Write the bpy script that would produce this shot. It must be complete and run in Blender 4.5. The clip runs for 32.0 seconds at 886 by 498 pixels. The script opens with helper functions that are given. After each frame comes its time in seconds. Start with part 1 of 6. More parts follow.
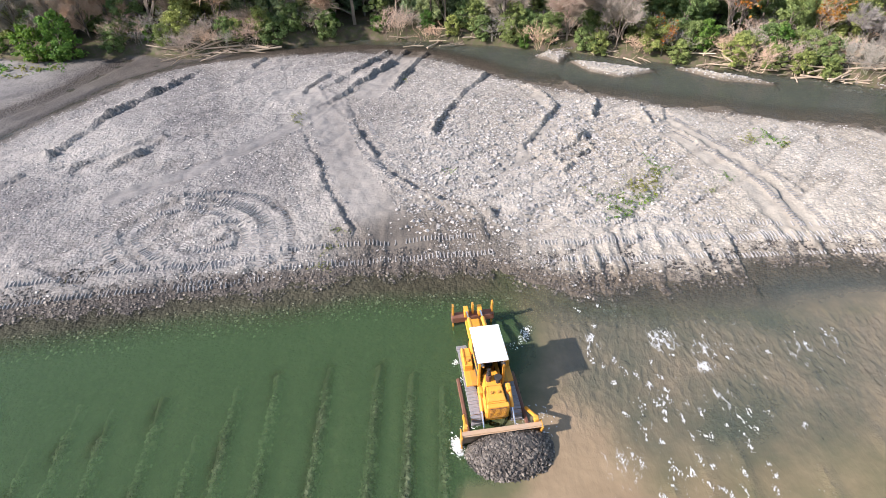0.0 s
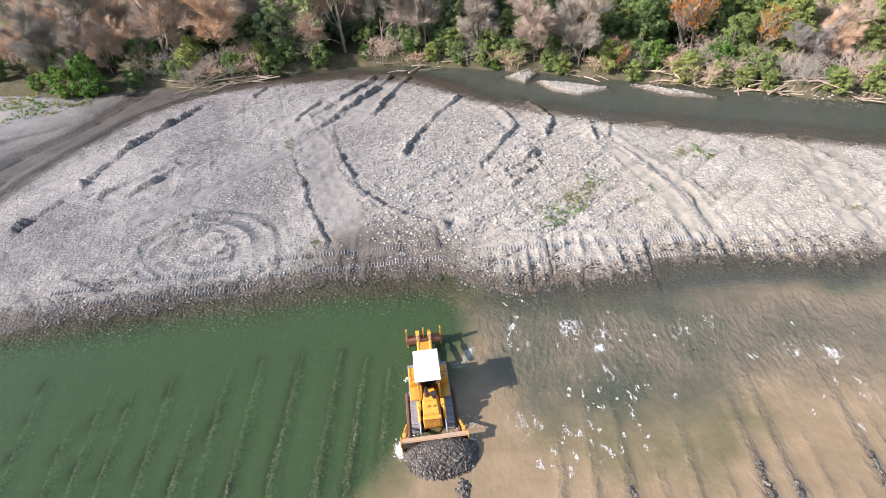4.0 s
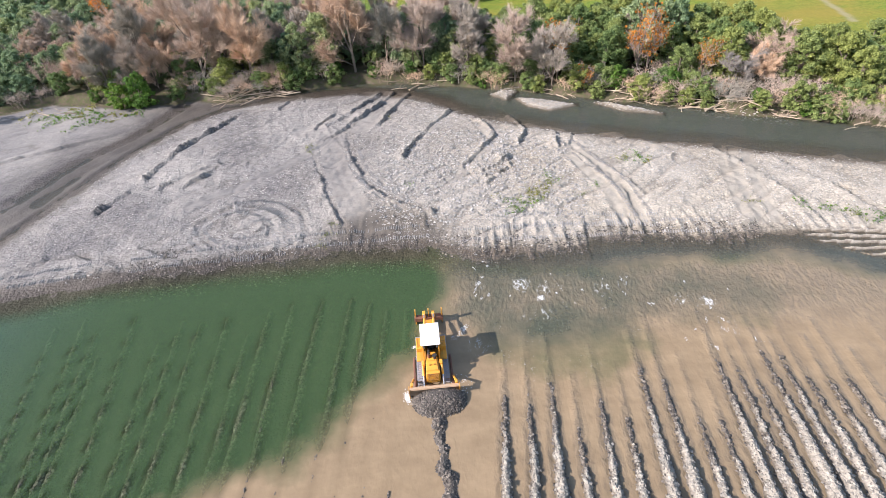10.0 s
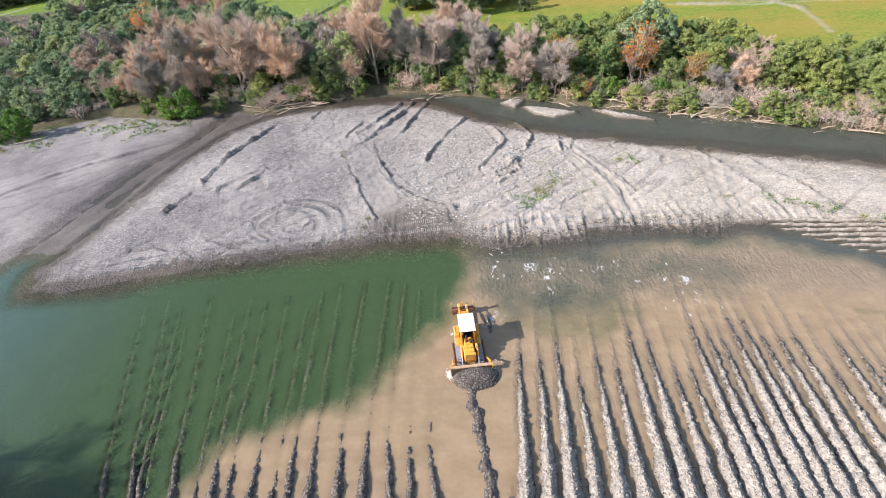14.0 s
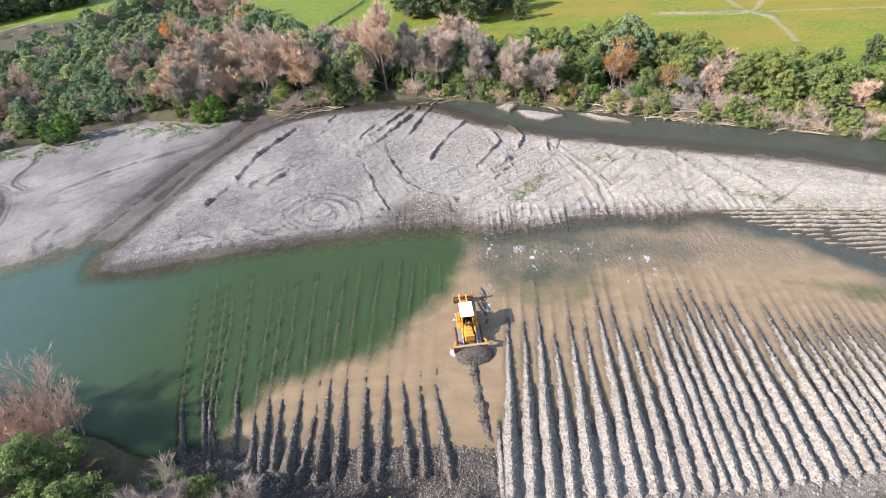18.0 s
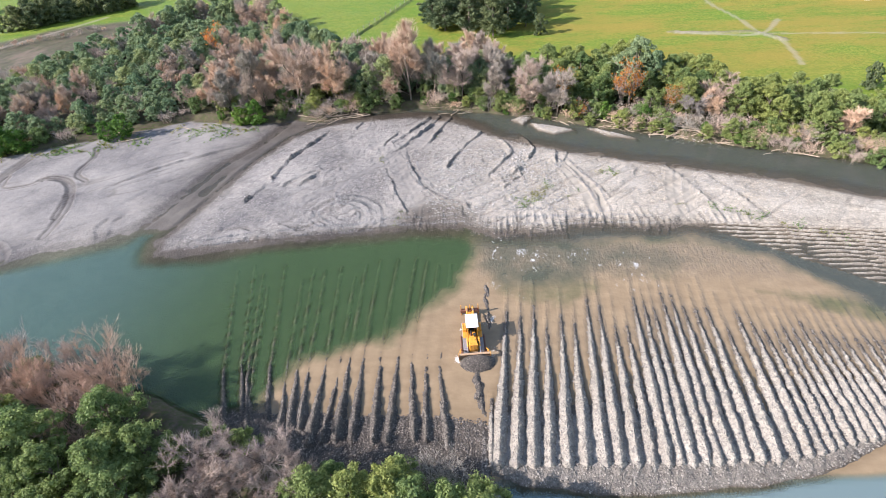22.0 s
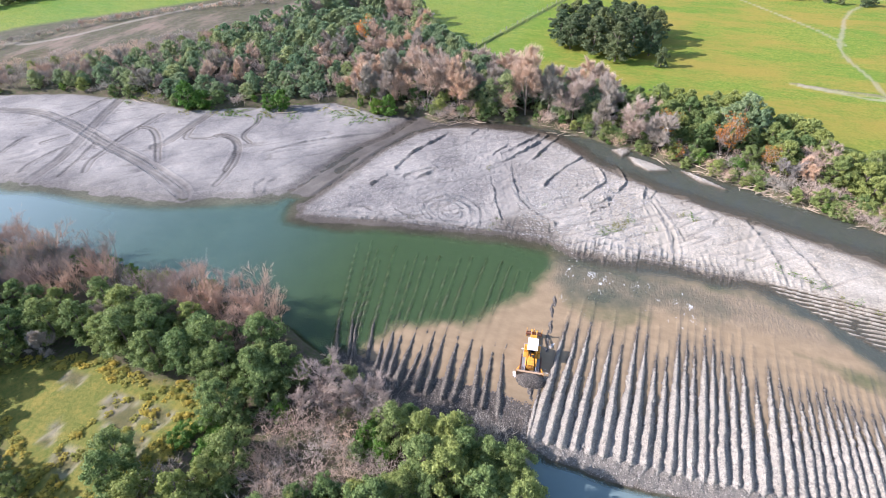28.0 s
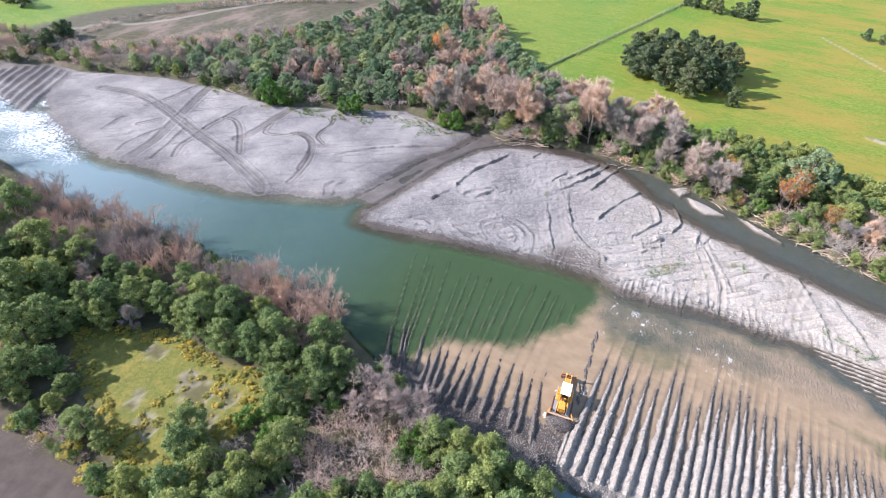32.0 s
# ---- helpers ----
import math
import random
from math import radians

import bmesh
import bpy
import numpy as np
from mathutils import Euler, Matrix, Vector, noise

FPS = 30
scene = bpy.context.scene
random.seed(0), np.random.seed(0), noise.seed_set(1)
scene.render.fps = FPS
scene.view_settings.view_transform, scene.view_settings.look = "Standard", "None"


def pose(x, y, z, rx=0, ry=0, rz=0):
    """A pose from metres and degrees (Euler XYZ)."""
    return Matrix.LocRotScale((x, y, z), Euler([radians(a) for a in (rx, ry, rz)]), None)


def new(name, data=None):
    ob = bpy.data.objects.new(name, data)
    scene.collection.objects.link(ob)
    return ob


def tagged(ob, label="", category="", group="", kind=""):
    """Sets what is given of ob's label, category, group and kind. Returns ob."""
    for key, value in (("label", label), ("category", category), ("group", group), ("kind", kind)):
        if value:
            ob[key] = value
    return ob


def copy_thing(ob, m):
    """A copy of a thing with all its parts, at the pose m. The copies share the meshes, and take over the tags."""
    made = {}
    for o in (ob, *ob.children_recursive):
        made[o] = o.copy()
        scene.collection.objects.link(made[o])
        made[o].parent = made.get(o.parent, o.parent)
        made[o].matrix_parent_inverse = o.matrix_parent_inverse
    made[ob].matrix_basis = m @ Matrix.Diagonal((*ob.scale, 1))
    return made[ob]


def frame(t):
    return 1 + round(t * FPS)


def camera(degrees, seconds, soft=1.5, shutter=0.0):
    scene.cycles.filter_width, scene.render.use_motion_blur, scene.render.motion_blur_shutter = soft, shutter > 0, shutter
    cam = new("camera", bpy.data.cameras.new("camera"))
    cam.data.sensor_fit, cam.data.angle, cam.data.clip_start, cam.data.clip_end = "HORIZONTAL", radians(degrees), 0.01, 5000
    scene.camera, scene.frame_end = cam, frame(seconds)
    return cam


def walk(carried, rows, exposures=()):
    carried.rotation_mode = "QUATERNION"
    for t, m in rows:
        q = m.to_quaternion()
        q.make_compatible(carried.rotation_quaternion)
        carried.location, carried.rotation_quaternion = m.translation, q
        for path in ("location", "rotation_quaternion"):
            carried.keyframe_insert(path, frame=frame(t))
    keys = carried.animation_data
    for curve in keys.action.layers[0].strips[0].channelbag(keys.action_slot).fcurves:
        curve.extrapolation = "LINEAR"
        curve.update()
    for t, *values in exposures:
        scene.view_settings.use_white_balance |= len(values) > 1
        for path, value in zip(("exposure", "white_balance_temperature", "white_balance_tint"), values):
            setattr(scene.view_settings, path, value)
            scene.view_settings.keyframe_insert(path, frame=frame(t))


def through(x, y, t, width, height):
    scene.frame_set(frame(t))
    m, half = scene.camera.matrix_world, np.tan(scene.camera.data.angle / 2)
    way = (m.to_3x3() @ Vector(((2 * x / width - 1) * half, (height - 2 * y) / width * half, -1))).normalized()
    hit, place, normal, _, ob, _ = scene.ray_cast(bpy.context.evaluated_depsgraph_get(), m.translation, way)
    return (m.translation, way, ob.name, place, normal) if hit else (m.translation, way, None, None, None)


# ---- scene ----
cam = camera(80, 32.0, soft=0.5)

# seconds, place of the flying camera, turn to the left, tilt, lean
PATH = [
    (0, -0.00, -20.50, 24.92, 0.00, -39.69, -1.24), (1, 1.15, -21.62, 26.51, 0.81, -40.02, -2.45),
    (2, 2.65, -23.27, 28.40, 1.97, -40.27, -3.98), (3, 4.30, -24.58, 29.38, 2.76, -40.01, -4.44),
    (3.5, 4.96, -25.30, 29.76, 2.92, -39.81, -4.52), (5.5, 7.10, -29.50, 31.98, 3.14, -39.09, -4.28),
    (6, 7.68, -30.58, 32.54, 3.37, -39.02, -4.38), (7, 8.61, -32.77, 33.52, 3.76, -38.91, -4.53),
    (8, 8.92, -34.83, 34.42, 3.83, -38.73, -4.55), (9, 8.67, -36.80, 35.30, 3.73, -38.72, -4.37),
    (10, 8.13, -38.98, 36.35, 3.67, -38.54, -4.30), (11, 7.59, -41.24, 37.62, 3.81, -38.48, -4.50),
    (12, 7.29, -43.33, 39.10, 4.11, -38.53, -4.72), (13, 6.92, -45.53, 40.81, 4.25, -38.69, -4.97),
    (14, 6.55, -48.27, 42.35, 4.40, -38.59, -5.22), (14.5, 6.45, -49.69, 43.08, 4.46, -38.57, -5.26),
    (16.5, 6.43, -55.56, 46.19, 4.43, -38.72, -5.40), (17, 6.52, -56.91, 47.14, 4.34, -38.78, -5.28),
    (18, 7.14, -59.10, 49.04, 4.74, -39.03, -5.57), (19, 7.74, -60.93, 50.63, 5.21, -39.14, -5.65),
    (20, 8.30, -62.68, 52.12, 5.91, -39.01, -5.47), (21, 8.84, -64.41, 53.49, 6.64, -38.92, -5.43),
    (22, 9.38, -66.17, 54.76, 7.62, -38.82, -5.07), (23, 9.70, -67.88, 56.22, 8.74, -38.80, -4.61),
    (24, 10.10, -69.82, 58.03, 10.46, -38.87, -4.18), (25, 10.41, -71.61, 60.30, 12.43, -39.13, -3.49),
    (25.5, 10.52, -72.50, 61.56, 13.53, -39.28, -3.16), (27.5, 11.09, -76.20, 66.97, 18.44, -40.03, -1.86),
    (28, 10.96, -76.82, 68.34, 19.49, -40.32, -1.36), (29, 10.25, -77.89, 71.21, 21.58, -40.93, -0.22),
    (30, 9.32, -78.24, 72.87, 23.71, -41.14, 1.06), (31, 8.85, -78.56, 74.17, 24.88, -41.01, 1.40),
    (32, 8.93, -78.78, 76.15, 25.41, -41.03, 1.63),
]
walk(cam, [(t, pose(x, y, z, 90 + tilt, 0, turn) @ pose(0, 0, 0, 0, 0, lean)) for t, x, y, z, turn, tilt, lean in PATH],
     [(0, 1.04, 6150, 21), (20, 1.07, 6080, 21), (32, 1.26, 5720, 25)])

# ---- light: a low winter sun in the west, clear sky ----
SUN_FROM = Vector((-5.1, -1.75, 3.3)).normalized()
sun = new("sun", bpy.data.lights.new("sun", "SUN"))
sun.data.energy, sun.data.angle, sun.data.color = 5.0, radians(0.55), (1.0, 0.93, 0.83)
sun.rotation_euler = SUN_FROM.to_track_quat("Z", "Y").to_euler()
world = bpy.data.worlds.new("sky")
scene.world = world
world.use_nodes = True
wn = world.node_tree
sky = wn.nodes.new("ShaderNodeTexSky")
sky.sky_type, sky.sun_disc = "NISHITA", False
sky.sun_elevation = math.asin(SUN_FROM.z)
sky.sun_rotation = math.atan2(SUN_FROM.x, SUN_FROM.y)
sky.air_density, sky.dust_density = 1.6, 1.0
wn.nodes["Background"].inputs["Strength"].default_value = 0.125
wn.links.new(sky.outputs[0], wn.nodes["Background"].inputs["Color"])


# ---- materials ----
class Nodes:
    """A short way to write a node material."""

    def __init__(self, name):
        self.mat = bpy.data.materials.new(name)
        self.mat.use_nodes = True
        self.tree = self.mat.node_tree
        self.bsdf = self.tree.nodes["Principled BSDF"]
        self.out = self.tree.nodes["Material Output"]

    def put(self, value, socket):
        if isinstance(value, bpy.types.NodeSocket):
            self.tree.links.new(value, socket)
        elif isinstance(value, (tuple, list)) and len(value) == 3 and socket.type == "RGBA":
            socket.default_value = (*value, 1)
        else:
            socket.default_value = value

    def node(self, kind, **inputs):
        n = self.tree.nodes.new(kind)
        for key, value in inputs.items():
            self.put(value, n.inputs[key.replace("_", " ")])
        return n

    def coords(self, kind="Object"):
        return self.tree.nodes.new("ShaderNodeTexCoord").outputs[kind]

    def world(self):
        return self.tree.nodes.new("ShaderNodeNewGeometry").outputs["Position"]

    def noise(self, vec, scale, detail=4.0, rough=0.6, stretch=None):
        if stretch:
            m = self.node("ShaderNodeMapping", Vector=vec, Scale=stretch)
            vec = m.outputs[0]
        return self.node("ShaderNodeTexNoise", Vector=vec, Scale=scale, Detail=detail, Roughness=rough).outputs["Fac"]

    def cells(self, vec, scale, out="Distance"):
        return self.node("ShaderNodeTexVoronoi", Vector=vec, Scale=scale).outputs[out]

    def ramp(self, fac, *stops):
        n = self.node("ShaderNodeValToRGB", Fac=fac)
        e = n.color_ramp.elements
        while len(e) < len(stops):
            e.new(0.5)
        for el, (p, c) in zip(e, stops):
            el.position = p
            el.color = (*c, 1) if isinstance(c, tuple) else (c, c, c, 1)
        return n.outputs["Color"]

    def mix(self, fac, a, b, mode="MIX"):
        n = self.tree.nodes.new("ShaderNodeMix")
        n.data_type, n.blend_type = "RGBA", mode
        self.put(fac, n.inputs[0])
        self.put(a, n.inputs[6])
        self.put(b, n.inputs[7])
        return n.outputs[2]

    def math(self, op, a, b=0.5, clamp=False):
        n = self.tree.nodes.new("ShaderNodeMath")
        n.operation, n.use_clamp = op, clamp
        self.put(a, n.inputs[0])
        self.put(b, n.inputs[1])
        return n.outputs[0]

    def attr(self, name):
        n = self.tree.nodes.new("ShaderNodeAttribute")
        n.attribute_name = name
        return n.outputs["Fac"]

    def random(self):
        return self.tree.nodes.new("ShaderNodeObjectInfo").outputs["Random"]

    def island(self):
        return self.tree.nodes.new("ShaderNodeNewGeometry").outputs["Random Per Island"]

    def bump(self, height, strength=0.5, distance=0.05, normal=None):
        n = self.node("ShaderNodeBump", Height=height, Strength=strength, Distance=distance)
        if normal is not None:
            self.put(normal, n.inputs["Normal"])
        return n.outputs[0]

    def set(self, **inputs):
        for key, value in inputs.items():
            self.put(value, self.bsdf.inputs[key.replace("_", " ")])
        return self.mat


def shade_mat(name, colour, rough=0.7, metal=0.0, wear=0.25, scale=3.0, dirt=(0.16, 0.13, 0.10), bump=0.15):
    """A painted or plain surface with grime at two scales."""
    n = Nodes(name)
    p = n.coords()
    big = n.noise(p, scale, 5)
    small = n.noise(p, scale * 9, 4)
    f = n.math("MULTIPLY", n.ramp(big, (0.42, 0.0), (0.72, 1.0)), n.ramp(small, (0.3, 0.2), (0.7, 1.0)))
    c = n.mix(n.math("MULTIPLY", f, wear), colour, dirt)
    return n.set(Base_Color=c, Roughness=n.ramp(small, (0.2, max(rough - 0.12, 0.02)), (0.8, min(rough + 0.12, 1.0))), Metallic=metal, Normal=n.bump(small, bump, 0.01))


def ground_material():
    n = Nodes("river_gravel_and_soil")
    p = n.world()
    # cobbles: cells at two sizes, each stone with its own grey
    c1 = n.node("ShaderNodeTexVoronoi", Vector=p, Scale=3.4)
    c2 = n.node("ShaderNodeTexVoronoi", Vector=p, Scale=8.0)
    big = n.noise(p, 0.07, 5)
    mid = n.noise(p, 0.45, 6, 0.65)
    fine = n.noise(p, 14.0, 5, 0.7)
    g1 = n.ramp(c1.outputs["Color"], (0.0, (0.215, 0.205, 0.193)), (0.5, (0.325, 0.311, 0.291)), (1.0, (0.47, 0.45, 0.412)))
    g2 = n.ramp(c2.outputs["Color"], (0.0, (0.225, 0.216, 0.206)), (0.5, (0.325, 0.313, 0.296)), (1.0, (0.46, 0.443, 0.41)))
    stones = n.mix(n.ramp(mid, (0.40, 0.0), (0.62, 1.0)), g2, g1)
    gaps = n.ramp(c1.outputs["Distance"], (0.10, 1.0), (0.62, 0.74))
    stones = n.mix(1.0, stones, gaps, "MULTIPLY")
    sand = n.mix(fine, (0.235, 0.229, 0.22), (0.325, 0.316, 0.30))
    gravel = n.mix(n.math("MULTIPLY", n.attr("fine"), 0.75), stones, sand)
    gravel = n.mix(1.0, gravel, n.mix(n.attr("pale"), (0.555, 0.545, 0.545), (1.14, 1.055, 0.885)), "MULTIPLY")
    gravel = n.mix(n.ramp(big, (0.38, 0.0), (0.66, 0.40)), gravel, (0.43, 0.405, 0.35))
    # wet gravel; the same darkening also paints shade beside the blade banks
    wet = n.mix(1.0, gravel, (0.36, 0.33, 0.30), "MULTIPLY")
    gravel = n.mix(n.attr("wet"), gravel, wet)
    # strewn lumps and hollows, half a metre to a metre across
    c0 = n.node("ShaderNodeTexVoronoi", Vector=n.node("ShaderNodeMapping", Vector=p, Scale=(1.0, 1.35, 1.0)).outputs[0], Scale=1.5)
    speck = n.ramp(c0.outputs["Color"], (0.08, 0.86), (0.5, 0.99), (0.92, 1.10))
    gravel = n.mix(n.math("SUBTRACT", 1.0, n.math("MULTIPLY", n.attr("fine"), 0.75)), gravel, n.mix(1.0, gravel, speck, "MULTIPLY"))
    # pasture
    patch = n.math("ADD", n.math("MULTIPLY", n.noise(p, 0.022, 5, 0.6), 0.6), n.math("MULTIPLY", n.noise(p, 0.16, 6, 0.7, (0.5, 1.6, 1.0)), 0.4))
    blade = n.noise(p, 1.7, 6, 0.75)
    grass = n.mix(n.ramp(patch, (0.40, 0.0), (0.60, 1.0)), (0.100, 0.190, 0.022), (0.215, 0.230, 0.036))
    grass = n.mix(n.ramp(blade, (0.36, 0.0), (0.62, 0.85)), grass, (0.060, 0.118, 0.012))
    grass = n.mix(n.ramp(n.noise(p, 0.9, 5, 0.75, (0.6, 1.0, 1.0)), (0.52, 0.0), (0.66, 0.4)), grass, (0.29, 0.245, 0.05))
    grass = n.mix(n.math("MULTIPLY", n.attr("ochre"), n.ramp(n.noise(p, 0.035, 6, 0.7, (0.6, 1.5, 1.0)), (0.42, 0.0), (0.58, 0.8))), grass, n.mix(blade, (0.30, 0.20, 0.045), (0.16, 0.15, 0.025)))
    dry = n.mix(n.ramp(blade, (0.35, 0.0), (0.65, 1.0)), (0.180, 0.150, 0.040), (0.095, 0.112, 0.026))
    dry = n.mix(n.ramp(n.noise(p, 0.35, 6, 0.75), (0.50, 0.0), (0.62, 0.7)), dry, (0.235, 0.180, 0.045))
    dry = n.mix(n.ramp(n.noise(p, 0.75, 6, 0.75), (0.55, 0.0), (0.64, 0.7)), dry, (0.085, 0.11, 0.025))
    grass = n.mix(n.attr("dry"), grass, dry)
    soil = n.mix(n.ramp(mid, (0.35, 0.0), (0.65, 1.0)), (0.062, 0.047, 0.036), (0.130, 0.096, 0.074))
    soil = n.mix(n.ramp(blade, (0.40, 0.0), (0.58, 0.8)), soil, (0.055, 0.070, 0.022))
    dirt = n.mix(n.ramp(mid, (0.32, 0.0), (0.68, 1.0)), n.mix(fine, (0.040, 0.031, 0.026), (0.075, 0.060, 0.050)), (0.085, 0.068, 0.056))
    soil = n.mix(n.math("MULTIPLY", n.attr("field"), n.ramp(n.noise(p, 0.06, 5, 0.65, (1.6, 0.6, 1.0)), (0.48, 0.0), (0.62, 0.75))), soil, (0.20, 0.145, 0.11))
    col = n.mix(n.attr("soil"), gravel, soil)
    col = n.mix(n.attr("grass"), col, grass)
    col = n.mix(n.attr("dirt"), col, dirt)
    col = n.mix(n.attr("path"), col, n.mix(fine, (0.27, 0.235, 0.185), (0.38, 0.34, 0.28)))
    rough = n.mix(n.attr("wet"), (0.92, 0.92, 0.92), (0.55, 0.55, 0.55))
    h = n.math("ADD", n.math("MULTIPLY", c1.outputs["Distance"], -1.0), n.math("MULTIPLY", c2.outputs["Distance"], -0.5))
    land = n.math("MAXIMUM", n.math("MAXIMUM", n.attr("soil"), n.attr("grass")), n.attr("dirt"))
    h = n.math("MULTIPLY", h, n.math("SUBTRACT", 1.0, n.math("MAXIMUM", land, n.math("MULTIPLY", n.attr("fine"), 0.7)), True))
    n.bsdf.inputs["Specular IOR Level"].default_value = 0.12
    turf = n.bump(n.math("MULTIPLY", blade, n.attr("grass")), 0.6, 0.25)
    return n.set(Base_Color=col, Roughness=rough, Normal=n.bump(fine, 0.35, 0.03, n.bump(h, 0.8, 0.09, turf)))


def water_material():
    n = Nodes("river_water")
    p = n.world()
    swirl = n.noise(p, 0.22, 7, 0.62)
    mud = n.math("ADD", n.attr("mud"), n.math("MULTIPLY", n.math("SUBTRACT", swirl, 0.5), 0.95))
    mud = n.ramp(mud, (0.18, 0.0), (0.84, 1.0))
    murk = n.noise(p, 0.42, 7, 0.66, (0.7, 1.25, 1.0))
    # green turns teal westwards: grazing sky reflection and haze mixed into the colour
    green = n.mix(n.attr("sky_teal"), (0.047, 0.082, 0.031), (0.064, 0.112, 0.096))
    # distant water paled towards blue, standing in for haze and reflected sky
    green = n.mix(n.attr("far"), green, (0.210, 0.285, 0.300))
    green = n.mix(n.attr("back"), green, (0.070, 0.082, 0.066))
    brown = n.mix(n.ramp(murk, (0.28, 0.0), (0.72, 1.0)), (0.192, 0.139, 0.080), (0.272, 0.200, 0.118))
    chop = n.noise(p, 1.0, 6, 0.7, (1.6, 0.7, 1.0))
    brown = n.mix(n.math("MULTIPLY", n.attr("fast"), n.ramp(chop, (0.34, 0.5), (0.62, 0.0))), brown, (0.100, 0.086, 0.066))
    brown = n.mix(n.math("MULTIPLY", n.attr("fast"), 0.55), brown, (0.150, 0.124, 0.088))
    col = n.mix(mud, green, brown)
    # white water, broken up at two scales
    f1 = n.noise(p, 1.9, 9, 0.80, (1.7, 0.75, 1.0))
    strand = n.noise(p, 0.85, 5, 0.62, (1.5, 0.75, 1.0))
    strand = n.math("SUBTRACT", 1.0, n.math("MULTIPLY", n.math("ABSOLUTE", n.math("SUBTRACT", strand, 0.5)), 9.0), True)
    edge = n.math("ADD", n.math("MULTIPLY", n.attr("foam"), 0.45), n.math("ADD", n.math("MULTIPLY", f1, 0.50), n.math("MULTIPLY", strand, 0.20)))
    foam = n.math("MULTIPLY", n.ramp(edge, (0.60, 0.0), (0.74, 0.85)), n.ramp(n.attr("foam"), (0.02, 0.0), (0.16, 1.0)))
    col = n.mix(foam, col, (0.74, 0.75, 0.73))
    # ripples: long ones everywhere, steep ones where the river runs fast
    w1 = n.noise(p, 1.0, 1.6, 0.5, (1.15, 0.85, 1.0))
    w1 = n.math("ABSOLUTE", n.math("SUBTRACT", w1, 0.5))
    w2 = n.noise(p, 2.2, 3, 0.55, (1.5, 0.8, 1.0))
    fast = n.attr("fast")
    h = n.math("ADD", n.math("MULTIPLY", w1, n.math("ADD", n.math("MULTIPLY", fast, -1.7), -0.12)), n.math("MULTIPLY", w2, n.math("ADD", n.math("MULTIPLY", fast, 0.22), 0.07)))
    h = n.math("ADD", h, n.math("MULTIPLY", strand, n.math("MULTIPLY", fast, 0.22)))
    # chevrons that the current draws over the drowned crests
    chev = n.noise(p, 1.7, 4, 0.6, (0.9, 1.2, 1.0))
    h = n.math("ADD", h, n.math("MULTIPLY", n.math("MULTIPLY", chev, n.attr("ripple")), 0.8))
    rough = n.mix(foam, (0.12, 0.12, 0.12), (0.8, 0.8, 0.8))
    n.set(Base_Color=col, Roughness=rough, IOR=1.33, Normal=n.bump(h, 0.6, 0.34))
    clear = n.node("ShaderNodeBsdfTransparent", Color=n.mix(n.math("MAXIMUM", n.attr("shallow"), n.attr("back")), (0.66, 0.80, 0.60), (0.80, 0.79, 0.77)))
    mix = n.tree.nodes.new("ShaderNodeMixShader")
    see = n.math("MULTIPLY", n.math("SUBTRACT", 1.0, foam, True), n.math("ADD", n.math("MULTIPLY", n.math("SUBTRACT", 1.0, mud, True), 0.34), n.attr("shallow"), True))
    n.put(see, mix.inputs[0])
    n.tree.links.new(n.bsdf.outputs[0], mix.inputs[1])
    n.tree.links.new(clear.outputs[0], mix.inputs[2])
    n.tree.links.new(mix.outputs[0], n.out.inputs["Surface"])
    return n.mat


def leaf_material(name, dark, light, through=0.42):
    n = Nodes(name)
    c = n.mix(n.island(), dark, light)
    tint = n.ramp(n.random(), (0.0, (0.70, 0.82, 0.82)), (0.5, (1.0, 1.0, 0.98)), (1.0, (1.34, 1.18, 0.96)))
    c = n.mix(1.0, c, tint, "MULTIPLY")
    n.set(Base_Color=c, Roughness=0.6)
    n.bsdf.inputs["Specular IOR Level"].default_value = 0.25
    if through:
        back = n.node("ShaderNodeBsdfTranslucent", Color=c)
        mix = n.tree.nodes.new("ShaderNodeMixShader")
        mix.inputs[0].default_value = through
        n.tree.links.new(n.bsdf.outputs[0], mix.inputs[1])
        n.tree.links.new(back.outputs[0], mix.inputs[2])
        n.tree.links.new(mix.outputs[0], n.out.inputs["Surface"])
    return n.mat


GROUND = ground_material()
WATER = water_material()
BARK = shade_mat("bark", (0.14, 0.115, 0.09), 0.9, wear=0.6, scale=4)
TWIG = leaf_material("bare_twigs", (0.33, 0.26, 0.212), (0.54, 0.44, 0.37), 0)
GREY_TWIG = leaf_material("grey_twigs", (0.215, 0.175, 0.155), (0.37, 0.315, 0.285), 0)
RED_TWIG = leaf_material("reddish_twigs", (0.26, 0.195, 0.165), (0.43, 0.335, 0.285), 0)
LEAF = leaf_material("evergreen_leaves", (0.120, 0.165, 0.055), (0.305, 0.375, 0.132))
# bluer and lighter than LEAF: haze over the wood put into the leaf colour
LEAF_WOOD = leaf_material("woodland_leaves", (0.138, 0.198, 0.104), (0.325, 0.405, 0.212))
LEAF_BRIGHT = leaf_material("bright_leaves", (0.055, 0.125, 0.020), (0.16, 0.28, 0.05))
LEAF_PINE = leaf_material("conifer_needles", (0.074, 0.105, 0.050), (0.178, 0.220, 0.108))
LEAF_ORANGE = leaf_material("autumn_leaves", (0.36, 0.13, 0.02), (0.60, 0.27, 0.05))
LEAF_YELLOW = leaf_material("yellow_scrub_leaves", (0.30, 0.27, 0.05), (0.52, 0.46, 0.11))
OLIVE_WEED = leaf_material("olive_weed_leaves", (0.115, 0.135, 0.030), (0.245, 0.255, 0.075))
DRIFTWOOD = shade_mat("driftwood", (0.40, 0.315, 0.225), 0.85, wear=0.5, scale=2)
STONE = Nodes("river_stone")
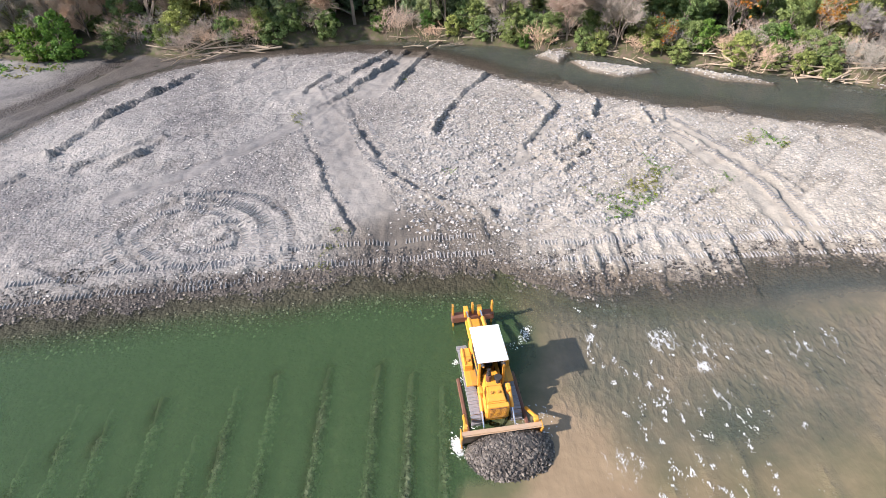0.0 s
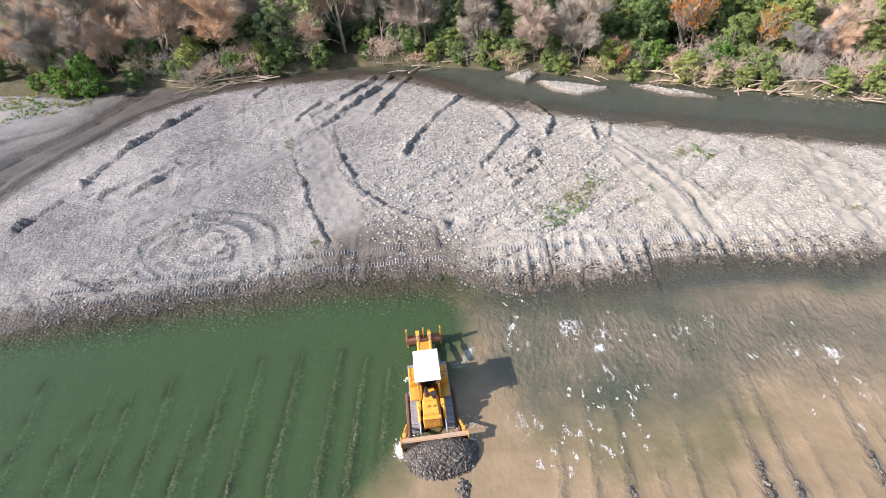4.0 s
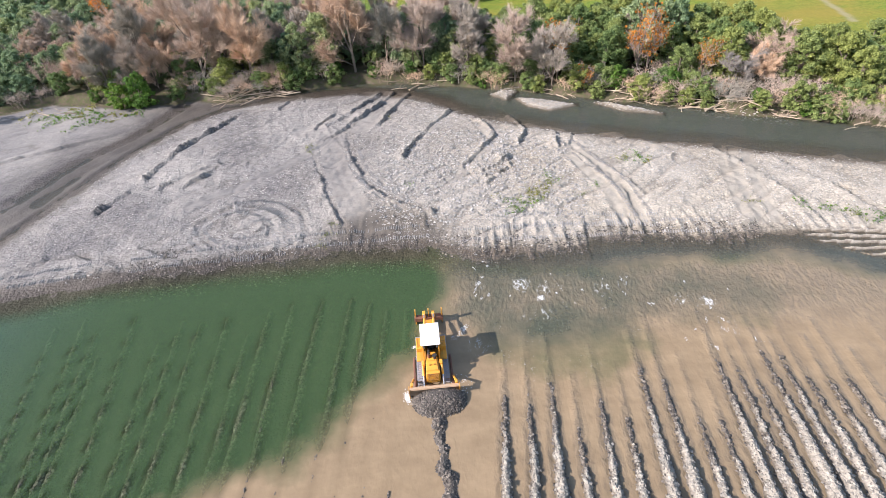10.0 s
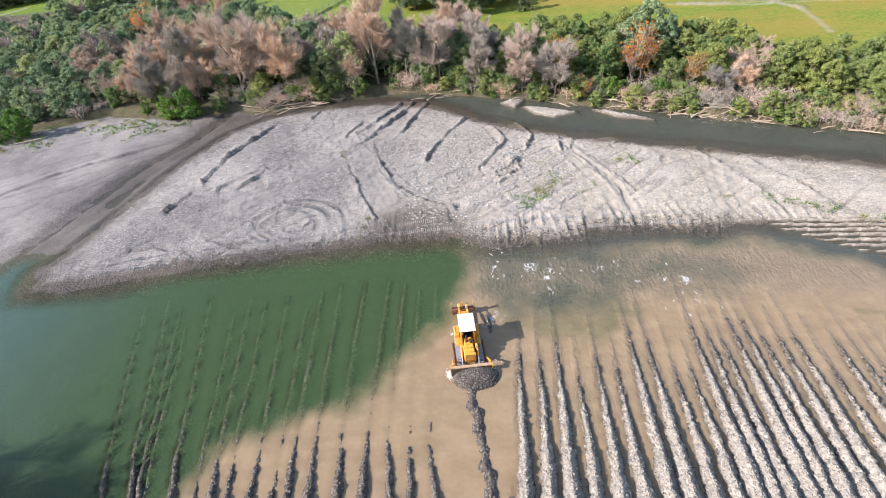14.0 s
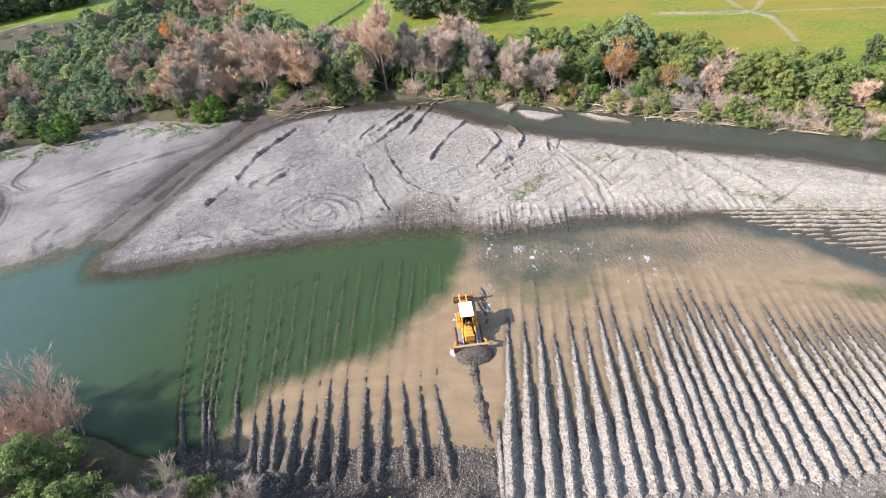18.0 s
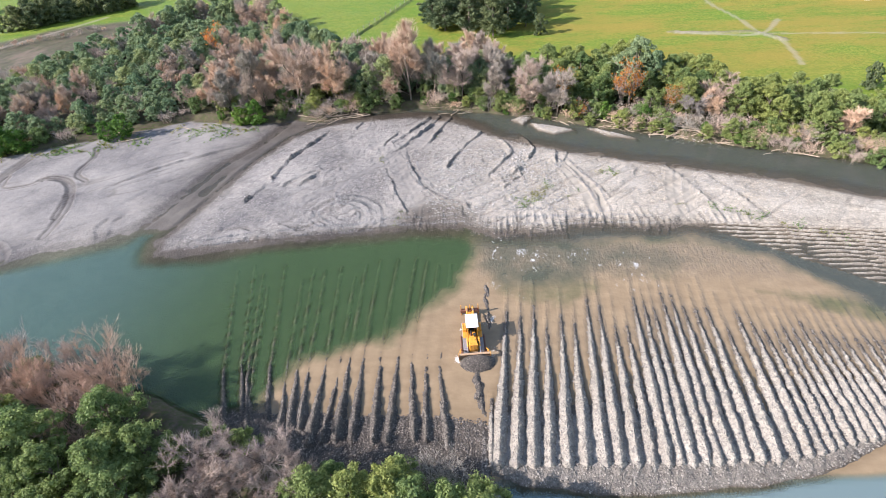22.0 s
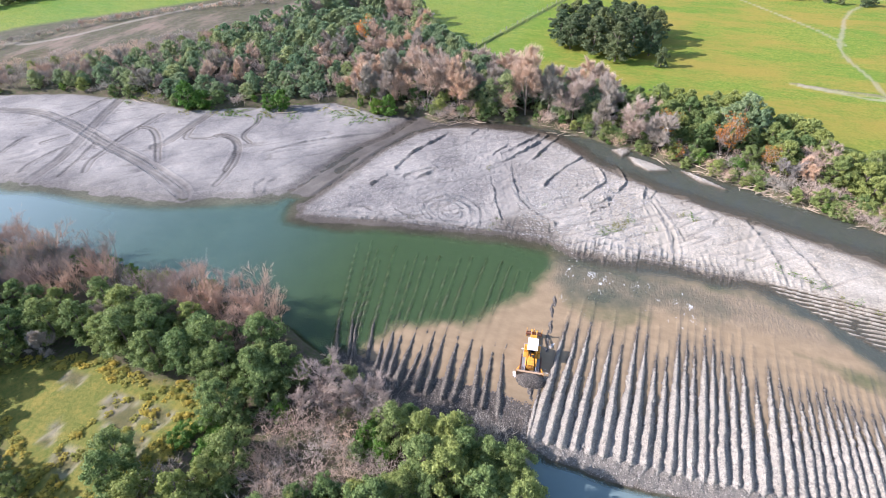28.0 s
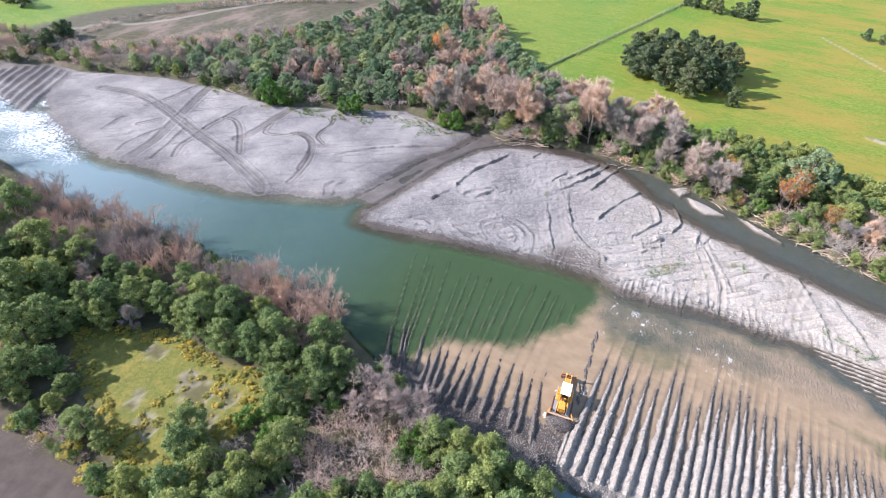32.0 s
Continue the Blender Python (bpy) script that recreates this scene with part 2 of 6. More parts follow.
_c = STONE.ramp(STONE.island(), (0.0, (0.20, 0.19, 0.172)), (0.6, (0.32, 0.303, 0.270)), (1.0, (0.45, 0.424, 0.372)))
_f = STONE.noise(STONE.coords(), 9, 4)
STONE = STONE.set(Base_Color=STONE.mix(STONE.math("MULTIPLY", _f, 0.4), _c, (0.16, 0.155, 0.15)), Roughness=0.85, Normal=STONE.bump(_f, 0.3, 0.02))
BUFF_STONE = Nodes("windrow_stone")
_c = BUFF_STONE.ramp(BUFF_STONE.island(), (0.0, (0.14, 0.128, 0.105)), (0.6, (0.25, 0.230, 0.190)), (1.0, (0.35, 0.322, 0.262)))
_f = BUFF_STONE.noise(BUFF_STONE.coords(), 9, 4)
BUFF_STONE = BUFF_STONE.set(Base_Color=BUFF_STONE.mix(BUFF_STONE.math("MULTIPLY", _f, 0.4), _c, (0.14, 0.135, 0.125)), Roughness=0.9, Normal=BUFF_STONE.bump(_f, 0.3, 0.02))
APRON_STONE = Nodes("brown_stone")
_c = APRON_STONE.ramp(APRON_STONE.island(), (0.0, (0.085, 0.075, 0.060)), (0.6, (0.175, 0.156, 0.126)), (1.0, (0.31, 0.28, 0.23)))
_f = APRON_STONE.noise(APRON_STONE.coords(), 9, 4)
APRON_STONE = APRON_STONE.set(Base_Color=_c, Roughness=0.85, Normal=APRON_STONE.bump(_f, 0.3, 0.02))
WET_STONE = Nodes("wet_stone")
_c = WET_STONE.ramp(WET_STONE.island(), (0.0, (0.030, 0.026, 0.021)), (0.7, (0.088, 0.074, 0.058)), (1.0, (0.20, 0.172, 0.135)))
WET_STONE = WET_STONE.set(Base_Color=_c, Roughness=0.68)


# ---- numeric helpers for the ground ----
def lattice(ix, iy, seed):
    h = (ix.astype(np.int64) * 374761393 + iy.astype(np.int64) * 668265263 + seed * 982451653) & 0xFFFFFFFF
    h = ((h ^ (h >> 13)) * 1274126177) & 0xFFFFFFFF
    return ((h ^ (h >> 16)) & 0xFFFF) / 65535.0


def rough_noise(x, y, size, seed=0, octaves=3):
    """Smooth noise from -1 to 1, with features of that size in metres."""
    total, amp, norm = 0.0, 1.0, 0.0
    for o in range(octaves):
        u, v = x / size * 2**o, y / size * 2**o
        i, j = np.floor(u), np.floor(v)
        a, b = u - i, v - j
        a, b = a * a * (3 - 2 * a), b * b * (3 - 2 * b)
        s = seed * 17 + o
        top = lattice(i, j, s) * (1 - a) + lattice(i + 1, j, s) * a
        low = lattice(i, j + 1, s) * (1 - a) + lattice(i + 1, j + 1, s) * a
        total = total + amp * (top * (1 - b) + low * b)
        norm += amp
        amp *= 0.5
    return total / norm * 2 - 1


def line_distance(x, y, pts, closed=False):
    best = np.full(x.shape, 1e9)
    for (ax, ay), (bx, by) in zip(pts, list(pts[1:]) + ([pts[0]] if closed else [])):
        if (ax, ay) == (bx, by):
            continue
        dx, dy = bx - ax, by - ay
        s = np.clip(((x - ax) * dx + (y - ay) * dy) / (dx * dx + dy * dy), 0, 1)
        best = np.minimum(best, (x - ax - s * dx) ** 2 + (y - ay - s * dy) ** 2)
    return np.sqrt(best)


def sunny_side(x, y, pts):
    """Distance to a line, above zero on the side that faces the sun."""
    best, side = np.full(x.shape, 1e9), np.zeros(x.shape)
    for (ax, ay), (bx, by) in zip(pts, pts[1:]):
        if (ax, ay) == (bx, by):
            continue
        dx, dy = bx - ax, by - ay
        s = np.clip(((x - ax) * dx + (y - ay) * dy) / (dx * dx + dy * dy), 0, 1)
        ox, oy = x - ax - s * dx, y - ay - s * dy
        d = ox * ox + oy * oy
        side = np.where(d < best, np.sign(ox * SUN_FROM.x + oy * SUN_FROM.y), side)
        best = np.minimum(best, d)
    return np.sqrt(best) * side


def inside(x, y, pts):
    """Distance to the outline, above zero within it."""
    odd = np.zeros(x.shape, bool)
    for (ax, ay), (bx, by) in zip(pts, list(pts[1:]) + [pts[0]]):
        if ay != by:
            odd ^= ((ay > y) != (by > y)) & (x < (bx - ax) * (y - ay) / (by - ay) + ax)
    return np.where(odd, 1, -1) * line_distance(x, y, pts, True)


def step(v, lo, hi):
    s = np.clip((v - lo) / (hi - lo), 0, 1)
    return s * s * (3 - 2 * s)


# ---- the plan: outlines in metres ----
MAIN_BAR = [(-50, -0.7), (-44, 0), (-38, 0.7), (-32, 2.7), (-23.7, 3.8), (-18.5, 4.6), (-11.3, 5.6), (-5.8, 6.3), (3, 6.8), (6, 5.6), (9, 4.4),
            (12.4, 5), (17, 5.2), (20.5, 6), (22, 7.2), (26, 7.5), (34, 6.7), (38, 7.1), (44, 7.4), (50, 7.0), (58, 6.2), (68, 5.2), (80, 2.5), (140, -14),
            (150, -6), (110, 4), (74, 15.4), (62, 21.2), (49, 25.2), (38, 29), (29.4, 32), (21, 35), (14.5, 38), (8.8, 42), (3, 47), (-2.4, 50.2), (-11, 52.5),
            (-20, 51.8), (-28.7, 50), (-33.5, 48.4), (-39, 43), (-44, 31), (-47.4, 18), (-50, 8), (-51.5, 4)]
WEST_BAR = [(-59, 5.1), (-66, 2), (-72, 0), (-76, -2), (-86, -4.7), (-95, -6), (-103, -6.7), (-112, -7.4), (-121, -8.8), (-133, -8.5), (-146, -5), (-159, -0.3),
            (-172, 6), (-190, 20), (-210, 34), (-190, 60), (-100, 70), (-53, 56), (-41, 50), (-45, 37.5), (-50, 29.5), (-53.4, 18), (-55.8, 9)]
NORTH_LAND = [(-3000, 20), (-400, 13), (-260, 12), (-218, 14), (-204, 20), (-195, 25), (-180, 25), (-150, 35), (-125, 37), (-106, 36), (-86, 44), (-68, 53), (-53, 50), (-41, 52), (-32, 50.5),
              (-24, 54.5), (-11, 56.5), (-1, 55), (9, 52), (21, 48), (32, 43.5), (43, 39.5), (51, 35.5), (65, 31), (79, 25), (110, 15), (160, 0), (400, -120),
              (3000, -900), (3000, 3000), (-3000, 3000)]
SOUTH_LAND = [(-3000, -30), (-300, -34), (-180, -20), (-150, -22), (-126, -25), (-109, -26.3), (-93, -25.2), (-72, -24.7), (-67, -26.2), (-55, -24), (-43, -26.1), (-33, -29),
              (-22.5, -33.5), (-12, -37), (-4, -37.5), (4, -37.5), (9, -41), (13, -48), (17, -60), (30, -120), (300, -600), (300, -3000), (-3000, -3000)]
RIDGE_BED = [(8.5, -20), (12, -21), (30, -20), (44, -20), (56, -20), (70, -22), (71, -26.5), (60, -30), (52, -32.1), (47.2, -34), (45, -35.1), (40.7, -36.3), (34.5, -37.8), (28.4, -38.7), (22.4, -39.2), (16.4, -38.9), (12, -38.7), (8.5, -37.4)]
WEST_BED = [(-24, -30), (-19, -29), (-10, -29.5), (0, -29.5), (5, -28.5), (8.5, -29), (9, -38), (6, -39), (-12, -39), (-25, -35)]
CLEARING = [(-76.5, -52.6), (-73.6, -50.6), (-61.0, -45.3), (-58.6, -44.5), (-50.6, -46.3), (-40.5, -44.8), (-34.6, -43.9), (-34.4, -48.4), (-37, -55), (-41, -65), (-44, -67.5), (-47.3, -66.1), (-52.4, -63.4), (-59.4, -60.8), (-68.5, -56.3)]
ISLETS = [[(12.8, 48.5), (15.5, 50.5), (17.5, 49.6), (15.2, 46.2)], [(16.9, 46.5), (22, 45), (26.3, 42.6), (21.8, 41), (18.6, 43)], [(29.2, 43.3), (31, 42.8), (38.5, 38), (33, 39.6)]]

# windrows that the blade has left: where each crosses y = -17, and its tip
EAST_LINES = [(10.4, -12.8), (12.3, -13.8), (14.1, -11.7), (15.9, -16.0), (17.9, -13.3), (19.7, -15.1), (21.6, -10.4), (23.3, -11.7), (25.1, -15.4), (26.7, -15.8), (28.2, -10.1), (29.5, -10.7),
              (30.7, -12.5), (32.2, -9.2), (33.4, -9.6), (34.7, -11.6), (36.3, -12.0), (37.8, -11.9), (39.5, -15.6), (41.4, -12.7), (42.9, -14.6), (44.2, -15.9), (45.5, -16.4), (46.6, -15.5), (47.8, -15.6),
              (49.0, -14.8), (50.1, -16.0), (51.2, -16.2), (52.3, -16.5), (53.4, -17.0), (54.7, -17.4), (55.8, -17.0), (56.9, -17.4), (58.0, -17.4)]
EAST_LINES += [(59.2 + 1.2 * i, -17.8 - 0.5 * i) for i in range(8)]
WEST_LINES = [(-27.6, -23, -24.2, -31.4), (-25.6, -21.8, -22.0, -30.7), (-23.9, -24, -20.6, -32.6), (-22.6, -27.0, -19.1, -34.2), (-21.3, -22.0, -18.6, -31.2), (-18.2, -25.3, -16.4, -32.7), (-17.2, -22.6, -15.4, -32.7), (-15.6, -23.0, -14.2, -32.6), (-13.5, -22.3, -12.4, -34.6),
              (-11.3, -24.7, -11.1, -34.3), (-10.4, -21.5, -9.3, -33.9), (-8.6, -20.8, -7.5, -33.9), (-6.4, -20.3, -4.9, -33.9), (-3.9, -20.3, -3.3, -33.9), (-2.2, -20.9, -0.2, -33.6), (-0.2, -21.8, 1.2, -33.7), (1.6, -21.6, 3.7, -34.4)]
# tip, foot, height, length under water, its lean there, dark or pale
RIDGES = []
for i, (x, ty) in enumerate(EAST_LINES):
    chance = float(lattice(np.array(i), np.array(5), 3))
    fy = float(np.interp(x, [10, 20, 30, 39, 43.4, 48, 52, 60, 70], [-36.4, -35.8, -35.4, -34.6, -33.8, -32.2, -31.2, -29.2, -27]))
    RIDGES.append((x + 0.05 * (ty + 17), ty, x + 0.05 * (fy + 17), fy, 0.86 + 0.16 * chance - 0.22 * float(step(np.array(x), 40, 48)), 3.0 + 7.0 * chance, 0.03, False))
for i, (tx, ty, fx, fy) in enumerate(WEST_LINES):
    tx, ty = tx + 1.3 * (fx - tx) / (ty - fy), ty - 1.3
    RIDGES.append((tx, ty, fx, fy, (0.08, 0.1, 0.1, 0.15, 0.35, 0.5)[min(i, 5)] + 0.2 * float(lattice(np.array(i), np.array(9), 3)), 21.0, min(0.0, (tx + 4) * 0.013), True))
RIDGES.append((8.5, -27.6, 8.6, -36.4, 0.5, 1.0, 0.0, False))


def ridge_height(r, x, y, rugged=1.0):
    """The height of one windrow, how far along it a place lies, and the distance from its crest."""
    tx, ty, fx, fy, top, tail, lean, dark = r
    s = (ty - y) / (ty - fy)
    mid = tx + (fx - tx) * np.clip(s, 0, 1.1) + np.where(s < 0, lean * (y - ty), 0) + 0.13 * rough_noise(x * 0 + tx * 3, y, 6.0, 8, 2) + 0.07 * rough_noise(x * 0 + tx * 5, y, 1.3, 28, 2)
    out = np.clip((y - ty) / tail, 0, 1.3)
    lumpy = 0.20 * rough_noise(x * 0 + tx * 7, y, 1.6, 29, 2) * rugged
    crest = np.where(s > 0, 0.02 + (top + lumpy) * np.clip(s / 0.78, 0, 1) ** (1.0 if dark else 1.1), 0.02 - (0.32 if dark else 0.50) * out ** 0.5 + 0.5 * lumpy - 0.5 * np.clip(out - 0.9, 0, 1))
    crest = crest - 1.1 * np.clip((s - 1) * (ty - fy), 0, 2)
    d = np.abs(x - mid)
    z = crest - 1.0 * np.maximum(d - 0.05, 0) + rugged * (0.11 * rough_noise(x, y, 0.6, 7, 2) + 0.08 * rough_noise(x, y, 0.3, 33, 1))
    return z, s, mid, crest


# blade and track marks on the bars: points, height of the bank beside it, half width
MARKS = [([(-13.4, 26.4), (-11.5, 22), (-9.8, 17.5), (-7, 11.3)], 0.42, 0.35), ([(-9.7, 33), (-8.8, 29.5), (-7.7, 25.9), (-4.7, 19.4), (-0.4, 15.2), (3.9, 13.4)], 0.42, 0.5)]
MARKS += [([(-1.4, 51), (-3.8, 43), (-5.2, 37)], 0.55, 0.4), ([(-4.2, 51.5), (-7.2, 43), (-10.4, 37), (-13.2, 33)], 0.45, 0.5), ([(-6.5, 51), (-10, 43), (-13.5, 37.5)], 0.25, 0.5)]
MARKS += [([(-39, 15.5), (-37, 19.8)], 0.75, 0.4), ([(-36.4, 23.6), (-35, 32), (-32, 38), (-29.9, 44)], 0.75, 0.45), ([(-33, 21), (-28, 26), (-23, 27)], 0.35, 0.6)]
MARKS += [([(-21.4, 7.8), (-23.8, 10), (-24.3, 12.4), (-21, 15.6), (-15.4, 13.7), (-13.3, 9.9), (-14.3, 6.6), (-18.5, 6)], 0.20, 0.4)]
MARKS += [([(-22.3, 15.7), (-18.5, 16.6), (-15.3, 15.8), (-12, 12.5), (-11.2, 7.2)], 0.22, 0.4), ([(-18, 10), (-15.8, 11.2), (-15.6, 9.4), (-17.6, 8.6), (-19.6, 9.4)], 0.2, 0.4)]
MARKS += [([(9.9, 39), (12, 35), (12.2, 32), (9.7, 27), (7.6, 23.2)], 0.42, 0.45), ([(14.8, 41), (16.5, 37), (16.9, 34), (15.5, 29.3)], 0.55, 0.45), 
         ([(21.5, 33), (21.3, 30.5), (21.8, 28.7), (24.6, 23), (27.1, 15.8), (27.5, 8.2)], 0.20, 0.35), ([(23.5, 32), (23.6, 29.5), (24.2, 27), (26.5, 22.8), (29.2, 15.5)], 0.20, 0.35)]
MARKS += [([(10.2, 21.7), (12.5, 23.6), (14.1, 25.9)], 0.5, 0.9), ([(33, 29), (36, 26), (35, 23)], 0.3, 0.5), ([(42, 26), (45, 18), (47, 9)], 0.25, 0.5), ([(47, 25), (51, 16), (56, 5)], 0.22, 0.6)]
MARKS += [([(-30, 8), (-24, 5.6)], 0.25, 0.4), ([(-45, 3), (-40, 6), (-34, 6.4), (-31, 5)], 0.34, 0.5), ([(-46, 1.4), (-38, 3.4), (-33, 4.6)], 0.28, 0.5)]
MARKS += [([(-72, 21.2), (-62, 31), (-49, 39)], 0.30, 0.4), ([(-64, 5.2), (-65.6, 8), (-65, 10.6)], 0.35, 0.5), ([(-62, 6), (-63, 9), (-62.4, 11.4)], 0.3, 0.4)]
MARKS += [([(x, y), (x + dx, y - dy)], 0.6 * h, 0.24) for x, y, dx, dy, h in ((-0.7, 12.7, 0.7, 5, 0.32), (0.3, 10, 0.3, 3, 0.3), (1.9, 9.8, 0.3, 2.4, 0.3), (3.1, 12.5, 0.4, 6, 0.34), (9.2, 8.6, 0, 3.4, 0.36), (12.7, 10.2, -0.1, 3.8, 0.5), (15.2, 7.4, -0.2, 3.2, 0.36),
                                                                 (18.9, 10.4, -0.2, 3.0, 0.4), (21.3, 10.3, -0.3, 5.8, 0.55), (27.1, 10.8, -0.3, 4.3, 0.5), (34.9, 8.6, -0.5, 3.3, 0.45), (36.4, 8.4, -0.5, 3.2, 0.4), (38.1, 8.4, -0.8, 3.3, 0.4), (39.1, 8.6, -0.7, 3.6, 0.45))]
# the first three are no blade marks: boulder shadows, shaped as dark-sided banks
MARKS += [([(12.1, 21.5), (14.1, 22.6)], 0.5, 0.5), ([(13.7, 25.4), (13.9, 23.9)], 0.6, 0.5), ([(10.6, 18.7), (11.6, 19.8)], 0.4, 0.5), ([(21.4, 32.7), (21.0, 28.1)], 0.6, 0.4), ([(23.8, 32.4), (22.7, 28.6)], 0.6, 0.4), ([(29.1, 29.5), (30.5, 30.5)], 0.5, 0.4),
          ([(-23.6, 46.3), (-22.5, 48.7)], 0.5, 0.4), ([(-30, 20.8), (-27.9, 23.7), (-26.8, 26.3)], 0.45, 0.5), ([(-6.2, 50.5), (-10.3, 42.6), (-13.3, 41), (-15.3, 36.7)], 0.35, 0.35), ([(5.9, 42.5), (2.5, 35.6), (0.5, 30.2), (-0.7, 26.6)], 0.45, 0.45)]
ROADS = [([(-162, 19.3), (-151.5, 21.4), (-141, 20.6), (-127, 16.7), (-114, 12.4), (-102.5, 9), (-93, 6), (-81.7, 1.5), (-78.6, -1.2)], 1.75), ([(-133.6, 41), (-129.8, 29), (-127, 21.8), (-125, 16.8), (-122.6, 10.5), (-120.4, 2.8), (-119.5, -7)], 1.6)]
ROADS += [([(-135.2, 40.2), (-136.6, 32), (-137.2, 23.7), (-139.2, 17.2)], 0.9), ([(-112.2, 31), (-112.4, 24.8), (-113, 16.7), (-112.2, 10.7), (-112, 5.6), (-109.5, 0.4)], 1.0), ([(-112.5, 22.7), (-108.9, 22.8), (-103.5, 19), (-95.3, 9.7)], 0.9)]
ROADS += [([(-94, 50), (-96.2, 45.4), (-98.9, 37.4), (-99.3, 29), (-99.3, 19.6), (-101, 15)], 1.5), ([(-97.8, 26), (-96, 21.4), (-90.2, 22.8), (-86.6, 25.6), (-80.6, 22.8), (-75.8, 14), (-74.5, 5)], 0.9), ([(-89, 25), (-84, 24.5), (-79.2, 20.2), (-76, 10.8)], 0.8)]
ROADS += [([(-84.8, 39), (-82.5, 34.4), (-82, 27.2), (-78, 24.2)], 0.7), ([(-139.7, 8.8), (-138.7, 1.6)], 0.8), ([(-128.6, 12.9), (-132, 8)], 0.9), ([(-118, 12), (-115.5, 4), (-114, -3)], 0.6), ([(-124, 9), (-126, 0), (-125, -5)], 0.7)]
ROADS += [([(-17, 36), (-13.3, 34.8), (-10.4, 26.2), (-7.6, 18.5), (-4.8, 13), (-2.7, 10.1)], 1.7), ([(-12, 36), (-9.4, 31)], 0.9), ([(21, 28), (22.7, 23.8), (24.6, 18.1), (26, 12.8), (26.5, 8)], 0.9), ([(23.1, 28.6), (25.1, 22.9), (27.1, 16.3), (28.1, 9)], 0.7), ([(42.6, 27), (40.0, 17), (39.4, 10)], 0.6), ([(44, 26.4), (41.2, 16.6), (40.8, 9.6)], 0.6), ([(45.4, 25), (43, 16), (42.4, 9.4)], 0.7), ([(10.6, 35), (11.6, 31), (10.8, 27), (8, 23), (6, 20)], 0.9), ([(-3, 49), (-6, 42), (-8, 36)], 1.5)]
ROADS += [([(-27, 16), (-20, 22), (-14, 30), (-12.5, 34)], 0.9)]
FARM_TRACKS = [([(300, 330), (120, 215), (82, 147), (83, 108), (84, 95), (87, 88), (85, 71)], 0.9), ([(62, 99), (73, 96), (84, 95), (93, 107)], 1.0), ([(84, 95), (130, 88), (240, 60)], 0.7), ([(52, 190), (69, 165), (77, 152), (82, 140)], 0.8),
               ([(-216, 44), (-208, 61), (-201, 62), (-191, 75), (-182, 95), (-173, 111), (-150, 150)], 1.6)]


def curve(pts, n=5):
    """A smooth line through the points."""
    p = [pts[0], *pts, pts[-1]]
    out = []
    for a, b, c, d in zip(p, p[1:], p[2:], p[3:]):
        for k in range(n):
            t = k / n
            out.append(tuple(0.5 * (2 * b[i] + (c[i] - a[i]) * t + (2 * a[i] - 5 * b[i] + 4 * c[i] - d[i]) * t**2 + (3 * b[i] - a[i] - 3 * c[i] + d[i]) * t**3) for i in (0, 1)))
    return out + [pts[-1]]


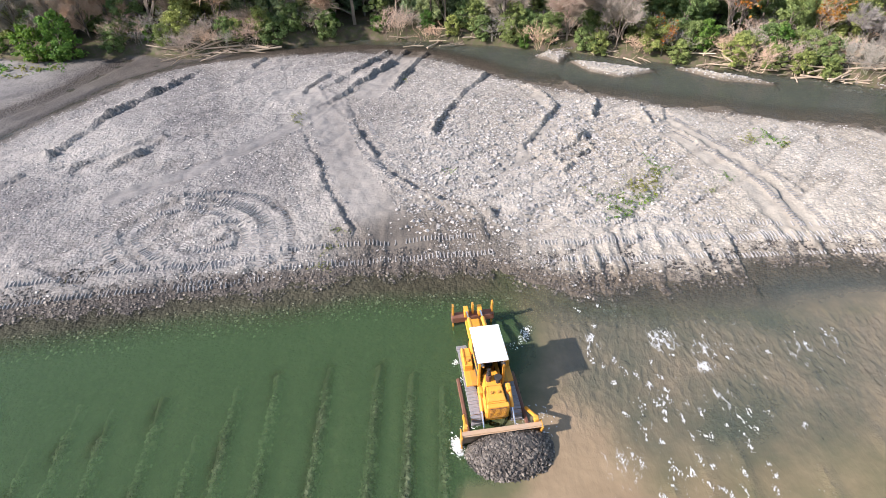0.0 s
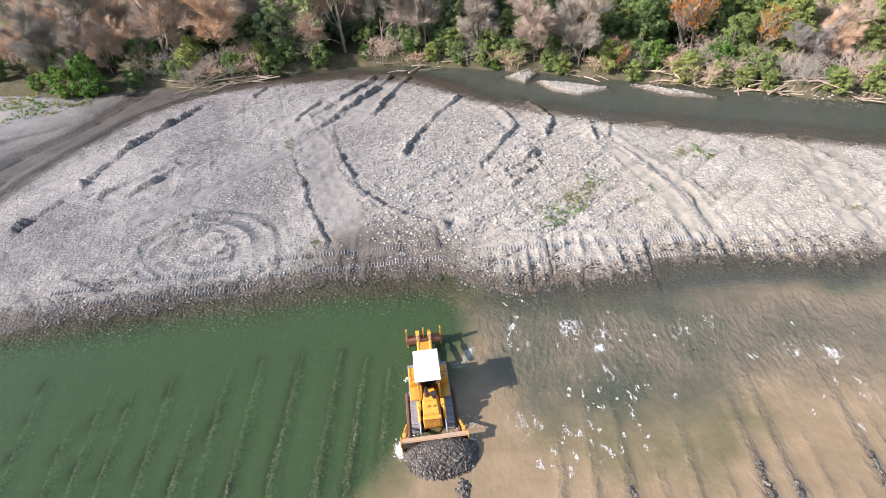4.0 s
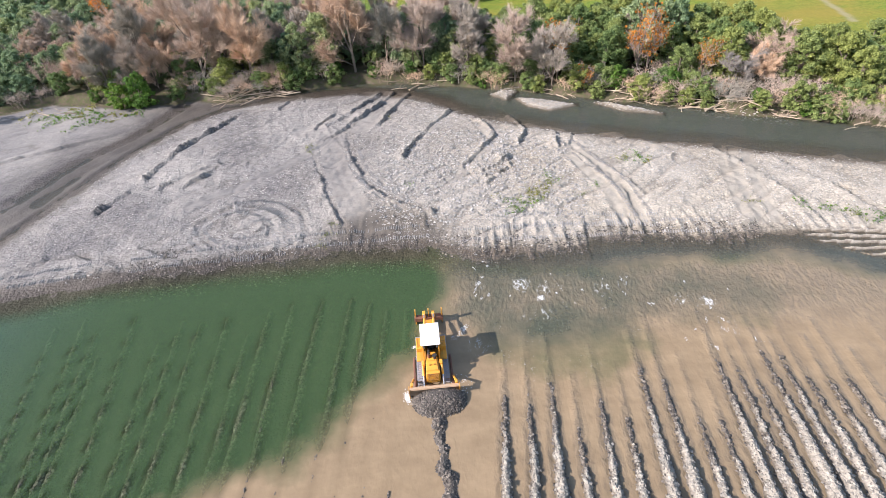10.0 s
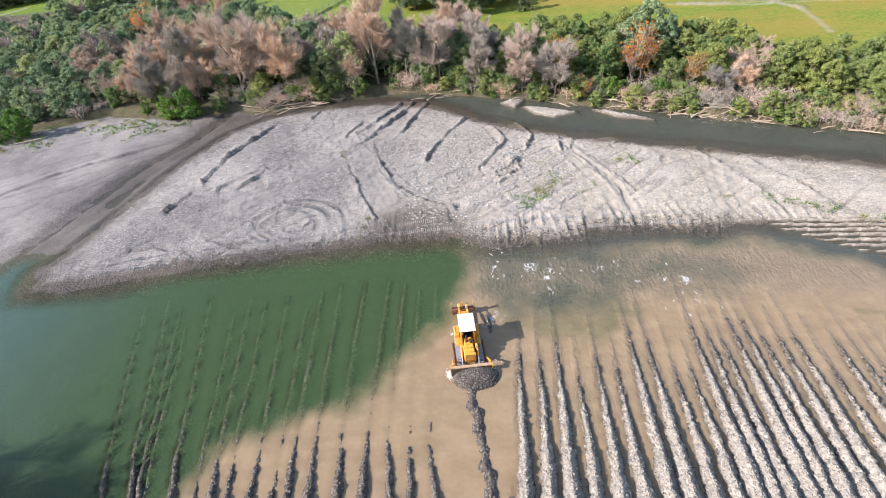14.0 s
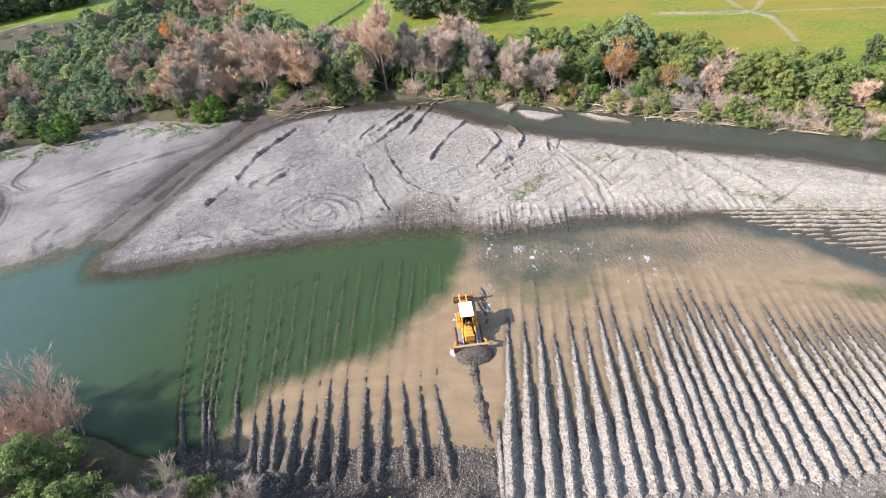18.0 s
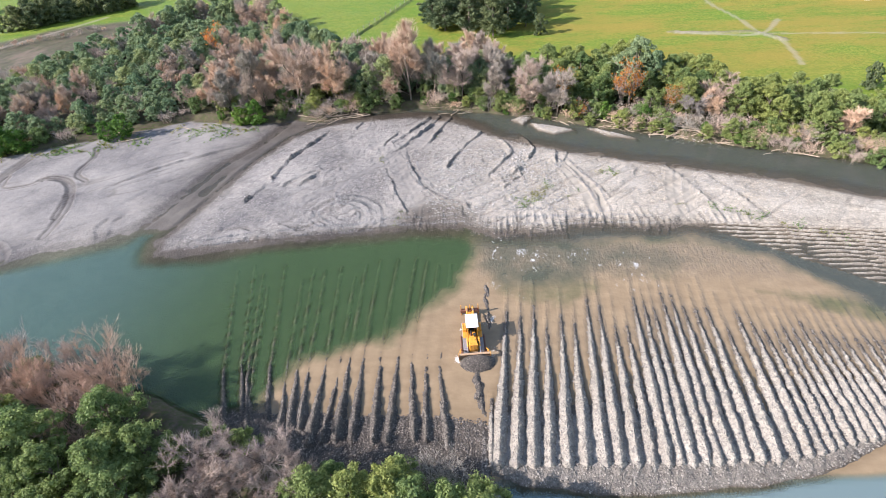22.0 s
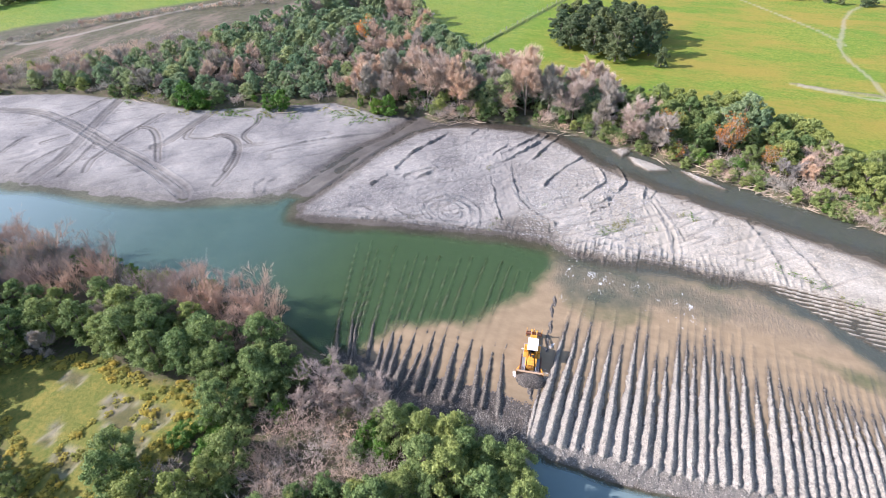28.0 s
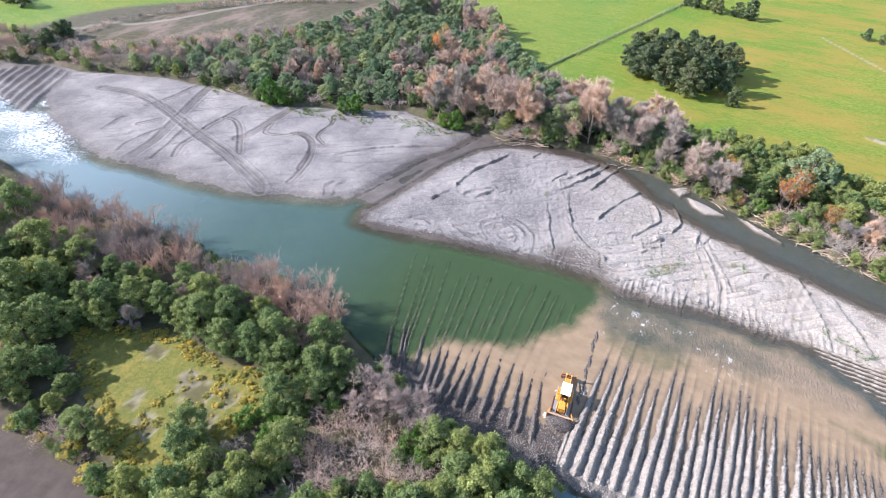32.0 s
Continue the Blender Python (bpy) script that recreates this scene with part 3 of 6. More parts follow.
def ground_height(x, y, fine=True):
    """The height of the ground, and how much wet, fine, grass, soil, dry and dirt it shows. Wet also holds shade
    painted beside the blade banks.
    """
    wob = rough_noise(x, y, 5.0, 1) * 0.55
    bar, west, north, south = (inside(x, y, o) for o in (MAIN_BAR, WEST_BAR, NORTH_LAND, SOUTH_LAND))
    rb, wb = inside(x, y, RIDGE_BED), inside(x, y, WEST_BED)
    far = np.hypot(x, y - 10)
    z = -0.62 + 0.14 * rough_noise(x, y, 9.0, 2)
    stream = step(np.minimum(-bar, -west), -1, 1) * step(y, 3, 9) * step(-22 - x, 0, 8)
    z = z + stream * (0.73 + 0.08 * rough_noise(x, y, 4.0, 41, 2))
    pool = inside(x, y, [(-52.4, 12), (-50.4, 20), (-47.6, 28), (-45.6, 31), (-47.4, 23), (-49.4, 14)])
    z = z - 0.13 * step(pool + 0.6 * wob, -0.6, 0.8)
    z = np.maximum(z, -0.62 + 0.62 * step(bar + wob, -6.5, 0.6) ** 1.2 + 0.30 * step(bar + wob, 0, 2.5) + 0.45 * step(bar, 2, 10))
    z = np.maximum(z, -0.62 + 0.62 * step(west + wob, -8, 0.6) ** 1.2 + 0.25 * step(west + wob, 0, 3) + 0.45 * step(west, 3, 25))
    for o in ISLETS:
        d = inside(x, y, o)
        z = np.maximum(z, -0.6 + 0.95 * step(d + wob * 0.4, -1.2, 0.6))
    z = np.maximum(z, -0.7 + 2.1 * step(north + wob, -1.0, 2.2) + 0.7 * step(north, 4, 30))
    z = np.maximum(z, -0.7 + 2.0 * step(south + wob, -1.2, 2.6) + 0.5 * step(south, 4, 20))
    z = np.maximum(z, -0.62 + 0.80 * step(rb + wob, -1.5, 15) * step(-y, 18, 33))
    z = np.maximum(z, np.where(rb > -2, -0.62 + 0.85 * step(-y, 16, 35) * step(rb + wob, -1.6, 1.0), -9))
    z = np.maximum(z, np.where(wb > -2, -0.62 + 0.72 * step(-y, 24, 33) * step(wb + wob, -1.6, 1.0), -9))
    near = (x > -66) & (x < 76) & (y > -44) & (y < 60)
    wet = np.maximum(step(0.62 - z + 0.10 * wob, 0.22, 0.52) * (1 - step(np.maximum(north, south), 0, 2)), 0)
    wet = wet * (1 - 0.55 * step(-x, 48, 60)) * (1 - 0.08 * stream)
    wet = np.maximum(wet, step(wb + wob * 2, -1, 1.5) * (1 - 0.25 * step(z, 0.4, 0.6)))
    wet = np.maximum(wet, 0.85 * step(8.5 - np.hypot((x + 1.0) / 1.3, y - 8.5), 1.0, 5.0) * (bar > -2))
    wet = np.where((rb > -1) & (z > 0.08), wet * 0.35, wet)
    foot = np.interp(x, [10, 20, 30, 39, 44, 48, 52, 60, 70], [-36.0, -35.4, -35.0, -34.2, -33.4, -31.8, -30.8, -28.8, -26.6])
    apron = step(foot - y + 0.4 * wob, 0, 0.9) * (rb > -3) * (x > 7)
    wet = np.maximum(wet, 0.62 * apron)
    fan = np.abs(((x / 1.75 + 0.35 * rough_noise(x, y, 4.0, 47, 2)) % 1.0) - 0.5) * 2
    z = z + apron * step(rb, -0.5, 1.5) * (0.30 * (1 - fan) * step(y - foot, -2.6, -0.2) + 0.16 * rough_noise(x, y, 1.1, 48, 3))
    smooth = 0.65 * step(west, 0, 6) + 0.45 * step(rough_noise(x, y, 14.0, 5), 0.1, 0.5) * (bar > 0) + 0.9 * stream
    wet = wet * (1 - 0.5 * step(x, 12, 20) * step(bar, 0.0, 0.8) * step(14 - y, 0, 3))
    # teeth along the shore of the bar
    band = near & (bar > -0.6) & (y < 14) & (x > -9) & (x < 60)
    xs, ys = x[band], y[band]
    ph = xs * 0.78 + 0.25 * ys * 0.2 + rough_noise(xs, ys, 7.0, 9, 2) * 0.9
    tooth = np.abs((ph % 1.0) - 0.5) * 2
    amp = step(12.5 - ys + rough_noise(xs, ys * 0, 3.0, 10, 2) * 2.5, 0, 4) * step(bar[band], -0.4, 0.8)
    amp *= np.clip(0.65 + 0.8 * rough_noise(xs, ys, 2.4, 18, 2), 0.1, 1.2) * (0.45 + 0.55 * step(xs, 4, 12))
    z[band] += amp * (0.26 * (tooth ** 3.5) - 0.07)
    # stripes in the shallows downstream
    band = (x > 40) & (x < 90) & (y > -26) & (y < 14)
    xs, ys = x[band], y[band]
    off = ys + 0.1 * (xs - 44) + rough_noise(xs, ys, 8.0, 11, 2) * 0.35
    stripe = np.abs((off % 1.0) - 0.5) * 2
    low = ys - (6.2 - 0.69 * (xs - 44))
    zone = step(low, -0.5, 1.5) * (1 - step(ys - (8.2 - 0.1 * (xs - 44)), 0, 2)) * step(xs, 43, 46)
    z[band] = np.maximum(z[band], (-0.30 + 0.58 * stripe ** 2 + 0.02 * np.clip(low, 0, 9) + 0.08 * rough_noise(xs, ys, 1.5, 49, 2)) * zone - 9 * (zone < 0.2))
    wet[band] = np.where((zone > 0.3) & (z[band] > 0.05), 0.1, wet[band])
    # the comb of gravel at the head of the reach
    weir = inside(x, y, [(-206, 9), (-204, 17), (-195, 23.3), (-182, 23), (-176, 15.7), (-173, 5.7), (-167, -2), (-170, -2.6), (-175, -0.8), (-186, 0.9)])
    comb = np.abs(((x * 0.87 + y * 0.5 + rough_noise(x, y, 6.0, 24, 2) * 0.5) / 3.3 % 1.0) - 0.5) * 2
    z = np.maximum(z, np.where(weir > -2, -0.50 + 0.60 * step(weir, -1.5, 1.5) + 0.55 * comb ** 1.5, -9))
    wet = np.where(weir > 0, np.maximum(0.6 * wet, 0.62 - 0.35 * comb), wet)
    # blade banks and ruts
    for pts, h, half in MARKS:
        h = (0.85 if half > 0.42 else 0.68) * h
        pts = curve(pts) if len(pts) > 2 else pts
        ax, ay = np.array(pts).T
        sel = (x > ax.min() - 3) & (x < ax.max() + 3) & (y > ay.min() - 3) & (y < ay.max() + 3)
        if sel.any():
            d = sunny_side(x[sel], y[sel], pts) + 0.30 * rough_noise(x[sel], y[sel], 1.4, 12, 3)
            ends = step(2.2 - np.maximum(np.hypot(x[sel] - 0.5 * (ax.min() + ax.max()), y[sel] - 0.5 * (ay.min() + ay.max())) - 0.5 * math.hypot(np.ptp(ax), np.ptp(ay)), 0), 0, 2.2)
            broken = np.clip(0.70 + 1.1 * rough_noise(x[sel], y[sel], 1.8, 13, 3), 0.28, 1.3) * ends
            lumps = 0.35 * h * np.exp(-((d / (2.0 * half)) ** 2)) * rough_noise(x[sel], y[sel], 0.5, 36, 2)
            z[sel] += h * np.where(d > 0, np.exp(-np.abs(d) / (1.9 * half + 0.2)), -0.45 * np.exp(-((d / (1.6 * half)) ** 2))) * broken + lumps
            # rut darkened on the side away from the sun: shade put into the colour
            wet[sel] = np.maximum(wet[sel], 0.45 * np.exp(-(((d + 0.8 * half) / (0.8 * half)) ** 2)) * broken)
    for pts, half in ROADS:
        pts = curve(pts) if len(pts) > 2 else pts
        ax, ay = np.array(pts).T
        sel = (x > ax.min() - 4) & (x < ax.max() + 4) & (y > ay.min() - 4) & (y < ay.max() + 4)
        if sel.any():
            d = line_distance(x[sel], y[sel], pts) + 0.1 * rough_noise(x[sel], y[sel], 1.5, 14, 2)
            on = 1 - step(d, half * 0.92, half * 1.08)
            lane = np.exp(-((np.abs(d) - half * 0.66) / 0.26) ** 2) if half < 1.4 else 0.5 + 0.5 * np.cos(d * 2 * np.pi / 0.95)
            on_bar = pts[0][0] > -60
            z[sel] += on * (-0.05 - (0.015 if on_bar else 0.08) * lane) + (0.04 if on_bar else 0.12) * np.exp(-((d - half * 1.15) / 0.22) ** 2)
            wet[sel] = np.maximum(wet[sel], on * ((0.10 + 0.14 * lane) if on_bar else ((0.42 + 0.35 * lane) if half > 1.4 else 0.14 + 0.80 * lane)) * np.clip(0.9 + 0.5 * rough_noise(x[sel], y[sel], 3.0, 21, 2), 0.3, 1.0))
            smooth[sel] = np.maximum(smooth[sel], on)
    if fine:
        z = z + (0.05 + 0.045 * step(bar, 0.5, 3)) * rough_noise(x, y, 0.75, 3, 2) * step(-np.maximum(north, south), -1, 0) + 0.07 * np.clip(rough_noise(x, y, 1.9, 39, 3), -0.3, 1) * step(bar, 1, 4) + 0.09 * rough_noise(x, y, 3.0, 4, 3)
        # faint old blade lines over the bars
        u, v = x * 0.80 + y * 0.60, -x * 0.60 + y * 0.80
        old = np.abs(rough_noise(u * 0.16, v, 2.6, 17, 2))
        wet = np.where((bar > 2) | (west > 2), np.maximum(wet, 0.40 * (1 - step(old, 0.0, 0.11)) * step(rough_noise(x, y, 9.0, 27, 2), -0.25, 0.2)), wet)
        cross = np.abs(rough_noise((x * 0.35 - y * 0.94) * 0.12, x * 0.94 + y * 0.35, 3.4, 37, 2))
        z = z - np.where(bar > 3, 0.05 * (1 - step(cross, 0.0, 0.12)) * step(rough_noise(x, y, 11.0, 38, 2), -0.2, 0.25), 0)
        wet = np.where(bar > 3, np.maximum(wet, 0.16 * (1 - step(cross, 0.0, 0.09)) * step(rough_noise(x, y, 11.0, 38, 2), -0.2, 0.25)), wet)
        z = z + np.where((bar > 1) | (west > 2), -0.10 * (1 - step(old, 0.0, 0.16)) + 0.05 * step(old, 0.1, 0.3), 0)
    wet = np.maximum(wet, stream * (0.80 - 0.14 * rough_noise(x, y, 3.0, 58, 3)))
    # land cover
    back = inside(x, y, [(-3000, 60), (-232, 20), (-228, 60), (-222, 75), (-160, 138), (-92, 150), (-76, 139), (-58, 114), (-37, 88), (-17, 79), (5, 80), (23, 73), (36, 77), (50, 68), (62, 61), (82, 55), (100, 40), (150, 20), (400, -90), (3000, -800), (3000, 3000), (-3000, 3000)])
    soil = np.maximum(step(north + wob, -1.0, 0.2), step(south + wob, -1.0, 0.2)) * (1 - step(back + 3 * wob, -2, 3))
    clearing = inside(x, y, CLEARING)
    grass = np.maximum(step(back + 3 * wob, -2, 3), step(clearing + wob, -1.5, 1.0))
    grass = np.maximum(grass, step(south, 60, 90))
    dry = step(clearing, -3, 0) * 0.85
    brown = inside(x, y, [(-200, 24), (-208, 36), (-207, 62), (-195, 89), (-172, 112), (-150, 128), (-122, 146), (-104, 150), (-98, 142), (-124, 105), (-151, 72), (-183, 30)])
    grass = grass * (1 - step(brown, -8, 4))
    soil = np.maximum(soil, step(brown, -8, 4))
    dirt = np.zeros(x.shape)
    hedge = line_distance(x, y, [(-44, 86), (-40, 100), (-2, 220), (60, 420)])
    grass = grass * (1 - 0.4 * (1 - step(hedge, 0.4, 1.4)))
    soil = np.maximum(soil, 0.75 * (1 - step(hedge, 0.3, 1.2)) * (y > 80))
    z = z + 0.55 * (1 - step(hedge + 0.3 * rough_noise(x, y, 2.0, 26, 2), 0.2, 1.0)) * (y > 84)
    drain = line_distance(x, y, [(60, 100), (66, 98.4), (74, 97.4), (82, 97), (86, 93), (88, 89)]) + 0.5 * rough_noise(x, y, 2.0, 25, 2)
    soil = np.maximum(soil, 0.75 * (1 - step(drain, 0.5, 1.3)))
    grass = grass * (1 - 0.7 * (1 - step(drain, 0.5, 1.3)))
    z = z + 0.5 * (1 - step(drain, 0.2, 1.2)) * (y > 80)
    path = np.zeros(x.shape)
    for pts, half in FARM_TRACKS:
        pts, half = curve(pts), half * 0.75
        d = line_distance(x, y, pts) + 0.3 * rough_noise(x, y, 4.0, 15, 2)
        path = np.maximum(path, 0.42 * (1 - step(d, half * 0.6, half * 1.4)))
    lane = inside(x, y, [(-95, -64), (-72, -68.4), (-65, -69.4), (-56, -69.4), (-48.5, -69.1), (-42, -70.5), (-30, -95), (-115, -100)])
    dirt = np.maximum(dirt, 0.9 * step(lane, -0.5, 0.5))
    for cx, cy, r in ((-59.4, -49.1, 1.3), (-54.6, -58.0, 0.8), (-49.6, -60.0, 1.6), (-55.4, -55.9, 0.7), (-47.7, -51.7, 2.6), (-42.5, -54.7, 1.4), (-42.3, -50.1, 1.5), (-50.1, -50.5, 1.4)):
        d = np.hypot((x - cx) * 0.8 + 0.3 * (y - cy), y - cy) + rough_noise(x, y, 1.3, 16, 2) * 0.5
        path = np.maximum(path, 0.45 * np.exp(-(((d - r) / 0.28) ** 2)))
        dirt = np.maximum(dirt, 0.55 * (1 - step(d, r * 0.85, r)))
        z = z - 0.08 * (1 - step(d, r * 0.7, r))
    z = z + step(far, 250, 900) * 3.0
    pale = step(x + 4 * wob, -22, 24) * (0.40 + 0.60 * step(y, -14, 0))
    return z, dict(pale=pale, wet=wet, fine=np.clip(smooth, 0, 1), grass=grass, soil=soil, dry=dry, dirt=dirt, path=path, field=step(brown, -6, 4), ochre=step(x + 40 - (y - 100) * 0.32, 6, 40) * step(y, 50, 80))


def graded(*spans):
    """Grid lines: spans of (from, to, step), then ever wider steps outwards on both sides."""
    lines = np.concatenate([np.arange(a, b, s) for a, b, s in spans] + [[spans[-1][1]]])
    out = np.cumsum(3.0 * 1.28 ** np.arange(24))
    out = out[out < 2600]
    return np.concatenate([(lines[0] - out)[::-1], lines, lines[-1] + out])


def sheet(name, xs, ys, z, attrs, mat):
    nx, ny = len(xs), len(ys)
    me = bpy.data.meshes.new(name)
    gx, gy = np.meshgrid(xs, ys)
    co = np.stack([gx, gy, z.reshape(ny, nx)], -1).reshape(-1, 3).astype(np.float32)
    i = np.arange(nx * ny).reshape(ny, nx)
    quads = np.stack([i[:-1, :-1], i[:-1, 1:], i[1:, 1:], i[1:, :-1]], -1).reshape(-1, 4).astype(np.int32)
    me.vertices.add(len(co))
    me.vertices.foreach_set("co", co.ravel())
    me.loops.add(quads.size)
    me.loops.foreach_set("vertex_index", quads.ravel())
    me.polygons.add(len(quads))
    me.polygons.foreach_set("loop_start", np.arange(0, quads.size, 4, dtype=np.int32))
    me.polygons.foreach_set("use_smooth", np.ones(len(quads), bool))
    me.update(calc_edges=True)
    for key, v in attrs.items():
        me.attributes.new(key, "FLOAT", "POINT").data.foreach_set("value", v.ravel().astype(np.float32))
    me.materials.append(mat)
    return new(name, me)


gx_lines = graded((-280, -205, 2.5), (-205, -142, 0.6), (-142, -62, 0.4), (-62, -40, 0.36), (-40, -26, 0.28), (-26, 32, 0.19), (32, 52, 0.25), (52, 70, 0.4), (70, 100, 0.8), (100, 150, 2.0))
gy_lines = graded((-110, -42, 1.1), (-42, -34, 0.3), (-34, -20, 0.45), (-20, 2, 0.34), (2, 40, 0.2), (40, 58, 0.27), (58, 120, 0.8), (120, 230, 2.0))
GX, GY = np.meshgrid(gx_lines, gy_lines)
GZ, cover = ground_height(GX, GY)
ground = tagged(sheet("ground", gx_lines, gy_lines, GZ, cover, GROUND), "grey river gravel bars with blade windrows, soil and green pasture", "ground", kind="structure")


def ground_at(x, y):
    """Height of the built ground at a place."""
    i = min(max(int(np.searchsorted(gx_lines, x)) - 1, 0), len(gx_lines) - 2)
    j = min(max(int(np.searchsorted(gy_lines, y)) - 1, 0), len(gy_lines) - 2)
    u = (x - gx_lines[i]) / (gx_lines[i + 1] - gx_lines[i])
    v = (y - gy_lines[j]) / (gy_lines[j + 1] - gy_lines[j])
    return float((GZ[j, i] * (1 - u) + GZ[j, i + 1] * u) * (1 - v) + (GZ[j + 1, i] * (1 - u) + GZ[j + 1, i + 1] * u) * v)


# ---- water ----
wx = graded((-230, -62, 1.3), (-62, 8, 0.6), (8, 66, 0.3), (66, 150, 2.0))
wy = np.concatenate([np.arange(-110, -42, 2.0), np.arange(-42, 20, 0.5), np.arange(20, 80, 1.2)])
WX, WY = np.meshgrid(wx, wy)
MUDDY = [(5.4, 7.2), (6.4, 0), (5.0, -4.6), (1.4, -8.8), (-1.6, -12.8), (-3.6, -16.3), (-7.4, -18.8), (-11.8, -20.4), (-15.8, -22.4), (-19.0, -25.4), (-22, -32), (-20, -45), (300, -45), (300, -60), (120, -48), (75, -22), (61, -12), (55, -5.4), (49, -0.2), (41, 4.0), (32, 4.0), (22, 2.5), (9, 3.5)]
m_in = inside(WX, WY, MUDDY)
mud = step(m_in + 1.4 * rough_noise(WX, WY, 4.5, 57, 3), -3.2, 3.0)
green_tongue = inside(WX, WY, [(5.5, 5.6), (7.1, 4.3), (15.6, 3.8), (23.9, 3.0), (31.6, 0.9), (35.2, -0.3), (27.2, -1.7), (21.7, -2.8), (15.3, -3.3), (8.6, -4.1), (6, -3)])
below = step(-36.6 + 0.085 * np.maximum(WX - 24, 0) - WY, 0.3, 2.0) * step(WX, 6, 12)
mud = mud * (1 - below)
mud = mud * (1 - 0.15 * step(green_tongue, -2.5, 2.0))
patch = inside(WX, WY, [(45, -8.0), (48.4, -8.7), (53.7, -9.0), (61.3, -11.4), (75, -20), (75, -24), (59.9, -15), (54.6, -12.9), (49.5, -10.7)])
mud = mud * (1 - 0.42 * step(patch, -1.6, 1.2))
clearer = inside(WX, WY, [(9, -4), (15, -3), (22, -4.5), (25, -8), (20, -11), (13, -11.5), (9, -9)])
mud = mud * (1 - 0.42 * step(clearer, -2.5, 2.5))
foam = np.zeros(WX.shape)
RIFFLES = [(8.8, 0.4, 1, 0.66), (13.2, 0.4, 1.5, 0.66), (15.3, -0.2, 1, 0.66), (15, -1.5, 1, 0.66), (15, -3.8, 1.2, 0.63), (21.1, -0.5, 1.4, 0.59), (23.3, 0, 1.4, 0.52), (30.5, -2.6, 1.2, 0.63), (13.1, -4.3, 1.4, 0.44)]
RIFFLES += [(8.6, -7.4, 2, 0.55), (22.8, -6, 1.6, 0.45), (31, -6.3, 2, 0.5), (33, -7.4, 2, 0.45), (27.9, -2.3, 1.6, 0.5), (11, 3, 2.2, 0.5), (9.4, 5, 2.1, 0.44), (12, -3, 3, 0.40), (16, -5, 3, 0.40), (13, -7, 3, 0.38), (17.5, -2.6, 2.5, 0.42), (10.5, -5.5, 2.2, 0.42), (14, -7, 4.5, 0.34), (18, -9.5, 3.5, 0.4), (11, -9, 2.2, 0.42)]
# entries beyond x = -120: white rapids, with sun glint painted in as foam
RIFFLES += [(17, 0, 6, 0.42), (20, -3, 7, 0.36), (30, -3, 6, 0.38), (38, -5, 5, 0.34), (13, -10, 5, 0.40), (26, -9, 6, 0.16), (-150, -8, 15, 0.74), (-161, -5, 10, 0.80), (-168, 5, 5, 0.8), (-142, -11, 11, 0.66), (-168, -7, 11, 0.78), (-134, -12, 10, 0.56), (-182, 0, 13, 0.64), (-125, -13, 9, 0.28), (-25, -15, 3.5, 0.34), (-22, -19, 2.5, 0.3)]
for fx, fy, fr, fa in RIFFLES:
    near = fx > -60
    fr, fa = (fr * (1.0 if fr < 1.8 else 1.1), fa * (0.92 if fr < 1.8 else 0.80)) if near else (fr, fa)
    foam = np.maximum(foam, fa * np.exp(-((WX - fx) ** 2 + (WY - fy) ** 2) / fr**2))
shore = ground_height(WX, WY, False)[0]
ripple = np.zeros(WX.shape)
for i, r in enumerate(RIDGES):
    sel = (WX > min(r[0], r[2]) - 5) & (WX < max(r[0], r[2]) + 2) & (WY > r[3] - 1) & (WY < r[1] + r[5])
    top, along, mid, crest = ridge_height(r, WX[sel], WY[sel], 0.4)
    shore[sel] = np.maximum(shore[sel], top)
    if not r[7]:
        ripple[sel] = np.maximum(ripple[sel], np.exp(-(((WX[sel] - mid) / 0.34) ** 2)) * step(-along * (r[1] - r[3]), -3, 0.5) * (0.25 + 0.75 * float(lattice(np.array(i), np.array(77), 5))))
shallow = 0.74 * step(shore, -0.52, -0.04) * (1 - 0.80 * mud) * (1 - 0.4 * step(WY, 8, 14) * step(-WX, 24, 32)) * (1 - 0.4 * step(WX, 5, 10) * step(WY, -12, -6))
back = step(WY, 16, 24) * step(WX, -48, -40) + 1.0 * step(WY, 4, 9) * step(-WX, 24, 32) * step(66 + WX, 0, 6)
calm = 0.10 + 0.90 * step(shore, -0.50, -0.20) * step(WX, 8, 10)
fast = np.clip(step(m_in, -1, 2) * (0.75 * step(WY, -8, -1) + 0.8 * calm * step(WY, -24, -18)) + 0.9 * step(-WX, 115, 145), 0, 1)
riffle_bed = inside(WX, WY, [(6, 4.5), (12, 3.5), (24, 3), (36, 1), (41, -2), (34, -5), (24, -6), (16, -7.5), (9, -7.5), (6.5, -3)])
back = np.maximum(back, 0.75 * step(riffle_bed, -2.5, 1.5))
mud = mud * (1 - 0.36 * step(riffle_bed + 1.2 * rough_noise(WX, WY, 3.0, 23, 3), -2.5, 2.5))
back = np.maximum(back, step(WX, 4.5, 8) * step(-m_in, -2.5, 1.0) * step(WY, -26, -20))
# painted sky reflection grows with distance west, whatever the depth
sky_teal = np.clip(step(-WX, 26, 60), 0, 1)
# how much painted haze and sky colour the water takes, mostly far upstream
haze_tint = np.maximum(step(-WX, 62, 135), 0.8 * below)
haze_tint = np.maximum(haze_tint, 0.35 * step(WX, 38, 48) * step(-m_in, -1, 2) * step(14 - WY, 0, 6))
water = tagged(sheet("water", wx, wy, 0 * WX, dict(far=haze_tint, mud=mud, foam=foam, shallow=shallow, sky_teal=sky_teal, back=np.clip(back, 0, 1), fast=fast, ripple=ripple), WATER), "green river water clouded brown below the bulldozer", "water", kind="structure")


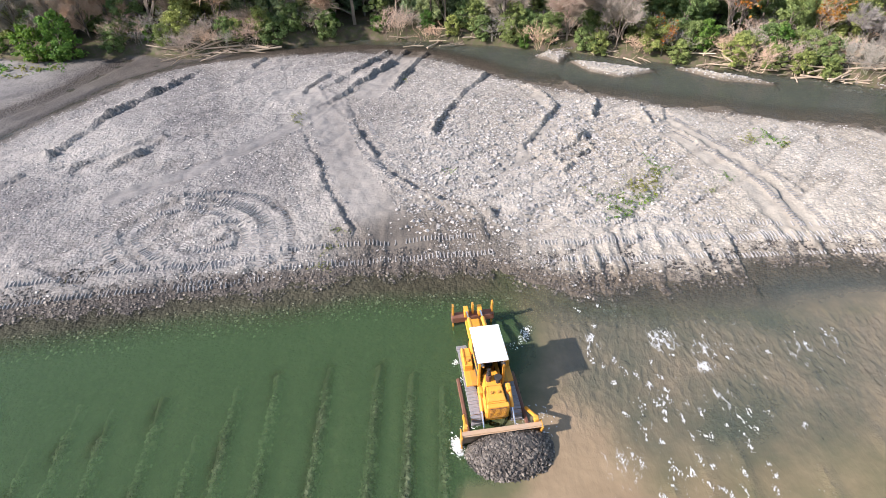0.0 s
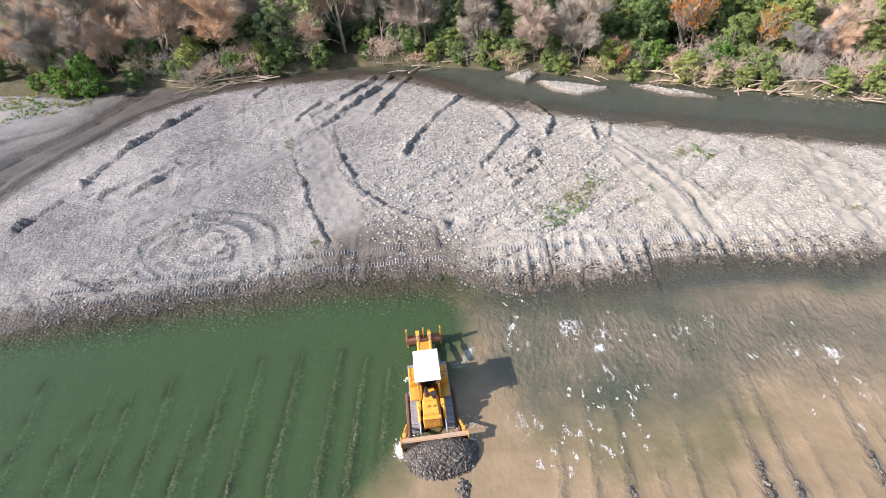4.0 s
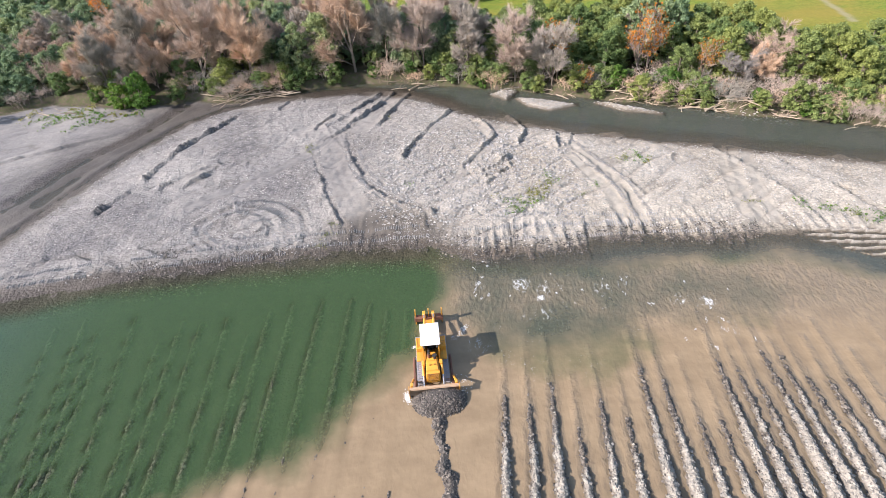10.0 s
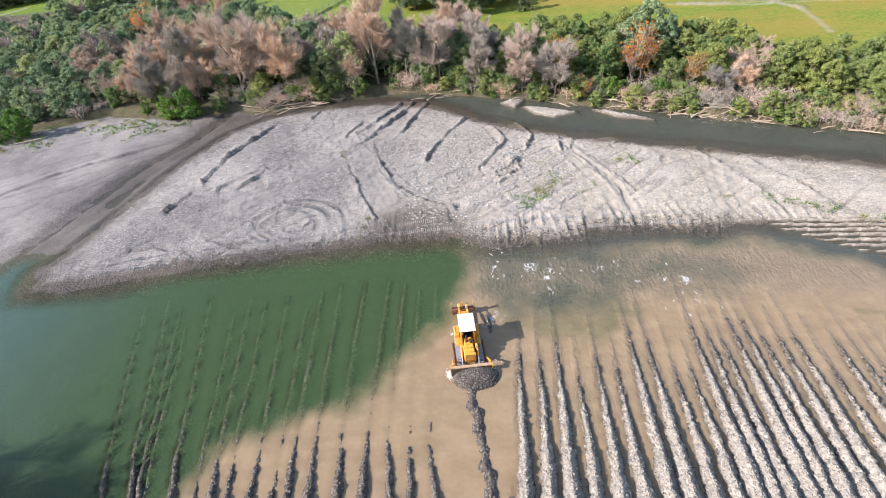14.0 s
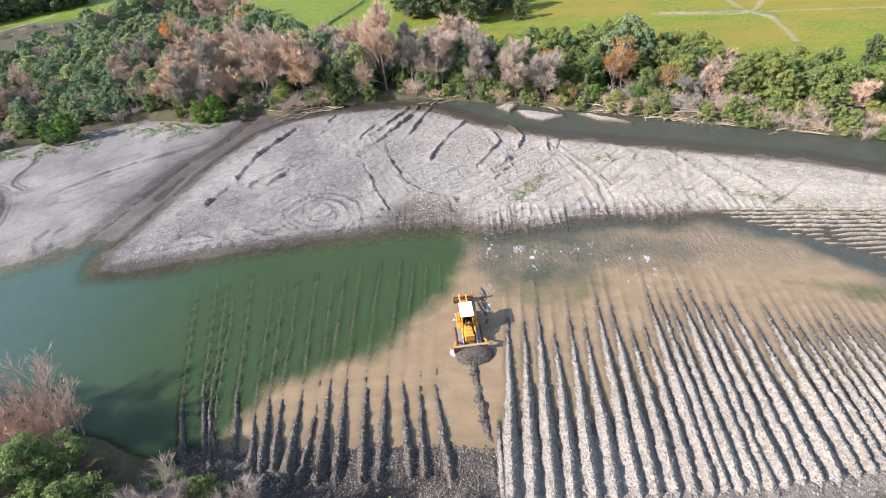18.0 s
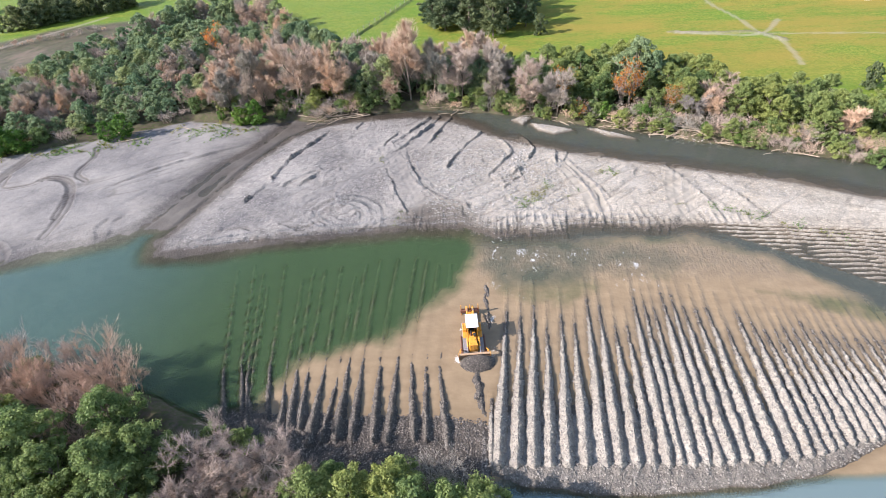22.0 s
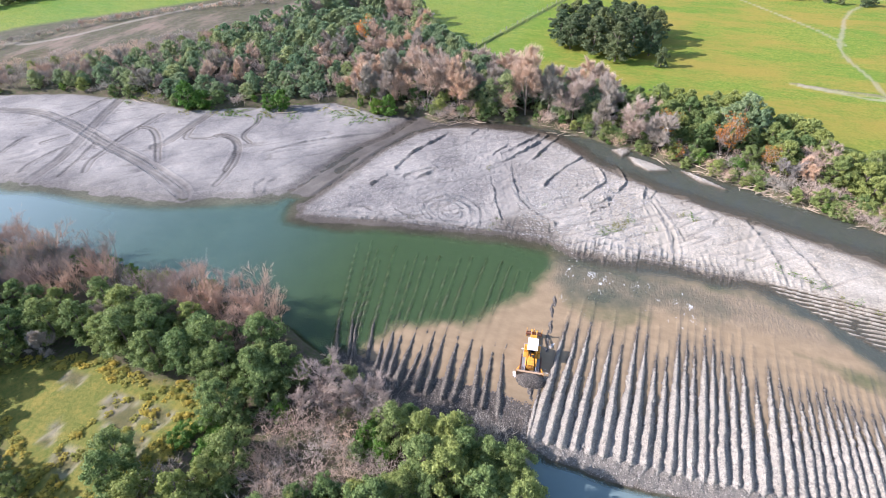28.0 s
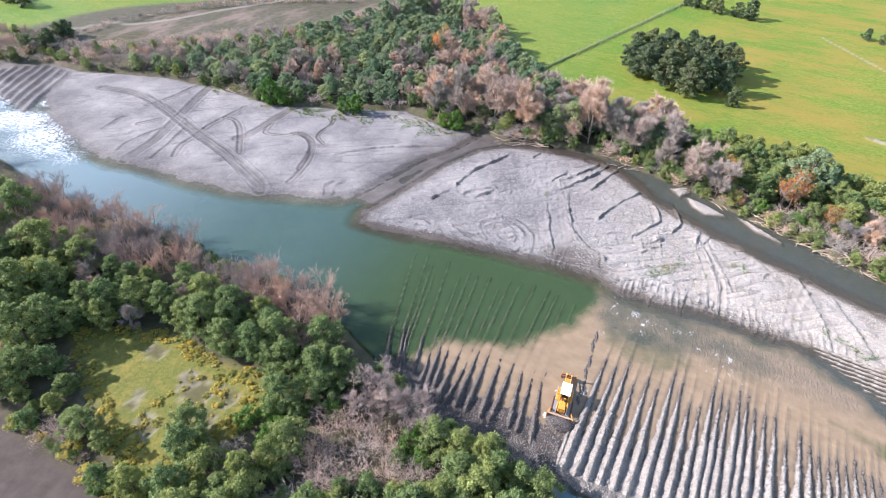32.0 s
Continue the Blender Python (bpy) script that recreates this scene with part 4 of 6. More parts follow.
# ---- building helpers ----
def box(bm, c, s, bevel=0.02, rot=None, taper=None):
    """A box with rounded edges: centre, size, an optional turn and scale of its top."""
    r = bmesh.ops.create_cube(bm, size=1.0)
    vs = r["verts"]
    for v in vs:
        k = taper if (taper and v.co.z > 0) else (1, 1)
        v.co = Vector((v.co.x * s[0] * k[0], v.co.y * s[1] * k[1], v.co.z * s[2]))
    if bevel:
        es = list({e for v in vs for e in v.link_edges})
        out = bmesh.ops.bevel(bm, geom=es, offset=min(bevel, min(s) * 0.4), segments=1, affect="EDGES")
        vs = list({v for v in out["verts"]} | {v for v in vs if v.is_valid})
    m = Matrix.Translation(c) @ (rot or Matrix())
    bmesh.ops.transform(bm, matrix=m, verts=[v for v in vs if v.is_valid])


def rod(bm, a, b, r, r2=None, sides=10):
    """A round bar from a to b."""
    a, b = Vector(a), Vector(b)
    d = b - a
    m = Matrix.Translation((a + b) / 2) @ d.to_track_quat("Z", "Y").to_matrix().to_4x4()
    bmesh.ops.create_cone(bm, cap_ends=True, segments=sides, radius1=r, radius2=r if r2 is None else r2, depth=d.length, matrix=m)


def profile(bm, outline, x0, x1, bevel=0.0):
    """A plate with an outline in y and z, from x0 to x1."""
    lo = [bm.verts.new((x0, y, z)) for y, z in outline]
    hi = [bm.verts.new((x1, y, z)) for y, z in outline]
    n = len(outline)
    fs = [bm.faces.new(lo), bm.faces.new(hi[::-1])] + [bm.faces.new((lo[i], hi[i], hi[(i + 1) % n], lo[(i + 1) % n])) for i in range(n)]
    bmesh.ops.recalc_face_normals(bm, faces=fs)
    if bevel:
        bmesh.ops.bevel(bm, geom=list({e for f in fs for e in f.edges}), offset=bevel, segments=1, affect="EDGES")


def mesh_of(name, bm, mat, smooth=False):
    me = bpy.data.meshes.new(name)
    if smooth:
        for f in bm.faces:
            f.smooth = True
    bm.to_mesh(me)
    bm.free()
    me.materials.append(mat)
    return me


def part(name, bm, mat, parent, label="", smooth=False):
    ob = new(name, mesh_of(name, bm, mat, smooth))
    ob.parent = parent
    return tagged(ob, label)


def built(fn, *args, **kw):
    bm = bmesh.new()
    fn(bm, *args, **kw)
    return bm


# ---- bulldozer ----
YELLOW = shade_mat("weathered_yellow_paint", (0.68, 0.305, 0.028), 0.5, wear=0.75, scale=1.6, dirt=(0.33, 0.19, 0.06))
YELLOW_DARK = shade_mat("dirty_yellow_paint", (0.52, 0.24, 0.018), 0.55, wear=0.8, scale=2.5)
WHITE = shade_mat("white_roof_paint", (0.83, 0.83, 0.81), 0.5, wear=0.12, scale=1.0, dirt=(0.45, 0.42, 0.38))
STEEL = shade_mat("worn_track_steel", (0.30, 0.295, 0.30), 0.5, 0.25, wear=0.6, scale=5)
RUST = shade_mat("rusty_ripper_steel", (0.15, 0.060, 0.034), 0.75, 0.15, wear=0.6, scale=3)
BLACK = shade_mat("black_rubber_and_soot", (0.02, 0.02, 0.02), 0.7, wear=0.3)
CHROME = shade_mat("chromed_rod", (0.62, 0.62, 0.62), 0.2, 0.9, wear=0.1)
BLADE = shade_mat("muddy_blade_steel", (0.40, 0.27, 0.16), 0.65, 0.1, wear=0.85, scale=1.4, dirt=(0.30, 0.25, 0.20))


def bulldozer():
    d = tagged(new("bulldozer"), "weathered yellow crawler bulldozer with white canopy roof wading in shallow river", "bulldozer")
    # chassis between the tracks
    bm = bmesh.new()
    box(bm, (0, -0.2, 0.85), (1.15, 4.6, 0.75), 0.05)
    box(bm, (0, 1.7, 1.3), (1.1, 1.1, 0.7), 0.06)
    part("chassis", bm, YELLOW_DARK, d)
    # engine hood, narrower in front, with its nose
    bm = bmesh.new()
    lower = [(-0.55, -0.75, 1.15), (0.55, -0.75, 1.15), (0.55, -2.55, 1.15), (-0.55, -2.55, 1.15)]
    upper = [(-0.34, -0.75, 2.42), (0.34, -0.75, 2.42), (0.50, -2.50, 2.10), (-0.50, -2.50, 2.10)]
    a = [bm.verts.new(p) for p in lower]
    b = [bm.verts.new(p) for p in upper]
    bm.faces.new(a[::-1])
    bm.faces.new(b)
    for i in range(4):
        bm.faces.new((a[i], a[(i + 1) % 4], b[(i + 1) % 4], b[i]))
    bmesh.ops.recalc_face_normals(bm, faces=bm.faces[:])
    bmesh.ops.bevel(bm, geom=bm.edges[:], offset=0.06, segments=2, affect="EDGES")
    hood = part("hood", bm, YELLOW, d)
    part("hood_seam", built(box, (0, -1.62, 2.285), (0.86, 0.025, 0.03), 0.0, Matrix.Rotation(radians(10.5), 4, "X")), YELLOW_DARK, hood)
    for sx in (-0.2, 0.16):
        part("filler_cap", built(rod, (sx, -2.0, 2.15), (sx, -2.0, 2.28), 0.07), YELLOW_DARK, hood)
    # radiator nose and its grille bars
    bm = bmesh.new()
    box(bm, (0, -2.68, 1.60), (1.16, 0.26, 1.06), 0.05)
    nose = part("radiator_shell", bm, YELLOW, d)
    part("radiator_core", built(box, (0, -2.825, 1.62), (0.86, 0.03, 0.80), 0.0), RUST, nose, "dusty brown radiator core")
    for i in range(9):
        part("grille_bar", built(box, (0, -2.85, 1.28 + i * 0.085), (0.88, 0.02, 0.02), 0.0), YELLOW_DARK, nose)
    for i in range(3):
        part("side_louvre", built(box, (0.59, -2.62, 1.5 + i * 0.16), (0.02, 0.16, 0.08), 0.0), BLACK, nose)
    # stack and air cleaner on the hood
    bm = bmesh.new()
    rod(bm, (-0.22, -1.25, 2.2), (-0.22, -1.25, 2.95), 0.10)
    rod(bm, (-0.22, -1.25, 2.95), (-0.22, -1.22, 3.15), 0.085)
    stack = part("exhaust_stack", bm, BLACK, d, "sooty black exhaust stack")
    part("muffler", built(rod, (-0.22, -1.25, 2.3), (-0.22, -1.25, 2.75), 0.15), RUST, stack, "rusty muffler")
    bm = bmesh.new()
    rod(bm, (0.24, -1.42, 2.15), (0.24, -1.42, 2.62), 0.12)
    rod(bm, (0.24, -1.42, 2.60), (0.24, -1.42, 2.72), 0.20)
    part("air_cleaner", bm, BLACK, d, "black air cleaner bowl")
    # platform, tanks, seat and levers
    bm = bmesh.new()
    box(bm, (0, 0.1, 1.42), (2.0, 1.9, 0.10), 0.02)
    box(bm, (0, -0.72, 1.75), (0.86, 0.12, 0.75), 0.03)
    part("platform", bm, YELLOW_DARK, d)
    part("seat", built(box, (0, 0.35, 1.75), (0.62, 0.55, 0.30), 0.08), BLACK, d, "worn black seat")
    part("seat_back", built(box, (0, 0.66, 2.08), (0.60, 0.16, 0.62), 0.07), BLACK, d)
    for sx in (-0.3, 0.02, 0.3):
        part("lever", built(rod, (sx, -0.5, 1.5), (sx, -0.42, 2.25), 0.02, None, 6), BLACK, d)
    part("fuel_tank", built(box, (0, 1.35, 1.85), (1.5, 0.75, 0.85), 0.09), YELLOW, d)
    for sx in (-1, 1):
        bm = bmesh.new()
        box(bm, (sx * 1.02, 0.75, 1.62), (0.52, 1.25, 0.62), 0.05)
        box(bm, (sx * 1.02, -0.35, 1.40), (0.55, 1.0, 0.12), 0.03)
        tank = part("side_tank", bm, YELLOW, d)
        part("tank_cap", built(rod, (sx * 1.02, 0.45, 1.9), (sx * 1.02, 0.45, 2.0), 0.09), YELLOW_DARK, tank)
        part("tank_strap", built(box, (sx * 1.02, 0.75, 1.94), (0.54, 0.07, 0.02), 0.0), YELLOW_DARK, tank)
        part("handrail", built(rod, (sx * 1.22, 0.2, 2.0), (sx * 1.22, 1.3, 2.0), 0.025, None, 6), YELLOW, d)
        for hy in (0.2, 1.3):
            part("handrail_post", built(rod, (sx * 1.22, hy, 1.6), (sx * 1.22, hy, 2.0), 0.022, None, 6), YELLOW, d)
    # canopy
    for sx in (-0.66, 0.66):
        for sy in (-0.92, 0.98):
            part("canopy_post", built(box, (sx, sy, 2.55), (0.13, 0.15, 2.2), 0.02), YELLOW, d)
    # low steel screens between the posts, with a sill along each side
    for sx in (-1, 1):
        part("cab_side", built(box, (sx * 0.66, 0.03, 2.45), (0.03, 1.74, 1.75), 0.0), BLACK, d, "dark steel side screen under the roof")
        part("cab_sill", built(box, (sx * 0.68, 0.03, 2.30), (0.07, 1.74, 0.08), 0.02), YELLOW, d)
    part("cab_rear", built(box, (0, 0.98, 2.65), (1.18, 0.04, 1.4), 0.0), BLACK, d, "dark steel rear screen under the roof")
    bm = bmesh.new()
    box(bm, (0, 0.05, 3.68), (1.62, 2.45, 0.10), 0.03)
    roof = part("canopy_roof", bm, WHITE, d, "flat white canopy roof")
    part("roof_rim", built(box, (0, 0.05, 3.61), (1.52, 2.35, 0.06), 0.0), YELLOW_DARK, roof)
    for sx in (-0.55, 0.55):
        lamp = part("work_lamp", built(rod, (sx, -1.18, 3.55), (sx, -1.30, 3.52), 0.09), BLACK, roof)
        part("lamp_lens", built(rod, (sx, -1.30, 3.52), (sx, -1.315, 3.517), 0.075), CHROME, lamp)
    # tracks: a frame with wheels, each shoe of the chain
    shoe_bm = bmesh.new()
    box(shoe_bm, (0, 0, 0), (0.60, 0.185, 0.05), 0.008)
    box(shoe_bm, (0, 0.075, 0.045), (0.60, 0.03, 0.06), 0.0)
    for sx in (-0.17, 0.17):
        box(shoe_bm, (sx, -0.03, 0.03), (0.05, 0.15, 0.03), 0.0)
    shoe = mesh_of("track_shoe", shoe_bm, STEEL)
    y0, y1, rr, zc = -2.15, 1.95, 0.50, 0.53
    straight = y1 - y0
    loop = 2 * straight + 2 * math.pi * rr
    count = 54
    for sx in (-1, 1):
        bm = bmesh.new()
        box(bm, (0, (y0 + y1) / 2, 0.48), (0.42, straight, 0.42), 0.05)
        track = part("track", bm, STEEL, d, "worn steel crawler track")
        track.location = (sx * 1.06, 0, 0)
        for yy, name in ((y1, "sprocket"), (y0, "idler")):
            bm = bmesh.new()
            rod(bm, (-0.12, yy, zc), (0.12, yy, zc), rr - 0.06, None, 18)
            rod(bm, (-0.2, yy, zc), (0.2, yy, zc), 0.16, None, 12)
            part(name, bm, YELLOW_DARK, track)
        for i in range(5):
            part("track_roller", built(rod, (-0.2, y0 + 0.6 + i * 0.75, 0.2), (0.2, y0 + 0.6 + i * 0.75, 0.2), 0.15), BLACK, track)
        for i in range(count):
            s = (i + 0.5) / count * loop
            if s < straight:
                p, ang = (y0 + s, zc + rr), 0
            elif s < straight + math.pi * rr:
                ang = -(s - straight) / rr
                p = (y1 - math.sin(ang) * rr, zc + math.cos(ang) * rr)
            elif s < 2 * straight + math.pi * rr:
                p, ang = (y1 - (s - straight - math.pi * rr), zc - rr), math.pi
            else:
                ang = math.pi - (s - 2 * straight - math.pi * rr) / rr
                p = (y0 - math.sin(ang) * rr, zc + math.cos(ang) * rr)
            o = new("track_shoe", shoe)
            o.parent = track
            o.matrix_basis = Matrix.Translation((0, p[0], p[1])) @ Matrix.Rotation(ang, 4, "X")
    # blade: a curved plate with end plates, struts and lift rams
    arc = []
    for i in range(7):
        t = i / 6
        arc.append((-3.55 + 0.30 * (2 * t - 1) ** 2 * -1 + 0.02, 0.02 + 1.42 * t))
    back = [(y + 0.09, z) for y, z in arc[::-1]]
    bm = bmesh.new()
    profile(bm, arc + back, -2.05, 2.05)
    blade = part("blade", bm, BLADE, d, "mud-stained curved dozer blade")
    part("cutting_edge", built(box, (0, -3.86, 0.08), (4.1, 0.06, 0.20), 0.0), STEEL, blade)
    part("top_rail", built(box, (0, -3.66, 1.47), (4.1, 0.24, 0.09), 0.02), BLADE, blade)
    for sx in (-1, 1):
        bm = bmesh.new()
        profile(bm, [(-4.02, 0.0), (-3.40, 0.0), (-3.42, 1.55), (-3.95, 1.50), (-3.78, 0.8)], sx * 2.06 - 0.03, sx * 2.06 + 0.03)
        part("end_plate", bm, YELLOW_DARK, blade)
        part("push_arm", built(box, (sx * 1.58, -1.55, 0.42), (0.20, 3.9, 0.28), 0.04), RUST, d, "rust-brown push arm")
        part("blade_strut", built(rod, (sx * 1.68, -2.2, 0.75), (sx * 1.80, -3.40, 1.75), 0.10), YELLOW, d)
        part("strut_bracket", built(box, (sx * 1.82, -3.42, 1.56), (0.22, 0.26, 0.34), 0.03), YELLOW, blade)
        ram = part("lift_ram", built(rod, (sx * 0.78, -1.55, 2.25), (sx * 0.80, -2.55, 1.55), 0.10), YELLOW, d)
        part("ram_rod", built(rod, (sx * 0.80, -2.5, 1.58), (sx * 0.82, -3.38, 0.95), 0.05), CHROME, ram)
        part("ram_yoke", built(box, (sx * 0.74, -1.75, 2.05), (0.24, 0.42, 0.50), 0.04), YELLOW, d)
    # ripper behind
    ripper = part("ripper_beam", built(box, (0, 4.45, 1.15), (2.65, 0.5, 0.50), 0.05), RUST, d, "rusty ripper tool beam")
    for sx in (-1.22, 0.0, 1.22):
        bm = bmesh.new()
        profile(bm, [(4.36, 2.2), (4.62, 2.2), (4.68, 0.6), (4.33, 0.05), (4.40, 0.6)], sx - 0.05, sx + 0.05)
        shank = part("ripper_shank", bm, YELLOW_DARK, ripper)
        part("ripper_tooth", built(box, (sx, 4.28, 0.05), (0.09, 0.3, 0.1), 0.02), STEEL, shank)
    for sx in (-0.42, 0.42):
        part("ripper_arm", built(box, (sx, 3.2, 0.95), (0.18, 2.5, 0.24), 0.03), YELLOW, d)
        ram = part("ripper_ram", built(rod, (sx, 1.9, 2.20), (sx, 3.5, 1.95), 0.12), YELLOW, d)
        part("ram_rod", built(rod, (sx, 3.45, 1.96), (sx, 4.4, 1.80), 0.06), CHROME, ram)
        part("ripper_bracket", built(box, (sx, 4.42, 1.62), (0.26, 0.5, 0.56), 0.03), YELLOW, ripper)
    part("ripper_plate", built(box, (0, 3.5, 1.15), (0.66, 1.3, 0.10), 0.02), YELLOW_DARK, d)
    return d


def stone_verts(n, rng, size, squash=0.65):
    """n rough stones as arrays: eight-cornered lumps."""
    base = np.array([(1, 0.2, -0.1), (0.3, 1, 0.0), (-0.9, 0.3, 0.1), (-0.2, -1, 0.0), (0.5, -0.5, 0.65), (-0.4, 0.45, 0.75), (0.1, 0.1, -0.8)])
    tri = np.array([(4, 0, 1), (4, 1, 5), (5, 1, 2), (5, 2, 3), (4, 5, 3), (4, 3, 0), (6, 1, 0), (6, 2, 1), (6, 3, 2), (6, 0, 3)])
    v = base[None] * (1 + rng.uniform(-0.25, 0.25, (n, 7, 3)))
    v[:, :, 2] *= squash
    a = rng.uniform(0, 2 * np.pi, n)
    c, s = np.cos(a)[:, None], np.sin(a)[:, None]
    v = np.stack([v[:, :, 0] * c - v[:, :, 1] * s, v[:, :, 0] * s + v[:, :, 1] * c, v[:, :, 2]], -1)
    return v * size[:, None, None], tri


def many_mesh(name, verts, tris, mat, smooth=False):
    """One mesh from stacked pieces: verts n x k x 3 and the triangles of one piece."""
    n, k, _ = verts.shape
    idx = (tris[None] + (np.arange(n) * k)[:, None, None]).reshape(-1, tris.shape[1]).astype(np.int32)
    me = bpy.data.meshes.new(name)
    me.vertices.add(n * k)
    me.vertices.foreach_set("co", verts.reshape(-1).astype(np.float32))
    me.loops.add(idx.size)
    me.loops.foreach_set("vertex_index", idx.ravel())
    me.polygons.add(len(idx))
    me.polygons.foreach_set("loop_start", np.arange(0, idx.size, tris.shape[1], dtype=np.int32))
    me.polygons.foreach_set("use_smooth", np.full(len(idx), smooth))
    me.update(calc_edges=True)
    me.materials.append(mat)
    return me


def gravel_heap():
    """The heap before the blade: a lumpy mound with its loose stones."""
    rng = np.random.default_rng(5)
    heap = tagged(new("gravel_heap"), "heap of dark wet gravel pushed ahead of the blade", "gravel heap")
    xs, ys = np.linspace(-3.1, 3.1, 54), np.linspace(-2.5, 0.9, 34)
    gx, gy = np.meshgrid(xs, ys)
    r = np.sqrt((np.abs(gx - 0.35) / 2.6) ** 2.6 + np.abs(np.where(gy < 0, gy / 2.1, gy / 1.2)) ** 2) * (1 + 0.10 * rough_noise(gx + 20, gy, 1.4, 22))
    z = 1.35 * np.clip(1 - r**1.5, 0, 1) ** 0.8 - 0.25 * np.clip(r - 0.6, 0, 1) * 2 + 0.10 * rough_noise(gx + 50, gy, 0.8, 21)
    ob = sheet("mound", xs, ys, z, {}, WET_GRAVEL)
    ob.parent = heap
    n = 3200
    px, py = rng.uniform(-2.8, 2.8, n), rng.uniform(-2.6, 0.4, n)
    r = np.sqrt((np.abs(px - 0.35) / 2.6) ** 2.6 + np.abs(np.where(py < 0, py / 2.1, py / 1.2)) ** 2)
    keep = r < 1.0
    px, py, r = px[keep], py[keep], r[keep]
    pz = 1.35 * np.clip(1 - r**1.5, 0, 1) ** 0.8 - 0.25 * np.clip(r - 0.6, 0, 1) * 2
    v, tri = stone_verts(len(px), rng, rng.uniform(0.03, 0.09, len(px)) * rng.uniform(0.7, 1.6, len(px)))
    v += np.stack([px, py, pz], -1)[:, None]
    st = new("rubble", many_mesh("rubble", v, tri, WET_STONE))
    st.parent = heap
    tagged(st, kind="stuff")
    return heap


WET_GRAVEL = Nodes("wet_gravel")
_p = WET_GRAVEL.coords()
_v = WET_GRAVEL.node("ShaderNodeTexVoronoi", Vector=_p, Scale=7.0)
WET_GRAVEL = WET_GRAVEL.set(Base_Color=WET_GRAVEL.ramp(_v.outputs["Color"], (0.0, (0.026, 0.022, 0.018)), (1.0, (0.10, 0.084, 0.066))), Roughness=0.5, Normal=WET_GRAVEL.bump(_v.outputs["Distance"], 0.9, -0.06))
dozer = bulldozer()
heap = gravel_heap()


# ---- trees and shrubs ----
def frames_of(d, rng):
    """Two directions across each direction, turned by chance."""
    ref = np.where(np.abs(d[:, 2:3]) < 0.9, np.array([[0, 0, 1.0]]), np.array([[1.0, 0, 0]]))
    u = np.cross(d, ref)
    u /= np.linalg.norm(u, axis=1, keepdims=True)
    v = np.cross(d, u)
    a = rng.uniform(0, 2 * np.pi, len(d))[:, None]
    return u * np.cos(a) + v * np.sin(a), v * np.cos(a) - u * np.sin(a)


def leaf_cards(rng, centres, radii, per, size, droop=0.0):
    """Small pointed leaf clumps spread over the outsides of round lumps."""
    c = np.repeat(centres, per, 0)
    r = np.repeat(radii, per)[:, None]
    d = rng.normal(size=(len(c), 3))
    d[:, 2] = np.where(d[:, 2] < -0.3, -d[:, 2], d[:, 2])
    d /= np.linalg.norm(d, axis=1, keepdims=True)
    p = c + d * r * rng.uniform(0.5, 1.3, (len(c), 1)) * np.array([1, 1, 0.85])
    n = d + rng.normal(size=d.shape) * 0.75
    n /= np.linalg.norm(n, axis=1, keepdims=True)
    u, v = frames_of(n, rng)
    s = rng.uniform(0.6, 1.35, (len(c), 1)) * size
    quad = np.stack([p - u * s, p - v * s * 0.62 + n * s * 0.25, p + u * s, p + v * s * 0.62 + n * s * 0.15], 1)
    quad[:, :, 2] -= droop * s
    return quad


def lump_core(bm, c, r, rng):
    m = Matrix.Translation(c) @ Matrix.Diagonal((r, r, r * 0.85, 1))
    out = bmesh.ops.create_icosphere(bm, subdivisions=1, radius=1.0, matrix=m)
    for v in out["verts"]:
        v.co += Vector(rng.normal(size=3)) * r * 0.12


def crown_mesh(name, seed, h, wide, lumps, per, size, mat, low=0.22, cone=0.0):
    rng = np.random.default_rng(seed)
    cs, rs = [], []
    for i in range(lumps):
        t = (i + 0.5) / lumps
        z = h * (low + (0.93 - low) * t)
        girth = math.sin(math.pi * min(0.14 + t * 0.86, 0.97)) ** 0.6 * (1 - cone * t)
        a, q = i * 2.39996 + rng.uniform(-0.6, 0.6), wide * girth * rng.uniform(0.25, 0.85)
        r = wide * rng.uniform(0.18, 0.40) * (1 - 0.3 * t) * (1 - cone * 0.5 * t) * (17 / max(lumps, 17)) ** 0.36
        cs.append((q * math.cos(a), q * math.sin(a), min(z, h - r * 0.7)))
        rs.append(r)
    cs, rs = np.array(cs), np.array(rs)
    quads = leaf_cards(rng, cs, rs, per, size)
    me = many_mesh(name, quads, np.array([(0, 1, 2, 3)]), mat)
    bm = bmesh.new()
    bm.from_mesh(me)
    for c, r in zip(cs, rs):
        lump_core(bm, c, r * 0.62, rng)
    bm.to_mesh(me)
    bm.free()
    return me


def limb_tris(a, b, ra, rb):
    """Three-sided tapering limbs between arrays of points."""
    d = b - a
    d = d / np.maximum(np.linalg.norm(d, axis=1, keepdims=True), 1e-6)
    u, v = frames_of(d, np.random.default_rng(1))
    rings = []
    for p, r in ((a, ra), (b, rb)):
        for k in range(3):
            g = 2 * math.pi * k / 3
            rings.append(p + (u * math.cos(g) + v * math.sin(g)) * r[:, None])
    return np.stack(rings, 1)


LIMB = np.array([(0, 1, 4, 3), (1, 2, 5, 4), (2, 0, 3, 5)])


